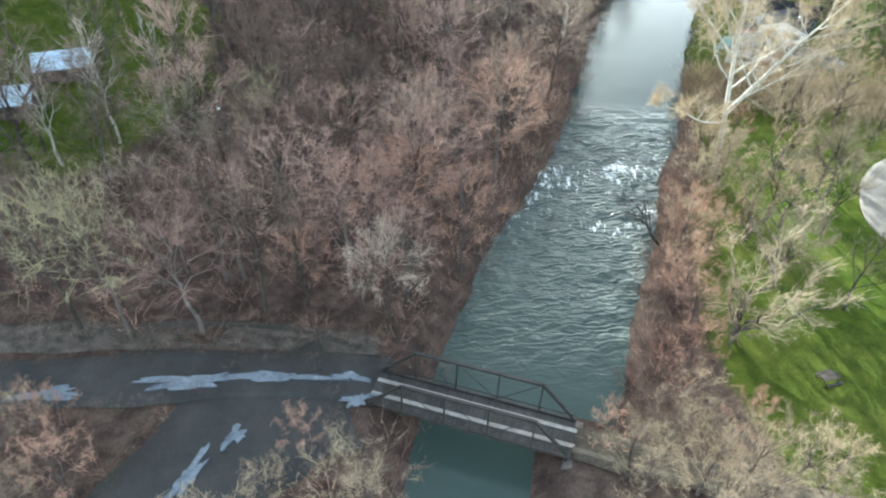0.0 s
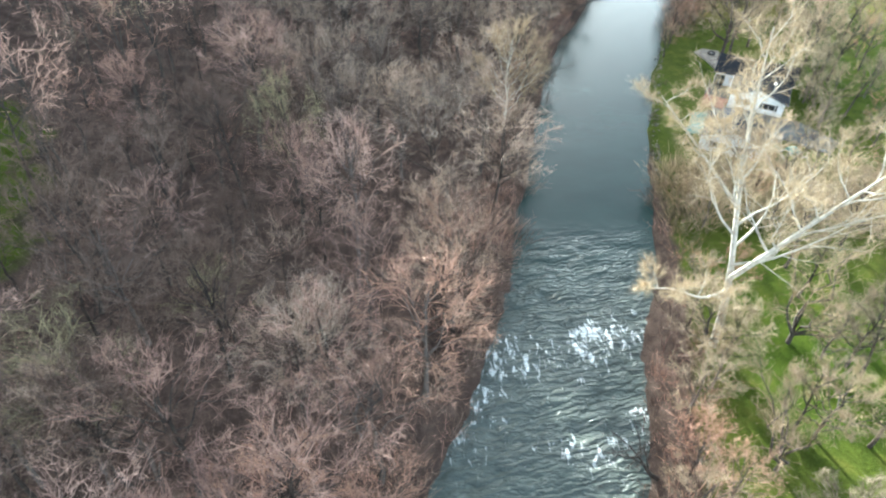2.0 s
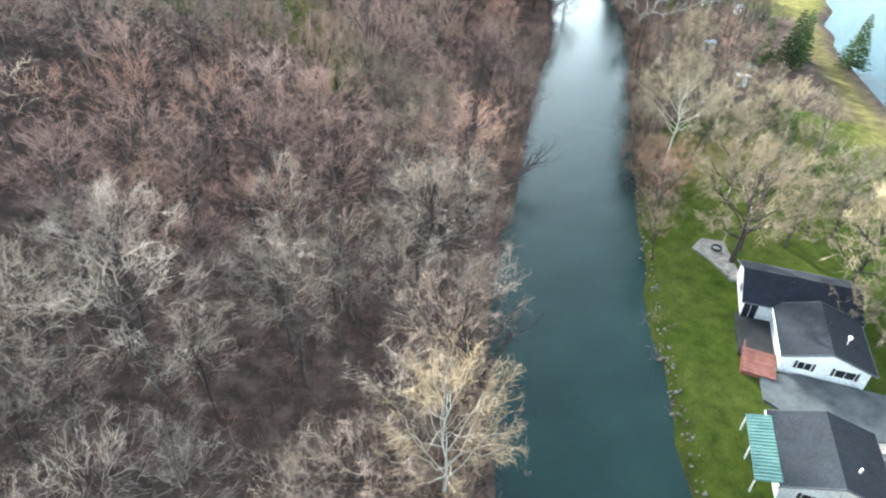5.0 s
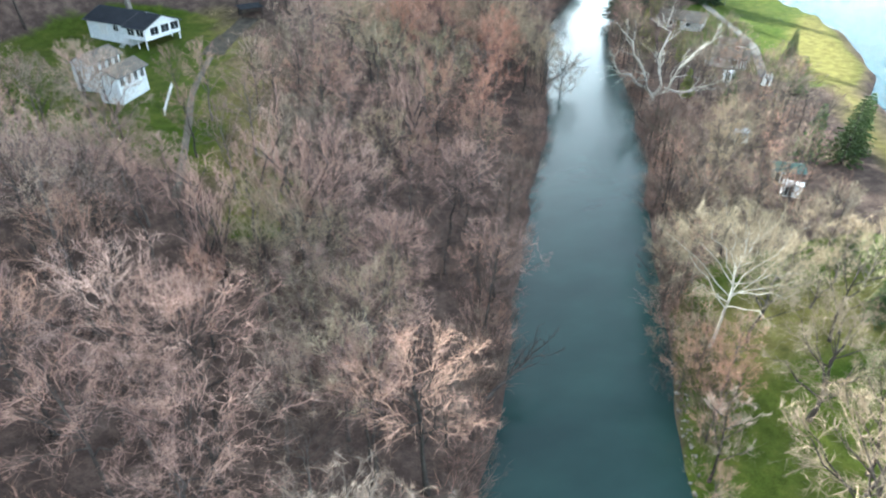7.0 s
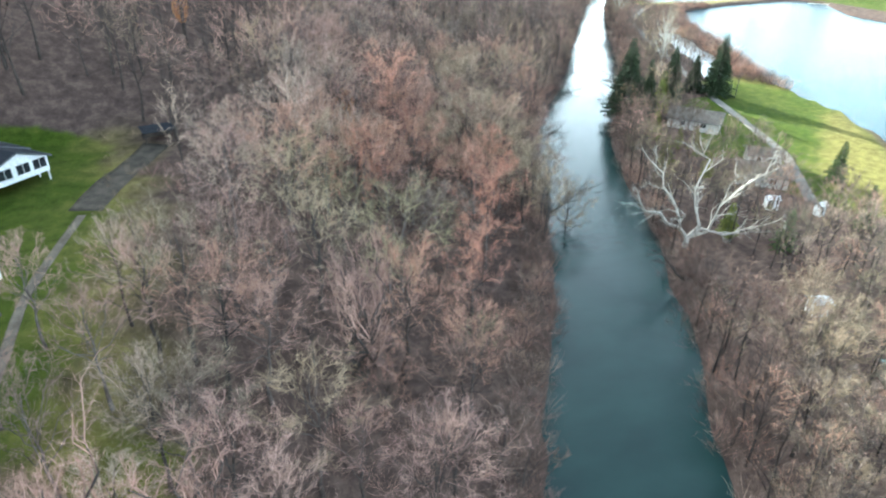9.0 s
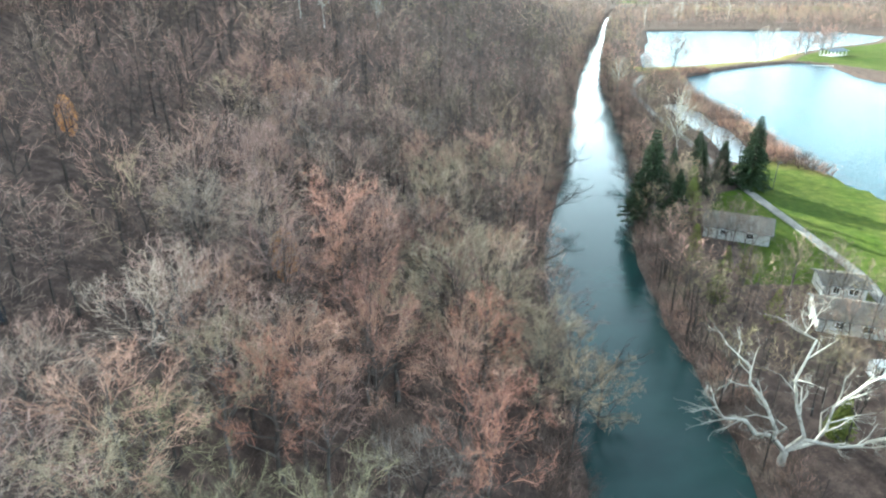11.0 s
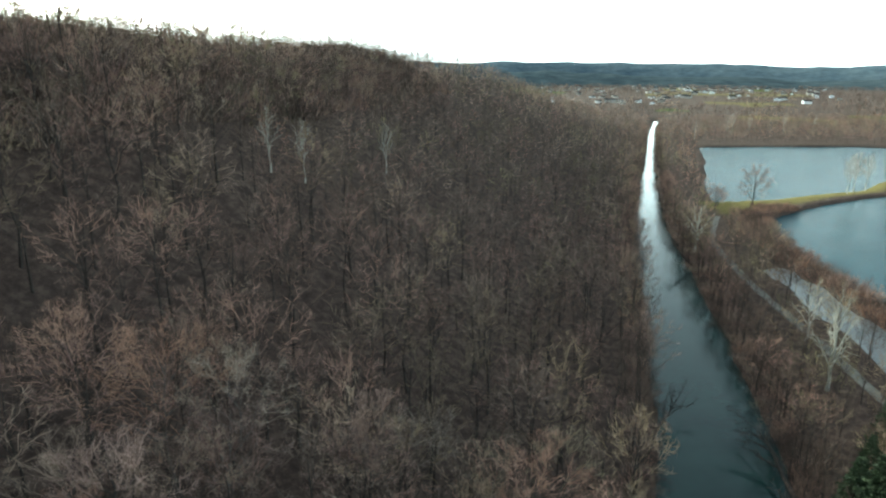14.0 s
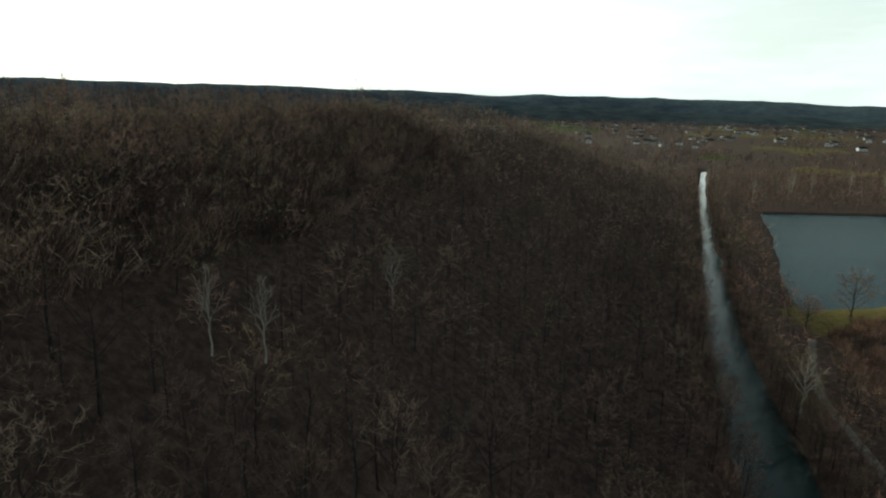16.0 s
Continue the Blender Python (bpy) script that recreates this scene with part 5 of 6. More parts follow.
def gable_block(t, x0, x1, y0, y1, wall_h, rise, ridge, wall_mat, roof_mat, over=0.45, base=-0.8):
    """Walls, gables and a two-slope roof of one block; ridge 'y' runs along y."""
    th = 0.16
    pts = [(x0, y0), (x1, y0), (x1, y1), (x0, y1)]
    for nm, a in (("S", (x0, x1, y0, y0 + th)), ("N", (x0, x1, y1 - th, y1)), ("W", (x0, x0 + th, y0 + th, y1 - th)), ("E", (x1 - th, x1, y0 + th, y1 - th))):
        bm = box(a[0], a[1], a[2], a[3], base, wall_h)
        if (ridge == "y") == (nm in "SN"):
            if ridge == "y":
                tri = [(x0, wall_h), (x1, wall_h), ((x0 + x1) / 2, wall_h + rise)]
                lo, hi = [bm.verts.new((u, a[2], z)) for u, z in tri], [bm.verts.new((u, a[3], z)) for u, z in tri]
            else:
                tri = [(y0, wall_h), (y1, wall_h), ((y0 + y1) / 2, wall_h + rise)]
                lo, hi = [bm.verts.new((a[0], u, z)) for u, z in tri], [bm.verts.new((a[1], u, z)) for u, z in tri]
            bm.faces.new(lo); bm.faces.new(hi[::-1])
            for i in range(3):
                bm.faces.new((lo[i], hi[i], hi[(i + 1) % 3], lo[(i + 1) % 3]))
            bmesh.ops.recalc_face_normals(bm, faces=bm.faces[:])
        part("wall", bm, wall_mat, t)
    top = wall_h + rise + 0.06
    if ridge == "y":
        mx, hw = (x0 + x1) / 2, (x1 - x0) / 2 + over
        slope = rise / ((x1 - x0) / 2)
        for s in (-1, 1):
            part("roof", roof_slab(bmesh.new(), (mx, y0 - over, top), (mx, y1 + over, top), 0, (s * hw, 0, -slope * hw), 0.14), roof_mat, t)
            e = Vector((mx + s * (hw + 0.03), 0, top - slope * hw - 0.08))
            part("gutter", bar((e.x, y0 - over, e.z), (e.x, y1 + over, e.z), 0.12, 0.12), M_TRIM if s < 0 else M_GUTTER, t)
            for y in (y0 - over - 0.03, y1 + over + 0.03):
                part("fascia", bar((mx, y, top - 0.09), (mx + s * hw, y, top - slope * hw - 0.09), 0.05, 0.18), M_GUTTER, t)
    else:
        my, hw = (y0 + y1) / 2, (y1 - y0) / 2 + over
        slope = rise / ((y1 - y0) / 2)
        for s in (-1, 1):
            part("roof", roof_slab(bmesh.new(), (x0 - over, my, top), (x1 + over, my, top), 0, (0, s * hw, -slope * hw), 0.14), roof_mat, t)
            part("gutter", bar((x0 - over, my + s * (hw + 0.03), top - slope * hw - 0.08), (x1 + over, my + s * (hw + 0.03), top - slope * hw - 0.08), 0.12, 0.12), M_GUTTER, t)
            for x in (x0 - over - 0.03, x1 + over + 0.03):
                part("fascia", bar((x, my, top - 0.09), (x, my + s * hw, top - slope * hw - 0.09), 0.05, 0.18), M_GUTTER, t)


TURN = -30.0
# riverside house: gabled wing and a broad cross block
gz = land_at(66, 132)
house = thing("house", pose(60.6, 126.2, gz, 0, 0, TURN), "white single-storey house with a dark shingled roof", "house")
gable_block(house, 0, 8.6, 0, 8.2, 2.6, 1.5, "y", M_WHITE, M_SHINGLE)
gable_block(house, -3.4, 8.9, 8.3, 16.2, 2.6, 1.7, "x", M_WHITE, M_SHINGLE)
add_window(house, 2.3, 0.95, 1.3, 1.0, "S", 0, True)
add_window(house, 6.3, 0.95, 1.9, 1.0, "S", 0, True)
add_window(house, 4.0, 0.9, 1.6, 1.1, "W", 0)
add_window(house, -2.6, 0.0, 1.6, 2.0, "S", 8.3, door=True)
add_window(house, 12.0, 0.9, 1.4, 1.1, "W", -3.4)
part("roof_vent", bar((4.6, 4.5, 3.9), (4.6, 4.5, 4.6), 0.14), M_BLACK, house)
part("roof_vent", bar((1.6, 11.2, 3.6), (1.6, 11.2, 4.3), 0.14), M_BLACK, house)
bm = bmesh.new()
bmesh.ops.create_uvsphere(bm, u_segments=12, v_segments=6, radius=0.27, matrix=Matrix.Translation((6.2, 2.6, 4.5)) @ Matrix.Rotation(radians(40), 4, "X") @ Matrix.Diagonal((1, 1, 0.25, 1)))
add_bar(bm, (6.2, 2.6, 3.3), (6.2, 2.6, 4.5), 0.06)
part("satellite_dish", bm, M_TRIM, house, "small white satellite dish")

# screened porch posts in the corner between the blocks
patio = thing("patio", pose(60.6, 126.2, gz, 0, 0, TURN), "shaded paved patio with a low dark fence beside the house", "patio")
part("paving", box(-4.0, -0.1, 1.2, 8.1, -0.3, 0.14), M_ROAD, patio)
for k in range(4):
    part("fence_post", box(-4.1, -3.98, 1.2 + k * 2.2, 1.32 + k * 2.2, 0, 1.1), M_BLACK, patio)
part("fence_rail", box(-4.09, -3.99, 1.2, 7.9, 0.95, 1.05), M_BLACK, patio)
part("fence_rail", box(-4.09, -3.99, 1.2, 7.9, 0.45, 0.53), M_BLACK, patio)

deck = thing("wooden_deck", pose(56.6, 127.2, gz, 0, 0, TURN - 6), "red-stained wooden deck with a ramp and railing", "deck")
me = None
for k in range(20):
    if me is None:
        o = part("board", box(0, 3.6, 0, 0.19, 0.35, 0.42), M_REDWOOD, deck)
        me = o.data
    else:
        o = new("board", me)
        o.parent = deck
    o.location = (0, k * 0.2 - 0.6, 0)
part("frame", box(0.08, 3.5, -0.5, 3.3, -0.6, 0.34), M_REDWOOD, deck)
for k in range(4):
    part("railing_post", box(0, 0.09, -0.55 + k * 1.3, -0.46 + k * 1.3, 0.4, 1.3), M_REDWOOD, deck)
part("handrail", box(-0.02, 0.12, -0.6, 3.5, 1.3, 1.37), M_REDWOOD, deck)

gg = land_at(54, 113)
garage = thing("garage", pose(50.2, 112.2, gg, 0, 0, TURN + 2), "white garage with a dark shingled roof and teal lean-to", "garage")
gable_block(garage, 0, 8.8, 0, 7.8, 2.7, 1.5, "y", M_WHITE, M_SHINGLE)
add_window(garage, 2.6, 1.0, 1.5, 0.8, "S", 0, True)
add_window(garage, 5.9, 1.0, 1.5, 0.8, "S", 0, True)
add_window(garage, 3.9, 0.05, 0.95, 2.0, "W", 0, door=True)
lean_to = part("awning", roof_slab(bmesh.new(), (0.0, -0.1, 2.75), (0.0, 7.6, 2.75), 0, (-2.3, 0, -0.55), 0.05), M_TEAL, garage, "ribbed teal metal lean-to roof")
bm = bmesh.new()
for k in range(20):
    add_bar(bm, (-0.02, k * 0.39, 2.79), (-2.28, k * 0.39, 2.245), 0.04, 0.05)
part("rib", bm, M_TEAL, lean_to)
for y in (0.1, 3.8, 7.4):
    part("awning_post", box(-2.2, -2.08, y, y + 0.12, -0.5, 2.2), M_TRIM, garage)
part("roof_vent", bar((6.2, 2.2, 3.4), (6.2, 2.2, 4.2), 0.16), M_TRIM, garage)


def slab(name, pts, lift, mat, label, cat):
    """Paving that follows an outline."""
    z = max(land_at(x, y) for x, y in pts)
    ob = link_mesh(name, prism(pts, z - 0.8, z + lift), mat)
    return tagged(ob, label, cat, kind="structure")


slab("driveway", [(56.4, 122.6), (58.2, 126.0), (62.4, 125.0), (70.5, 120.0), (73.6, 113.5), (70, 110), (62.6, 117.5), (57.6, 120.3)], 0.04, M_DRIVE, "wet grey gravel driveway between house and garage", "driveway")
slab("pavement", [(63.0, 148.5), (65.5, 150.3), (68.3, 149.0), (67.2, 145.5), (66.0, 141.2), (64.4, 140.8), (64.0, 144.8)], 0.03, M_STONE, "flagstone path with a round fire ring", "pavement")
fz = land_at(66.2, 147.6)
ring = thing("fire_ring", pose(66.2, 147.6, fz + 0.1), "round black fire ring on the flagstones", "fire pit")
bm = bmesh.new()
bmesh.ops.create_circle(bm, segments=20, radius=0.75)
ring_e = bm.edges[:]
ex = bmesh.ops.extrude_edge_only(bm, edges=ring_e)
bmesh.ops.translate(bm, verts=[v for v in ex["geom"] if isinstance(v, bmesh.types.BMVert)], vec=(0, 0, 0.35))
bmesh.ops.solidify(bm, geom=bm.faces[:], thickness=0.14)
part("rim", bm, M_BLACK, ring)
part("ash", prism([(0.6 * math.cos(a * .5236), 0.6 * math.sin(a * .5236)) for a in range(12)], -0.1, 0.08), M_CONCRETE, ring)

# clutter stored beside the garage
cz = land_at(64.5, 111.5)
crate = thing("crate", pose(62.6, 114.2, cz, 0, 0, -24), "weathered plywood crate beside the garage", "crate")
part("body", box(0, 1.7, 0, 1.3, -0.1, 0.85, 0.02), M_RUNNER, crate)
for k in range(3):
    part("slat", box(-0.03, 1.73, 0.05 + k * 0.5, 0.2 + k * 0.5, 0.86, 0.9), M_RUNNER, crate)
tarp = thing("tarp", pose(65.2, 111.6, cz, 0, 0, 15), "crumpled teal tarpaulin thrown over a low heap", "tarp")
bm = bmesh.new()
bmesh.ops.create_grid(bm, x_segments=10, y_segments=10, size=0.9)
for v in bm.verts:
    q = 1 - max(abs(v.co.x), abs(v.co.y)) / 0.9
    v.co.z = 0.75 * q ** 0.6 + 0.12 * noise.noise(v.co * 3.0) + 0.02
bmesh.ops.solidify(bm, geom=bm.faces[:], thickness=0.02)
part("sheet", bm, M_TARP, tarp)
r = random.Random(31)
for k in range(7):
    x, y = 63.6 + r.uniform(-1.2, 2.2), 111.0 + r.uniform(-1.8, 1.4)
    pile = thing("board_pile", pose(x, y, land_at(x, y), 0, 0, r.uniform(0, 180)), "small pile of pale discarded boards", "boards", "boards beside the garage")
    for j in range(3):
        part("board", box(-0.7, 0.7, -0.25 + j * 0.17, -0.12 + j * 0.17, 0.02 * j, 0.05 + 0.03 * j), M_RUNNER if k % 2 else M_CONCRETE, pile)

# hillside house with a screened porch
hill_house = thing("house", pose(-12.2, 261.5, 17.8, 0, 0, -38), "white hillside house with dark roof and a raised screened porch", "house")
gable_block(hill_house, 0, 11.2, 0, 8.2, 2.5, 1.6, "x", M_WHITE, M_SHINGLE, base=-3.5)
gable_block(hill_house, 11.3, 16.0, -0.9, 7.7, 2.5, 1.6, "x", M_WHITE, M_SHINGLE, base=0.2)
for x in (12.5, 14.8):
    add_window(hill_house, x, 0.95, 1.7, 1.35, "S", -0.9)
for y in (1.4, 4.0, 6.4):
    add_window(hill_house, y, 0.95, 1.9, 1.35, "E", 16.0)
add_window(hill_house, 4.2, 0.0, 1.9, 2.0, "S", 0, door=True, glass=M_TRIM)
add_window(hill_house, 7.6, 0.9, 1.2, 1.1, "S", 0)
for x in (11.5, 13.7, 15.8):
    for y in (-0.8, 7.5):
        part("porch_post", box(x - 0.08, x + 0.08, y - 0.08, y + 0.08, -3.6, 0.2), M_TRIM, hill_house)
for k in range(7):
    part("stair_tread", box(9.6, 10.8, -0.3 - k * 0.28, -0.05 - k * 0.28, -0.15 - k * 0.19, -0.1 - k * 0.19), M_TRIM, hill_house)
part("chimney", box(5.2, 6.0, 5.4, 6.2, 2.4, 5.2, 0.02), M_STONE, hill_house)
# two long white buildings lower on the lawn
for nm, x, y, z, tn, l, w in (("outbuilding", -0.6, 232.4, 17.3, -117, 6.6, 3.8), ("outbuilding", -5.4, 238.6, 17.7, -117, 6.6, 3.8)):
    o = thing(nm, pose(x, y, z, 0, 0, tn), "long white outbuilding with a row of windows and brown roof", "building", "white outbuildings")
    gable_block(o, 0, l, 0, w, 2.6, 1.0, "x", M_WHITE, M_BROWNROOF, base=-2.5)
    for k in range(4):
        add_window(o, 0.9 + k * 1.6, 0.9, 0.8, 1.2, "N", w)
        add_window(o, 0.9 + k * 1.6, 0.9, 0.8, 1.2, "S", 0)
    add_window(o, w / 2, 0.9, 1.2, 1.2, "W", 0)
fence = thing("fence", pose(6.2, 231, land_at(6, 223)), "low white board fence on the hillside lawn", "fence")
for k in range(5):
    zz = land_at(6.2, 231 - k * 2.6) - land_at(6, 223)
    part("post", box(-0.08, 0.08, -k * 2.6 - 0.08, -k * 2.6 + 0.08, zz - 0.3, zz + 0.95), M_TRIM, fence)
    if k < 4:
        z1 = land_at(6.2, 231 - (k + 1) * 2.6) - land_at(6, 223)
        for h in (0.2, 0.44, 0.68):
            part("board", bar((0, -k * 2.6, zz + h), (0, -(k + 1) * 2.6, z1 + h), 0.04, 0.23), M_TRIM, fence)

woodshed = thing("woodshed", pose(16.5, 267.5, land_at(17, 269), 0, 0, 20), "low dark woodshed at the edge of the lawn", "shed")
for sx in (0.0, 4.4):
    for sy in (0.0, 2.2):
        part("post", box(sx - 0.07, sx + 0.07, sy - 0.07, sy + 0.07, -0.6, 1.9 if sy else 1.6), M_DARKBARK, woodshed)
part("roof", roof_slab(bmesh.new(), (-0.4, 2.6, 2.1), (4.8, 2.6, 2.1), 0, (0, -3.1, -0.4), 0.08), M_SHINGLE, woodshed)
part("back_wall", box(-0.1, 4.5, 2.2, 2.28, -0.4, 1.85), M_DARKBARK, woodshed)
# sheds by the field, reflected sky blue put into their roof colour
for x, y, l, w, tn in ((-54.5, 76.0, 6.5, 5.0, 24), (-56.0, 66.0, 5.4, 4.2, 18)):
    o = thing("shed", pose(x, y, land_at(x + 2, y + 2), 0, 0, tn), "grey shed with a metal roof coloured like reflected sky", "shed", "blue-roofed sheds")
    gable_block(o, 0, l, 0, w, 2.1, 1.3, "x", M_DARKBARK, M_BLUEROOF)
    part("door", box(l / 2 - 0.6, l / 2 + 0.6, -0.05, 0.0, 0.0, 1.9, 0.01), M_PLANK, o)
# cabins on the right bank
CABINS = [(138.6, 306.6, 13, 9.5, -42, M_BROWNROOF, M_CONCRETE, "grey-sided cabin with a weathered brown roof", 1.9), (131, 268, 10, 8, -35, M_BROWNROOF, M_CONCRETE, "small cabin with a grey-brown shingled roof", 1.6),
          (105.2, 205.5, 4.6, 4.0, -25, M_GREENROOF, M_BROWNROOF, "brown shed with a dark green metal roof", 0.8), (128.0, 255.0, 2.2, 1.8, -20, M_TRIM, M_WHITE, "small white shed among the trees", 0.5),
          (136, 250, 1.7, 1.4, 10, M_TRIM, M_WHITE, "small white shed among the trees", 0.5), (103.2, 201.0, 2.8, 1.5, -35, M_TRIM, M_WHITE, "white box trailer parked under the trees", 0.15),
          (108.6, 222.0, 2.6, 2.2, -15, M_BLUEROOF, M_CONCRETE, "small shed with a pale blue roof", 0.4), (141, 277, 7, 6, -30, M_BROWNROOF, M_CONCRETE, "low garage with a weathered brown roof", 1.0)]
for x, y, l, w, tn, rm, wm, lab, rise in CABINS:
    o = thing("cabin" if l > 6 else "shed", pose(x, y, land_at(x, y) + 0.1, 0, 0, tn), lab, "cabin" if l > 6 else "shed")
    gable_block(o, 0, l, 0, w, 2.6 if l > 6 else 2.1, rise, "x", wm, rm, over=0.5 if l > 6 else 0.2)
    add_window(o, l * 0.3, 0.9 if l > 6 else 0.0, 1.0, 1.1 if l > 6 else 1.8, "S", 0, door=l <= 6)
    if l > 6:
        add_window(o, l * 0.7, 0.9, 1.4, 1.1, "S", 0)
        add_window(o, w * 0.5, 0.9, 1.4, 1.1, "E", l)
# picnic shelter on the far side of the pond
sh = thing("picnic_shelter", pose(424, 551, land_at(430, 556), 0, 0, 12), "open picnic shelter with a blue-grey metal roof", "shelter")
for s in (-1, 1):
    part("roof", roof_slab(bmesh.new(), (-1, 4, 4.4), (19, 4, 4.4), 0, (0, s * 5, -1.4), 0.15), M_SLATE, sh)
for k in range(5):
    for y in (0.3, 7.7):
        part("post", box(k * 4.4 - .15, k * 4.4 + .15, y - .15, y + .15, -0.5, 3.2), M_TRIM, sh)
part("floor", box(-0.8, 18.8, -0.5, 8.5, -0.6, 0.12), M_CONCRETE, sh)
jetty = thing("jetty", pose(392, 515, -0.1, 0, 0, 150), "short grey jetty over the pond", "jetty")
part("boards", box(0, 14, -0.8, 0.8, 0, 0.12), M_CONCRETE, jetty)
for k in range(4):
    part("pile", box(k * 4.4, k * 4.4 + .2, -0.7, -0.5, -2, 0), M_BARK, jetty)

# pole by the field, lamp post by the path
pl = thing("utility_pole", pose(-23.0, 58.0, land_at(-23, 58)), "tall wooden pole with a small white lamp on top", "pole")
part("pole", bar((0, 0, -0.5), (0, 0, 12.6), 0.26), M_BARK, pl)
part("crossarm", bar((-0.9, 0, 11.9), (0.9, 0, 11.9), 0.12), M_BARK, pl)
part("lamp_head", box(-0.12, 0.12, -0.16, 0.16, 12.6, 12.75, 0.03), M_TRIM, pl)
lp = thing("lamp_post", pose(177.0, 328.7, land_at(177.0, 328.7)), "thin dark lamp post on the lawn", "lamp post")
part("pole", bar((0, 0, -0.3), (0, 0, 7.2), 0.14), M_BLACK, lp)
part("arm", bar((0, 0, 7.1), (0.7, 0, 7.3), 0.07), M_BLACK, lp)
part("lamp_head", box(0.45, 1.05, -0.17, 0.17, 7.2, 7.38, 0.03), M_BLACK, lp)
tb = thing("picnic_table", pose(37.5, 37.6, land_at(37.5, 37.6), 0, 0, 20), "dark weathered picnic table on the lawn", "table")
part("tabletop", box(-0.9, 0.9, -0.4, 0.4, 0.70, 0.76), M_DARKBARK, tb)
for y in (-0.75, 0.75):
    part("bench", box(-0.9, 0.9, y - .14, y + .14, 0.40, 0.45), M_DARKBARK, tb)
for x in (-0.65, 0.65):
    part("leg", bar((x, -0.75, 0), (x, 0.3, 0.72), 0.08), M_DARKBARK, tb)
    part("leg", bar((x, 0.75, 0), (x, -0.3, 0.72), 0.08), M_DARKBARK, tb)

# stones along the right bank below the lawn
riprap = thing("riprap", pose(0, 0, 0), "line of grey stones along the lawn's river edge", "stones")
stone_me = []
for k in range(5):
    bm = bmesh.new()
    bmesh.ops.create_icosphere(bm, subdivisions=1, radius=0.5)
    r = random.Random(k)
    for v in bm.verts:
        v.co = Vector((v.co.x * 1.3, v.co.y, v.co.z * 0.7)) * r.uniform(0.75, 1.2)
    o = part("stone", bm, M_STONE, riprap)
    ci = int(np.argmin(np.abs(CL[:, 1] - (116 + k * 9))))
    o.location = (*(CL[ci] + CN[ci] * 9.4), WATER + 0.15)
    o.scale = (0.5, 0.5, 0.5)
    stone_me.append(o.data)
r = random.Random(8)
li = [i for i in range(len(CL)) if 104 < CL[i, 1] < 178]
for k in range(170):
    f = r.uniform(0, len(li) - 1.01)
    i = li[int(f)]
    c = CL[i] + (CL[i + 1] - CL[i]) * (f - int(f))
    d = half_width(c[1]) + 0.35 + r.uniform(-0.3, 0.7)
    x, y = c + CN[i] * d
    o = new("stone", stone_me[k % 5])
    o.parent = riprap
    o.matrix_basis = pose(x, y, max(land_at(x, y), WATER) + 0.05, r.uniform(0, 40), r.uniform(0, 40), r.uniform(0, 360)) @ Matrix.Scale(r.uniform(0.18, 0.5), 4)


# ---- single trees of their own ----
def lone(x, y, k, size, label, meshes=None, wide=None, turn=None, tilt=(0, 0), name="bare_tree"):
    plant(name, meshes or LAWN_PROTO[k % 4], stand(x, y, turn if turn is not None else (x * 37 + y * 11) % 360, size, wide, tilt=tilt), label)


for x, y, k, s in ((43, 47, 0, .75), (46, 60, 1, .8), (50, 68, 3, .8), (40, 62, 2, .7), (54, 55, 0, .8), (58, 64, 1, .8), (49, 79, 0, .75), (52, 92, 1, .8), (69.5, 147, 2, 1.15), (75, 151, 3, 1.0), (81, 148, 0, 1.0), (83, 135, 1, 1.05), (35, 75, 2, .7), (90, 160, 3, 1.0), (79, 122, 1, .85), (92, 140, 2, .9),
                   (76, 128, 0, .8), (85, 108, 1, .9), (70, 92, 2, .8), (66, 70, 0, .7), (85, 168, 0, 1.0), (97, 155, 1, 1.1), (64, 108, 3, .6), (75, 170, 3, .9), (60, 154, 2, .8), (57, 148, 1, .6)):
    lone(x, y, k, s, "bare lawn tree with a dark trunk and thin open crown")
TAN = [tree_meshes("tan_tree", grow_round(300 + k, 9, rx=0.42, zc=0.55, rz=0.45, limbs=13, subs=7, thirds=5, twigs=6, tw=0.016, tl=0.075, fork=0.08, thick=0.4, rise=0.3), M_BARK, M_TWIG[3 if k < 3 else 2]) for k in range(4)]
for x, y, k, s in ((22, 25, 0, .95), (29.5, 22, 2, .85), (17, 33.5, 3, .45), (27, 30.5, 3, .7), (23.5, 33, 2, .7), (-2.5, 20.5, 1, 1.1), (-5, 23, 0, .9), (1, 16, 2, 1.2),
                   (25.5, 42, 3, 1.0), (24.5, 38, 3, .8), (26, 47, 3, .95), (27, 53, 2, 1.1), (29, 58, 3, .9), (31, 64, 0, 1.0), (47, 70, 2, 1.0), (34.5, 67, 0, .8), (46, 99, 1, .9), (50, 102, 0, 1.0), (54, 104, 2, .95), (58, 102.5, 1, .8), (48, 95, 2, 1.0), (62, 102, 0, .9), (52, 98, 3, .9), (43, 92, 1, .9), (66, 112, 0, .8), (70, 115, 2, .8), (41, 80, 3, .8),
                   (74, 124, 1, .9), (73, 131, 0, .8), (66, 105, 2, .9), (57, 96, 1, .9), (62, 94, 0, .8), (-12, 17, 0, 1.1), (-27, 19, 1, .9), (-33, 22, 2, .8), (-30, 14, 0, 1.0), (-38, 20, 1, .9), (-9, 27, 3, .6), (-10, 22, 1, .7)):
    lone(x, y, k, s, "low bushy bare tree with dense tan twigs", TAN[k], name="bushy_tree")
for x, y, k, s in ((62, 82, 1, .9), (55, 90, 3, .8), (74, 82, 0, 1.0), (80, 95, 1, 1.0), (72, 100, 3, .9), (84, 118, 2, .9), (78, 112, 0, .9)):
    lone(x, y, k, s, "low bushy bare tree with dense tan twigs", TAN[k], name="bushy_tree")
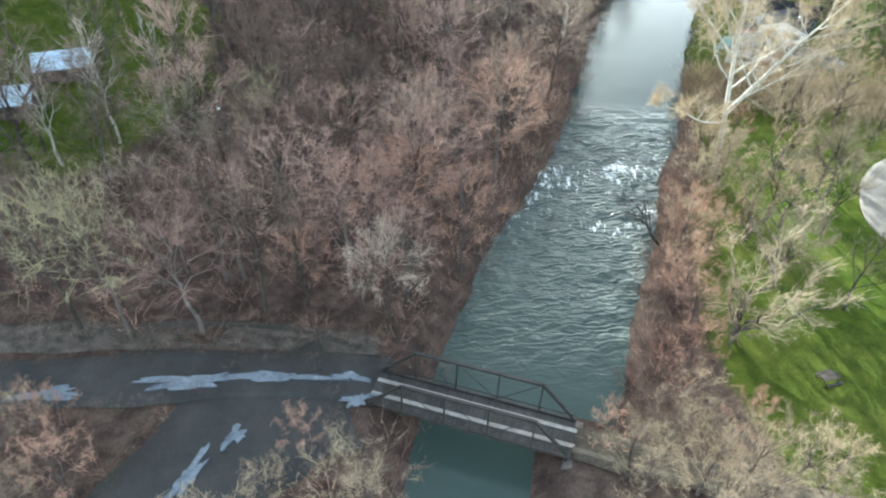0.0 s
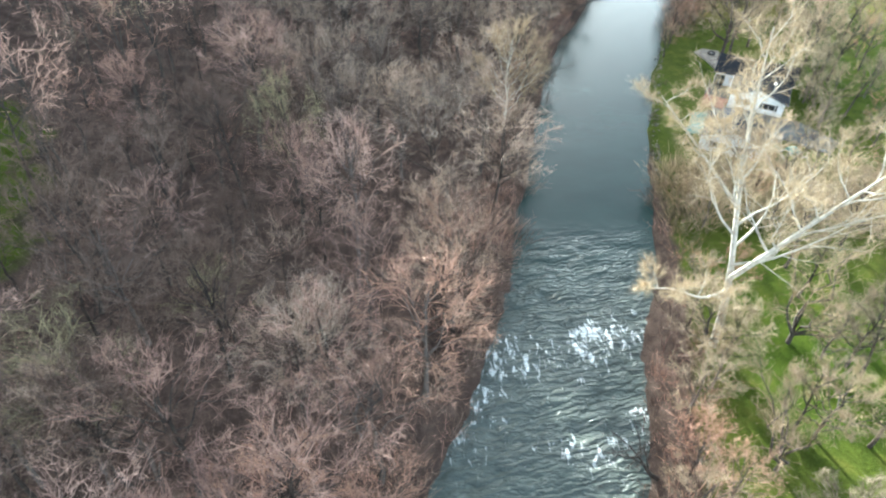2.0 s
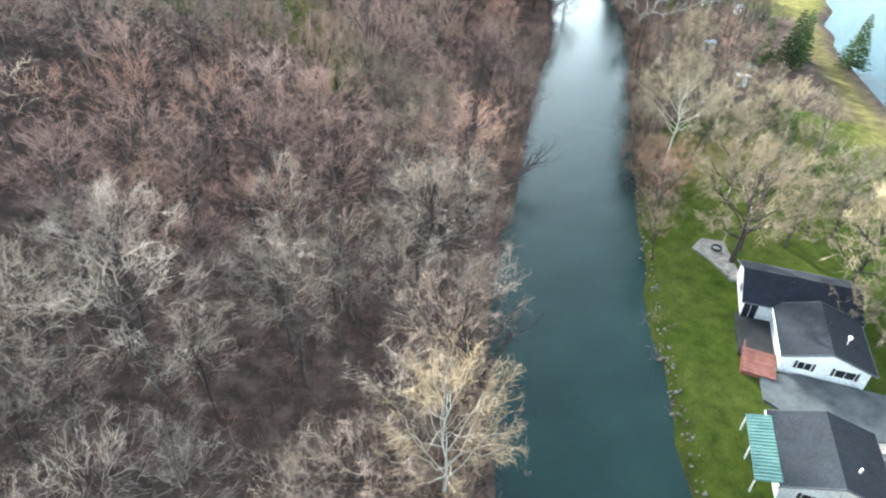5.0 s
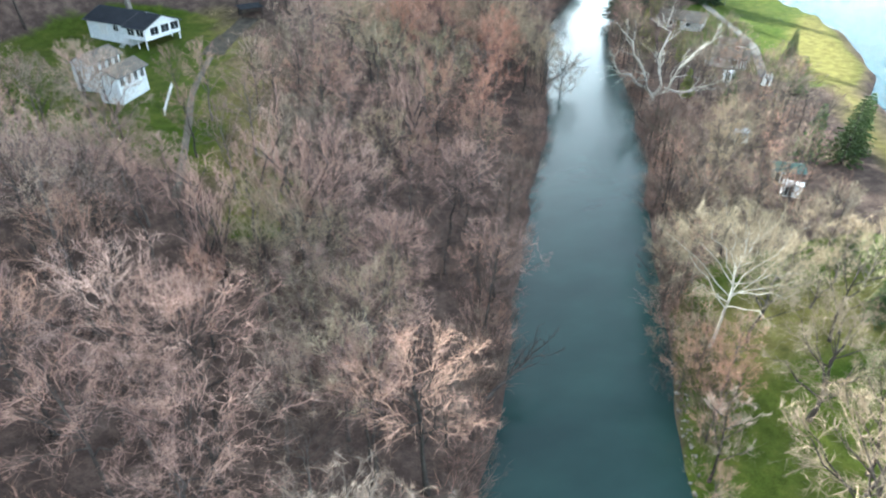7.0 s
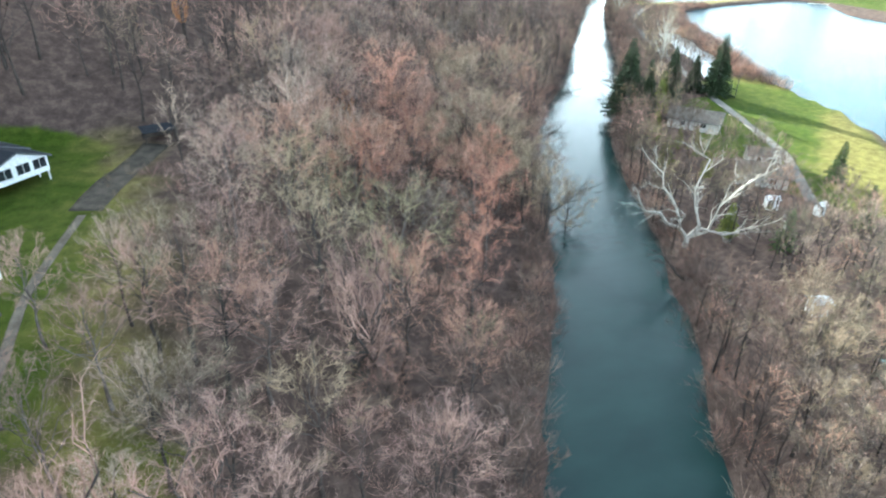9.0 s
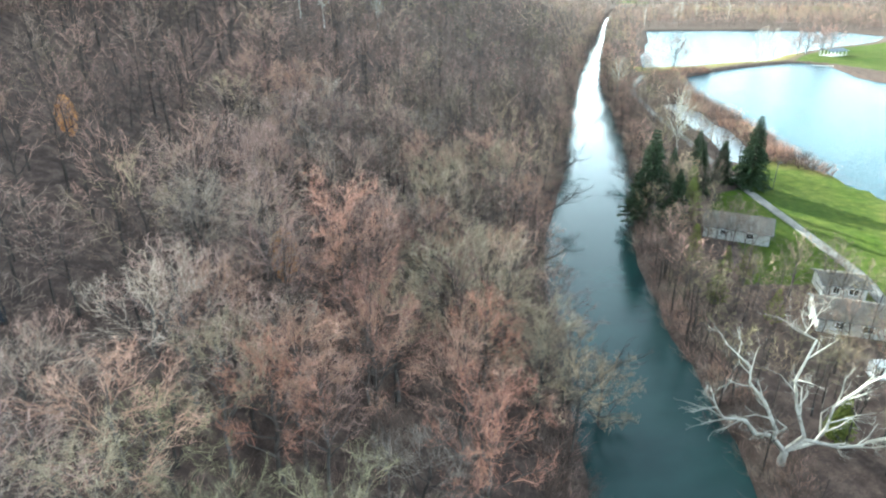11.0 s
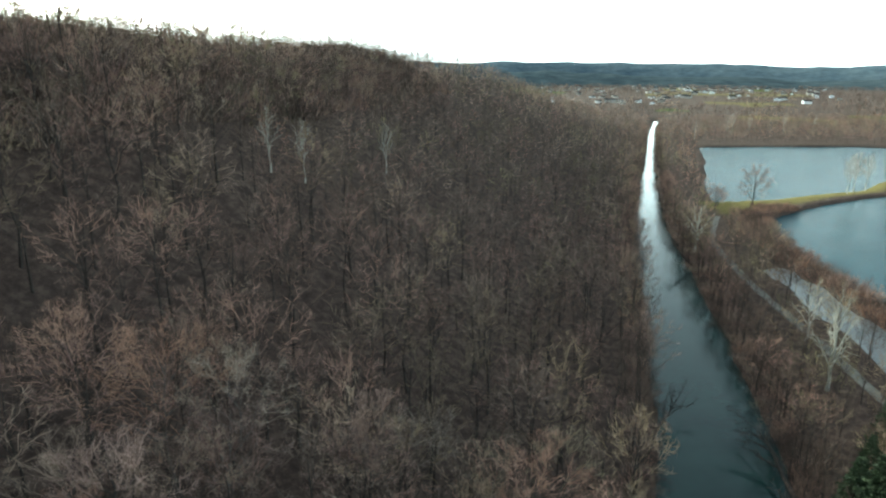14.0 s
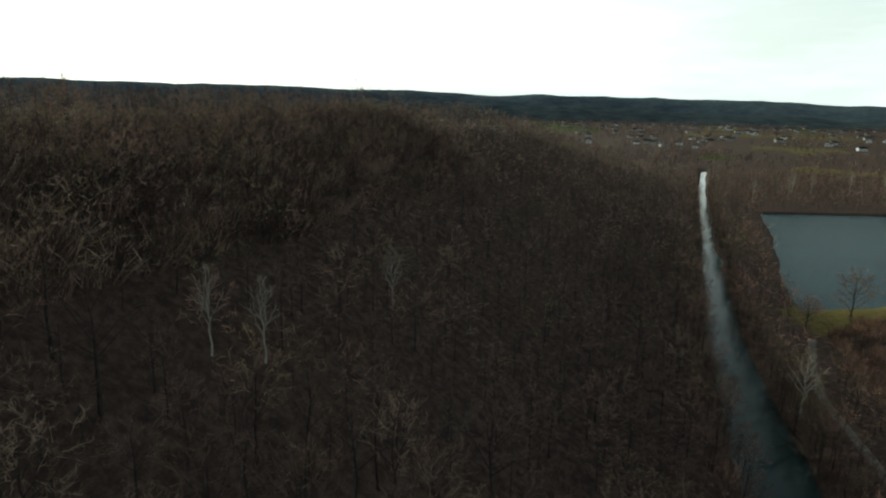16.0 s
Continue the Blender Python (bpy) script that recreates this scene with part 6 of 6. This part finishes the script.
for x, y, k, s in ((20, 27.6, 0, 1.0), (28.5, 25.2, 2, 1.05), (25.5, 22.8, 1, 1.0), (17.5, 24.5, 0, 1.0), (32, 26.2, 1, .8), (24, 24, 1, 1.25), (16.5, 26, 2, .9), (37, 22, 1, 1.1), (21, 21, 2, 1.3), (29.5, 41.5, 2, .8), (31, 55, 3, .9),
                   (70, 180, 1, 1.1), (73, 186, 0, 1.0), (78, 190, 2, 1.1), (84, 192, 1, 1.0), (66, 172, 3, .9), (90, 196, 0, 1.1), (96, 192, 3, 1.1), (82, 182, 2, 1.0), (88, 186, 1, .9), (93, 205, 0, 1.5), (88, 200, 1, 1.3), (98, 200, 3, 1.3), (100, 186, 0, 1.2), (62, 158, 3, .7), (64, 166, 3, .8), (66, 166, 3, .9), (69, 165, 3, .8), (68, 162, 3, .7), (72, 168, 3, .8), (65, 161, 3, .8), (15.5, 28.6, 3, .6), (-28, 26, 3, .8), (-31, 27.5, 2, .6), (-25, 22, 3, .9), (-29, 22, 0, .8), (-33, 28.2, 3, .6), (59, 152, 3, .6), (67, 168, 2, .9),
                   (74.5, 127, 0, 1.1), (76, 123, 2, 1.1), (77, 131, 1, 1.1), (72.5, 118.5, 1, .8), (70, 106, 2, .9), (87, 174, 1, 1.1), (94, 178, 2, 1.2), (92, 166, 0, 1.0), (98, 168, 1, 1.0), (90, 152, 2, 1.1), (95, 146, 3, 1.0), (96, 134, 1, 1.1), (88, 144, 0, 1.0), (86, 128, 2, 1.0), (80, 116, 3, .9)):
    lone(x, y, k, s, "low bushy bare tree with dense tan twigs", TAN[k], name="bushy_tree")
# spreading trees along the lawn by the river
LEANER = tree_meshes("spreading_tree", grow_round(390, 15, targets=[(2, 3, 11), (6, 1, 9), (8, -1, 6.5), (-2, 3, 10), (4, 5, 12), (1, -3, 9)], zc=0.3, subs=11, thirds=8, twigs=9, thick=0.4, tw=0.022, tl=0.07, trunk=0.42, rise=0.25, fan=0.55), M_BARK, M_TWIG[3])
OPEN_TREE = tree_meshes("spreading_tree", grow_round(391, 13, rx=0.45, zc=0.58, rz=0.4, limbs=15, subs=9, thirds=7, twigs=8, thick=0.42, tw=0.022, tl=0.065, trunk=0.4, fork=0.2, rise=0.2), M_DARKBARK, M_TWIG[3])
for x, y, sz, tn, me in ((30.2, 42.1, 1.0, 0, LEANER), (36.5, 58, .8, 70, LEANER), (44.6, 72.3, .95, -20, LEANER), (34.5, 71, .75, 40, OPEN_TREE), (36.4, 69.6, .7, 170, OPEN_TREE), (37, 50.5, .8, 100, OPEN_TREE), (50, 84, .9, 10, OPEN_TREE), (41.5, 61, .75, 200, OPEN_TREE), (49, 69, .8, 250, OPEN_TREE), (59, 88, .9, 30, OPEN_TREE), (66.5, 144.5, 1.45, 60, OPEN_TREE), (78, 136, 1.2, 140, OPEN_TREE), (84, 147, 1.1, 300, OPEN_TREE), (74, 158, 1.2, 20, OPEN_TREE)):
    lone(x, y, 0, sz, "bare spreading lawn tree with a dark leaning trunk", me, turn=tn, name="spreading_tree")
# tall many-stemmed tree at the wood's edge by the hillside lawn, and thin trees round the blue-roofed sheds
VASE = tree_meshes("many_stemmed_tree", grow_round(395, 20, targets=[(-5, 1, 17), (-3, -2, 19), (-1, 2, 20), (2, -1, 19), (4, 1, 18), (6, 2, 15), (0, -3, 17), (-6, 3, 13)], zc=0.3, subs=12, thirds=8, twigs=7, thick=0.4, tw=0.024, tl=0.05, trunk=0.55, rise=0.3, loose=0.4, fan=0.5), M_DARKBARK, M_TWIG[1])
for x, y, sz, tn in ((24.5, 193, 1.0, 0), (15, 186, .85, 120), (43, 218, .9, 230)):
    lone(x, y, 0, sz, "tall bare tree of many dark upright stems", VASE, turn=tn, name="many_stemmed_tree")
for x, y, k, sz in ((-47, 62, 1, .9), (-43, 72, 3, 1.0), (-50, 86, 2, .9), (-40, 88, 5, .9), (-57, 60, 0, 1.0), (-35, 94, 6, .8), (-44, 98, 4, 1.0), (-62, 84, 7, 1.0), (-60, 96, 1, .9), (-37, 60, 5, .8), (-51, 57, 3, .8), (-53, 98, 2, 1.0), (-32, 84, 0, .7)):
    lone(x, y, 0, sz, "bare olive-brown tree beside the small field", PROTO[k][4 if k % 2 else 7], name="bare_tree")
# dense crowns above the lane by the bridge
for x, y, k, sz, tt in ((-2, 44.5, 4, .8, 1), (3, 50, 1, .95, 2), (-6, 42.5, 3, .6, 1), (-12, 43, 5, .65, 2), (-8, 46, 0, 1.05, 1), (-14, 48, 3, 1.1, 1), (-3, 51, 5, 1.0, 2), (3, 58, 2, 1.1, 2), (-21, 46, 6, 1.0, 1), (7, 66, 4, 1.15, 2), (-1, 63, 1, 1.1, 1), (-11, 57, 7, 1.15, 1), (-28, 47, 2, .9, 0), (10, 74, 6, 1.1, 2), (-18, 58, 0, 1.0, 0)):
    lone(x, y, 0, sz, "bare %s tree above the lane" % TINT[tt], PROTO[k][tt], wide=sz * 1.15, name="bare_tree")
# ochre-twigged trees in the lower wood
for x, y, k, s in ((25, 181, 1, 1.05), (30, 171, 4, 1.1), (23, 189, 7, .95), (27, 165, 2, 1.05), (33, 177, 5, .9), (20, 183, 8, .85), (28, 186, 0, .9), (24, 172, 6, 1.0)):
    lone(x, y, 0, s, "bare woodland tree with ochre-tan twigs", PROTO[k % 8][3], name="bare_tree")
# trees in front of the white outbuildings
for x, y, k, s in ((3, 203, 2, .9), (6, 197, 6, .9), (9, 199, 0, .8), (7, 191, 4, 1.0), (11, 192, 8, .9), (1, 194, 3, .9), (13, 219, 4, .8), (19, 213, 2, .9), (16, 205, 6, .9), (11, 211, 8, .7), (24, 206, 1, 1.0), (20, 222, 3, .8), (8, 224, 0, .6), (22, 198, 5, .9), (-28, 196, 2, 1.1), (-20, 193, 6, 1.0), (-13, 196, 9, 1.1), (-6, 198, 4, 1.0), (1, 197, 7, .9), (-24, 186, 8, 1.0), (-16, 186, 3, 1.1), (-9, 188, 5, 1.0), (-2, 188, 1, 1.1), (4, 189, 9, .9), (-33, 205, 4, 1.1), (-12, 205, 0, 1.0), (-6, 209, 3, .9), (-1, 212, 1, .95), (3, 207, 5, 1.05), (-16, 211, 4, 1.0), (-9, 215, 2, .8), (-3, 217, 6, .8), (-20, 204, 7, 1.1), (-22, 216, 1, 1.0), (-14, 221, 3, .8), (-26, 226, 5, 1.0), (-30, 214, 8, 1.1)):
    lone(x, y, 0, s, "bare grey woodland tree with fine twigs", PROTO[k % 8][0 if k % 2 else 1], name="bare_tree")
OLIVE = tree_meshes("round_tree", grow_round(380, 15, rx=0.5, zc=0.58, rz=0.42, limbs=18, subs=9, thirds=6, twigs=7, tw=0.022, tl=0.06, fork=0.12, thick=0.4, rise=0.25), M_BARK, M_TWIG[3])
for x, y, sz in ((95, 209, 1.0), (80, 174, .85), (88, 180, .9), (75, 182, .8), (97, 176, .8), (104, 219, .75), (62, 57, .6), (76, 146, .8),
                 (80, 264, 1.0), (87, 259, .85), (72, 274, 1.05), (80, 279, .95), (74, 288, .95), (86, 291, .85), (67, 281, .9)):
    lone(x, y, 0, sz, "broad round bare tree with dense tan twigs", OLIVE, name="bare_tree")
# broad crowns over the lower wood
r2 = np.random.default_rng(77)
more = woods_points(40, 150, 255, 350, 9.0, 78, lambda x, y: free(x, y) & (sd_of(x, y)[1] < -half_width(y) - 4) & (sd_of(x, y)[1] > -70))
for x, y in more[:62]:
    tt = int(r2.choice([3, 3, 2] if sd_of(x, y)[1][0] > -34 else [1, 2, 1, 0]))
    sz = r2.uniform(0.95, 1.35)
    plant("bare_tree", PROTO[int(r2.integers(len(PROTO)))][tt], stand(x, y, r2.uniform(0, 360), sz, sz * r2.uniform(1.0, 1.3)), "bare %s woodland tree with fine upswept twigs" % TINT[tt], "tree", "bare woodland trees")
# russet and orange accents in the wood
RED = tree_meshes("russet_tree", grow_round(330, 17, rx=0.34, limbs=13, subs=8, thirds=6, twigs=7, tw=0.024, tl=0.06, rise=0.3), M_BARK, M_TWIG[6])
for x, y, s in ((64, 291, .8), (57, 275, 1.4), (69, 292, .75), (57.5, 258.5, 1.25), (47, 250, 1.0), (66, 244, 1.15), (72, 262, 1.05), (60, 232, .9)):
    lone(x, y, 0, s, "bare russet-twigged woodland tree", RED, name="bare_tree")
ORANGE = tree_meshes("orange_tree", blob_leaves(340, 9, 3.6, 1500, 0.28), M_BARK, M_ORANGE)
lone(50, 284, 0, 1.15, "small upright tree holding withered orange leaves", ORANGE, name="orange_tree")
lone(20, 312, 0, .9, "small upright tree holding withered orange leaves", ORANGE, name="orange_tree")
# conifers
SPR = tree_meshes("spruce_tree", spruce(350, 18, 8.5, 28, 11, 44, needle=0.06), M_DARKBARK, M_NEEDLE)
SPR2 = tree_meshes("spruce_tree", spruce(351, 15, 8.0, 20, 8, 26, droop=-0.1), M_DARKBARK, M_NEEDLE_G)
ARB = tree_meshes("arborvitae", spruce(352, 12, 6.0, 20, 9, 26, droop=0.5), M_DARKBARK, M_NEEDLE_Y)
for x, y, s in ((172, 332, 1.08), (163, 343, .75), (167, 337, .66), (169, 340, .6), (132, 318.5, 1.2), (135.5, 324, .95), (134, 311, .8), (155, 331, .78), (158, 336, .72), (149, 334, .66), (140, 328, .7)):
    lone(x, y, 0, s, "tall dark green spruce by the pond path", SPR, name="spruce_tree", wide=s * 1.08)
for x, y, s in ((123, 210, .9), (118, 213, .75), (129, 214, .8), (153, 264, .65), (140, 244, .6), (138, 207, .85), (119, 240, .55), (93, 170, .5), (98, 181, .45), (-24, 292, .8), (-31, 287, .9), (-17, 296, .75), (-37, 279, .8), (-40, 292, .9)):
    lone(x, y, 0, s, "broad green conifer among bare trees", SPR2, name="conifer")
for x, y, s in ((144.8, 320.5, .95), (140, 314, .9), (128, 296, .7), (121, 280, .65), (126, 272, .55), (112, 246, .6), (133, 287, .6), (131, 290, .5)):
    lone(x, y, 0, s, "yellow-green arborvitae on the riverbank", ARB, name="arborvitae")
# trees on the spit and pale trees in the far wood
SPIT = tree_meshes("spit_tree", grow_round(360, 15, rx=0.4, zc=0.55, rz=0.45, limbs=13, subs=7, thirds=5, twigs=4, tw=0.06, tl=0.06, fork=0.1, thick=0.45), M_DARKBARK, M_TWIG[1])
for x, y, s, w in ((285, 527, 1.35, 1.4), (258.5, 519, .85, .9), (266, 527, .65, .7), (405, 560, 1.1, 1.3), (418, 566, 1.3, 1.6), (432, 568, 1.2, 1.5), (446, 580, 1.2, 1.5), (462, 588, 1.2, 1.6)):
    lone(x, y, 0, s, "bare spreading tree on the grassy spit", SPIT, wide=w, name="bare_tree")
PALE = tree_meshes("pale_tree", grow_round(365, 18, rx=0.17, zc=0.62, rz=0.38, limbs=12, subs=6, thirds=4, twigs=3, tw=0.05, tl=0.05, fork=0.3, trunk=0.28, thick=0.47), M_WHITEBARK, M_TWIG[0])
for x, y, s in ((355, 542, 1.15), (362, 545, 1.2), (373, 548, 1.1), (487, 816, 1.2), (518, 850, 1.25), (540, 852, 1.1), (440, 800, 1.1), (590, 860, 1.1), (620, 850, 1.0), (66, 428, .9), (74, 432, .9), (100, 470, .9), (-40, 66, .9), (-36, 72, .8), (-44, 60, .8)):
    lone(x, y, 0, s, "slender pale-barked tree with upright limbs", PALE, name="pale_tree")
# dead trees that lean over the water
DEAD = tree_meshes("dead_tree", grow(370, 13, limbs=8, subs=5, thirds=2, twigs=1, spread=0.5, up=0.25, limb_len=0.5, tw=0.04, tl=0.08, fork=0.3, thick=0.5, trunk=0.5), M_DARKBARK, M_DARKBARK)
for y, side, s, tn, tl in ((343, 1, 1.6, 0, (-74, -4)), (258, -1, 1.0, 60, (10, 58)), (300, -1, .9, 10, (-10, 58)), (322, -1, 1.0, 60, (10, 60)), (352, -1, 1.15, 15, (-28, 56)), (452, 1, 1.0, 0, (-20, -60)), (128, -1, .8, 0, (-35, 40)), (62, 1, .7, 0, (10, -50)), (240, 1, .7, 0, (0, -60)), (165, -1, .8, 30, (-10, 52))):
    ci = int(np.argmin(np.abs(CL[:, 1] - y)))
    x, y = CL[ci] + CN[ci] * side * (half_width(y) + 1.2)
    plant("dead_tree", DEAD, pose(x, y, land_at(x, y) - 0.2, tl[0], tl[1], 0) @ pose(0, 0, 0, 0, 0, tn) @ Matrix.Scale(s, 4), "dark dead tree leaning out over the river")


# ---- undergrowth ----
def brush_shape(seed, n, h, w, width):
    r = np.random.default_rng(seed)
    W = Wood()
    for _ in range(n):
        a, q = r.uniform(0, 6.283), r.uniform(0, 1) ** 0.6
        p = np.array([math.cos(a) * q * w * .4, math.sin(a) * q * w * .4, -0.1])
        d = unit(np.array([math.cos(a) * q * 0.8, math.sin(a) * q * 0.8, 1.0]) + r.normal(size=3) * 0.28) * h * r.uniform(0.5, 1.1)
        W.spike(p, d, width, 1, r)
        for _k in range(2):
            f = r.uniform(0.35, 0.9)
            W.spike(p + d * f, unit(unit(d) + r.normal(size=3) * 0.6) * h * r.uniform(0.2, 0.5), width * .7, 1, r)
    return W.arrays()


BRUSH = [brush_shape(400 + k, 26, 2.2, 2.6, 0.022) for k in range(5)]
SCRUB = [brush_shape(420 + k, 60, 2.2, 3.4, 0.020) for k in range(4)]
THICKET = [brush_shape(410 + k, 34, 2.2, 3.2, 0.045) for k in range(4)]


def put_brush(name, shapes, p, lo, hi, seed, tints, label):
    r = np.random.default_rng(seed)
    s = r.uniform(lo, hi, len(p)) / 2.2
    return forest(name, shapes, p, s, r.choice(tints, len(p)), r, WOOD_MATS, label)


near_floor = woods_points(-60, 110, 36, 300, 3.1, 51, lambda x, y: free(x, y) & (sd_of(x, y)[1] < 0) & (sd_of(x, y)[1] > -70))
# mostly dark twigs, so shade between the trees is in the brush colour
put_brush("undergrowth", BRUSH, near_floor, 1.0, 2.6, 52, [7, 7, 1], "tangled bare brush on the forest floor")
banks = woods_points(-10, 260, -20, 560, 2.4, 53, lambda x, y: (np.abs(sd_of(x, y)[1]) > half_width(y) + 0.3) & (np.abs(sd_of(x, y)[1]) < half_width(y) + np.where((y > 103) & (y < 155) & (sd_of(x, y)[1] > 0), 0.5, 5.5)) & (near_line(x, y, [(-40, 32), (-4, 34), (15, 29.5), (40, 22)]) > 3.6))
put_brush("bank_brush", BRUSH, banks, 1.2, 3.0, 54, [1, 7, 7, 0, 2], "bare brush along the riverbanks")
edge_scrub = woods_points(10, 330, 40, 600, 2.3, 59, lambda x, y: (np.abs(sd_of(x, y)[1]) > half_width(y) - 0.5) & (np.abs(sd_of(x, y)[1]) < half_width(y) + 5) & ((y > 158) | (sd_of(x, y)[1] < 0)) & (hash_noise(x, y, 7, 41) > -0.3))
put_brush("bank_scrub", SCRUB, edge_scrub, 1.2, 3.0, 60, [7, 1, 7, 0], "dense mauve scrub hanging over the waterline")
pond_edge = woods_points(185, 300, 335, 520, 2.6, 55, lambda x, y: (inside(x, y, NEAR_POND) < -0.5) & (inside(x, y, NEAR_POND) > -14) & (inside(x, y, CHANNEL) < 0) & (near_line(x, y, [(155, 281), (171, 334), (181, 362), (194, 399), (203, 426), (220, 466)]) > 2.5) & (inside(x, y, LAWNS[2]) < 1))
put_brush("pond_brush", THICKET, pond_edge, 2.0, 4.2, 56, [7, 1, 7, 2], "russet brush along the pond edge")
garden_edge = woods_points(40, 76, 86, 112, 1.7, 91, lambda x, y: (y < 106.5 - (x - 46) * 0.12) & (y > 92 - (x - 46) * 0.1) & (np.abs(sd_of(x, y)[1]) > 9.5))
put_brush("thicket", BRUSH, garden_edge, 2.6, 4.6, 92, [3, 3, 5, 4], "dense tan brush below the garage")
bank_scrub = woods_points(16, 46, 30, 72, 1.9, 93, lambda x, y: (sd_of(x, y)[1] > 8.8) & (sd_of(x, y)[1] < 15 + 2 * hash_noise(x, y, 6, 3)) & (near_line(x, y, [(13, 29.8), (33, 24.5)]) > 3))
put_brush("thicket", BRUSH, bank_scrub, 1.4, 3.0, 94, [1, 7, 2, 1], "russet brush on the steep riverbank")
crest_brush = woods_points(-140, 330, 300, 640, 4.2, 97, lambda x, y: free(x, y) & (sd_of(x, y)[1] < -115) & (sd_of(x, y)[1] > -215))
put_brush("crest_brush", THICKET, crest_brush, 4.5, 7.5, 98, [7, 1, 7, 0], "dense understorey along the hill's crest")
lane_edge = woods_points(-60, 2, 8, 40, 0.85, 99, lambda x, y: ((np.abs(near_line(x, y, [(-60, 28), (-34, 31.5), (-18, 34), (-8, 34.4), (-2, 34.2)]) - 2.9) < 0.55 + 0.5 * hash_noise(x, y, 4, 2)) & (near_line(x, y, [(-7, 33), (-13, 30), (-17, 24), (-19, 12)]) > 6)) | (np.abs(near_line(x, y, [(-13, 30), (-17, 24), (-19, 12), (-20, 0)]) - 6.2) < 0.7 + 0.6 * hash_noise(x, y, 5, 3)))
put_brush("weeds", BRUSH, lane_edge, 0.3, 0.9, 100, [0, 1, 4], "low withered weeds along the lane's edge")
field_edge = woods_points(-80, 30, 0, 300, 2.6, 57, lambda x, y: (near_line(x, y, [(19, 200), (17, 240), (12, 272)]) < 2.2) | (near_line(x, y, [(-32, 38.4), (-15, 39.3), (-5, 38.8)]) < 1.2))
verge_edge = woods_points(-44, -3, 33, 44, 0.9, 95, lambda x, y: (near_line(x, y, [(-40, 36.0), (-30, 37.4), (-22, 38.6), (-14, 39.0), (-7, 38.2), (-3.5, 37.6)]) < 2.2) & (near_line(x, y, [(-30, 38.2), (-24, 39.6), (-16, 40.2), (-9, 39.2), (-5.5, 37.6)]) > 0.4))
put_brush("dry_grass", BRUSH, verge_edge, 0.3, 0.7, 96, [0, 3, 0], "pale dry grass on the verge")
put_brush("dry_grass", BRUSH, field_edge, 0.7, 1.3, 58, [3, 3, 4], "dry yellow grass along the field edge")


# ---- distance: town, fields and hills ----
far_house = thing("far_house", pose(0, 0, 0), "small pale house in the distant town", "house", "distant town houses")
gable_block(far_house, 0, 14, 0, 9, 4.5, 2.6, "x", M_CONCRETE, M_SHINGLE)
pale_house = thing("far_house", pose(760, 1900, land_at(760, 1900), 0, 0, 20), "small white house in the distant town", "house", "distant town houses")
gable_block(pale_house, 0, 14, 0, 9, 4.5, 2.6, "x", M_WHITE, M_SHINGLE)
r = random.Random(21)
first = True
for k in range(170):
    a, q = r.uniform(-0.05, 0.62), r.uniform(1350, 2900)
    x, y = 85 + math.sin(0.19 + a) * q, 326 + math.cos(0.19 + a) * q
    m = pose(x, y, land_at(x, y), 0, 0, r.uniform(0, 360)) @ Matrix.Scale(r.uniform(0.8, 1.3), 4)
    if first:
        far_house.matrix_basis = m
        first = False
    elif k % 3:
        copy_thing(far_house, m)
    else:
        copy_thing(pale_house, m)


def far_points(n, seed, a0, a1, q0, q1, thr):
    rr = np.random.default_rng(seed)
    a, q = rr.uniform(a0, a1, n), np.sqrt(rr.uniform(q0 ** 2, q1 ** 2, n))
    x, y = 85 + np.sin(a) * q, 326 + np.cos(a) * q
    k = hash_noise(x, y, 120, 31) + 0.6 * hash_noise(x * 0.3, y, 40, 32) > thr
    p = np.stack([x, y], 1)[k]
    i, d = sd_of(p[:, 0], p[:, 1])
    return p[((d > -60) | (p[:, 1] > 1080)) & free(p[:, 0], p[:, 1])]


VFAR = [grow(430 + k, 15, limbs=4, subs=2, thirds=2, twigs=0, spread=0.55, up=0.4, sides=(3, 3, 3), limb_len=0.5, tw=0.5, tl=0.13, fork=0.15, cheap=True) for k in range(4)]
put_forest("far_woodland", VFAR, far_points(9000, 61, -0.12, 0.95, 820, 3000, -0.08), 10, 17, 62, "distant belts of bare trees round the town", [7, 7, 0])


def hills(name, base, amp, dist, a0, a1, seed, label, mat):
    """A long low range far behind the valley."""
    n, m = 160, 8
    verts, faces = [], []
    for i in range(n):
        a = a0 + (a1 - a0) * i / (n - 1)
        fall = base(a)
        top = fall + amp * (noise.noise(Vector((a * 6, seed, 0))) + 0.5 * noise.noise(Vector((a * 17, seed, 3))) + 0.2 * noise.noise(Vector((a * 60, seed, 6))))
        for j in range(m):
            f = j / (m - 1)
            q = dist + 520 * f
            verts.append((85 + math.sin(a) * q, 326 + math.cos(a) * q, -6 + (top + 6) * math.sin(f * math.pi / 2)))
    for i in range(n - 1):
        for j in range(m - 1):
            a = i * m + j
            faces.append((a, a + m, a + m + 1, a + 1))
    me = mesh_from(name, verts, faces, [mat])
    me.polygons.foreach_set("use_smooth", np.ones(len(faces), bool))
    return tagged(new(name, me), label, "hills", kind="structure")


hills("backdrop", lambda a: 150 - 45 * smoothstep(-0.5, 1.0, np.array(a)), 26, 3700, -1.3, 1.5, 4.0, "wooded hills on the horizon in a blue-grey haze colour", M_FARHILL)
hills("backdrop", lambda a: 70 - 30 * smoothstep(0.0, 0.8, np.array(a)), 30, 2900, 0.05, 1.5, 9.0, "low hills behind the town in a blue-grey haze colour", M_MIDHILL)
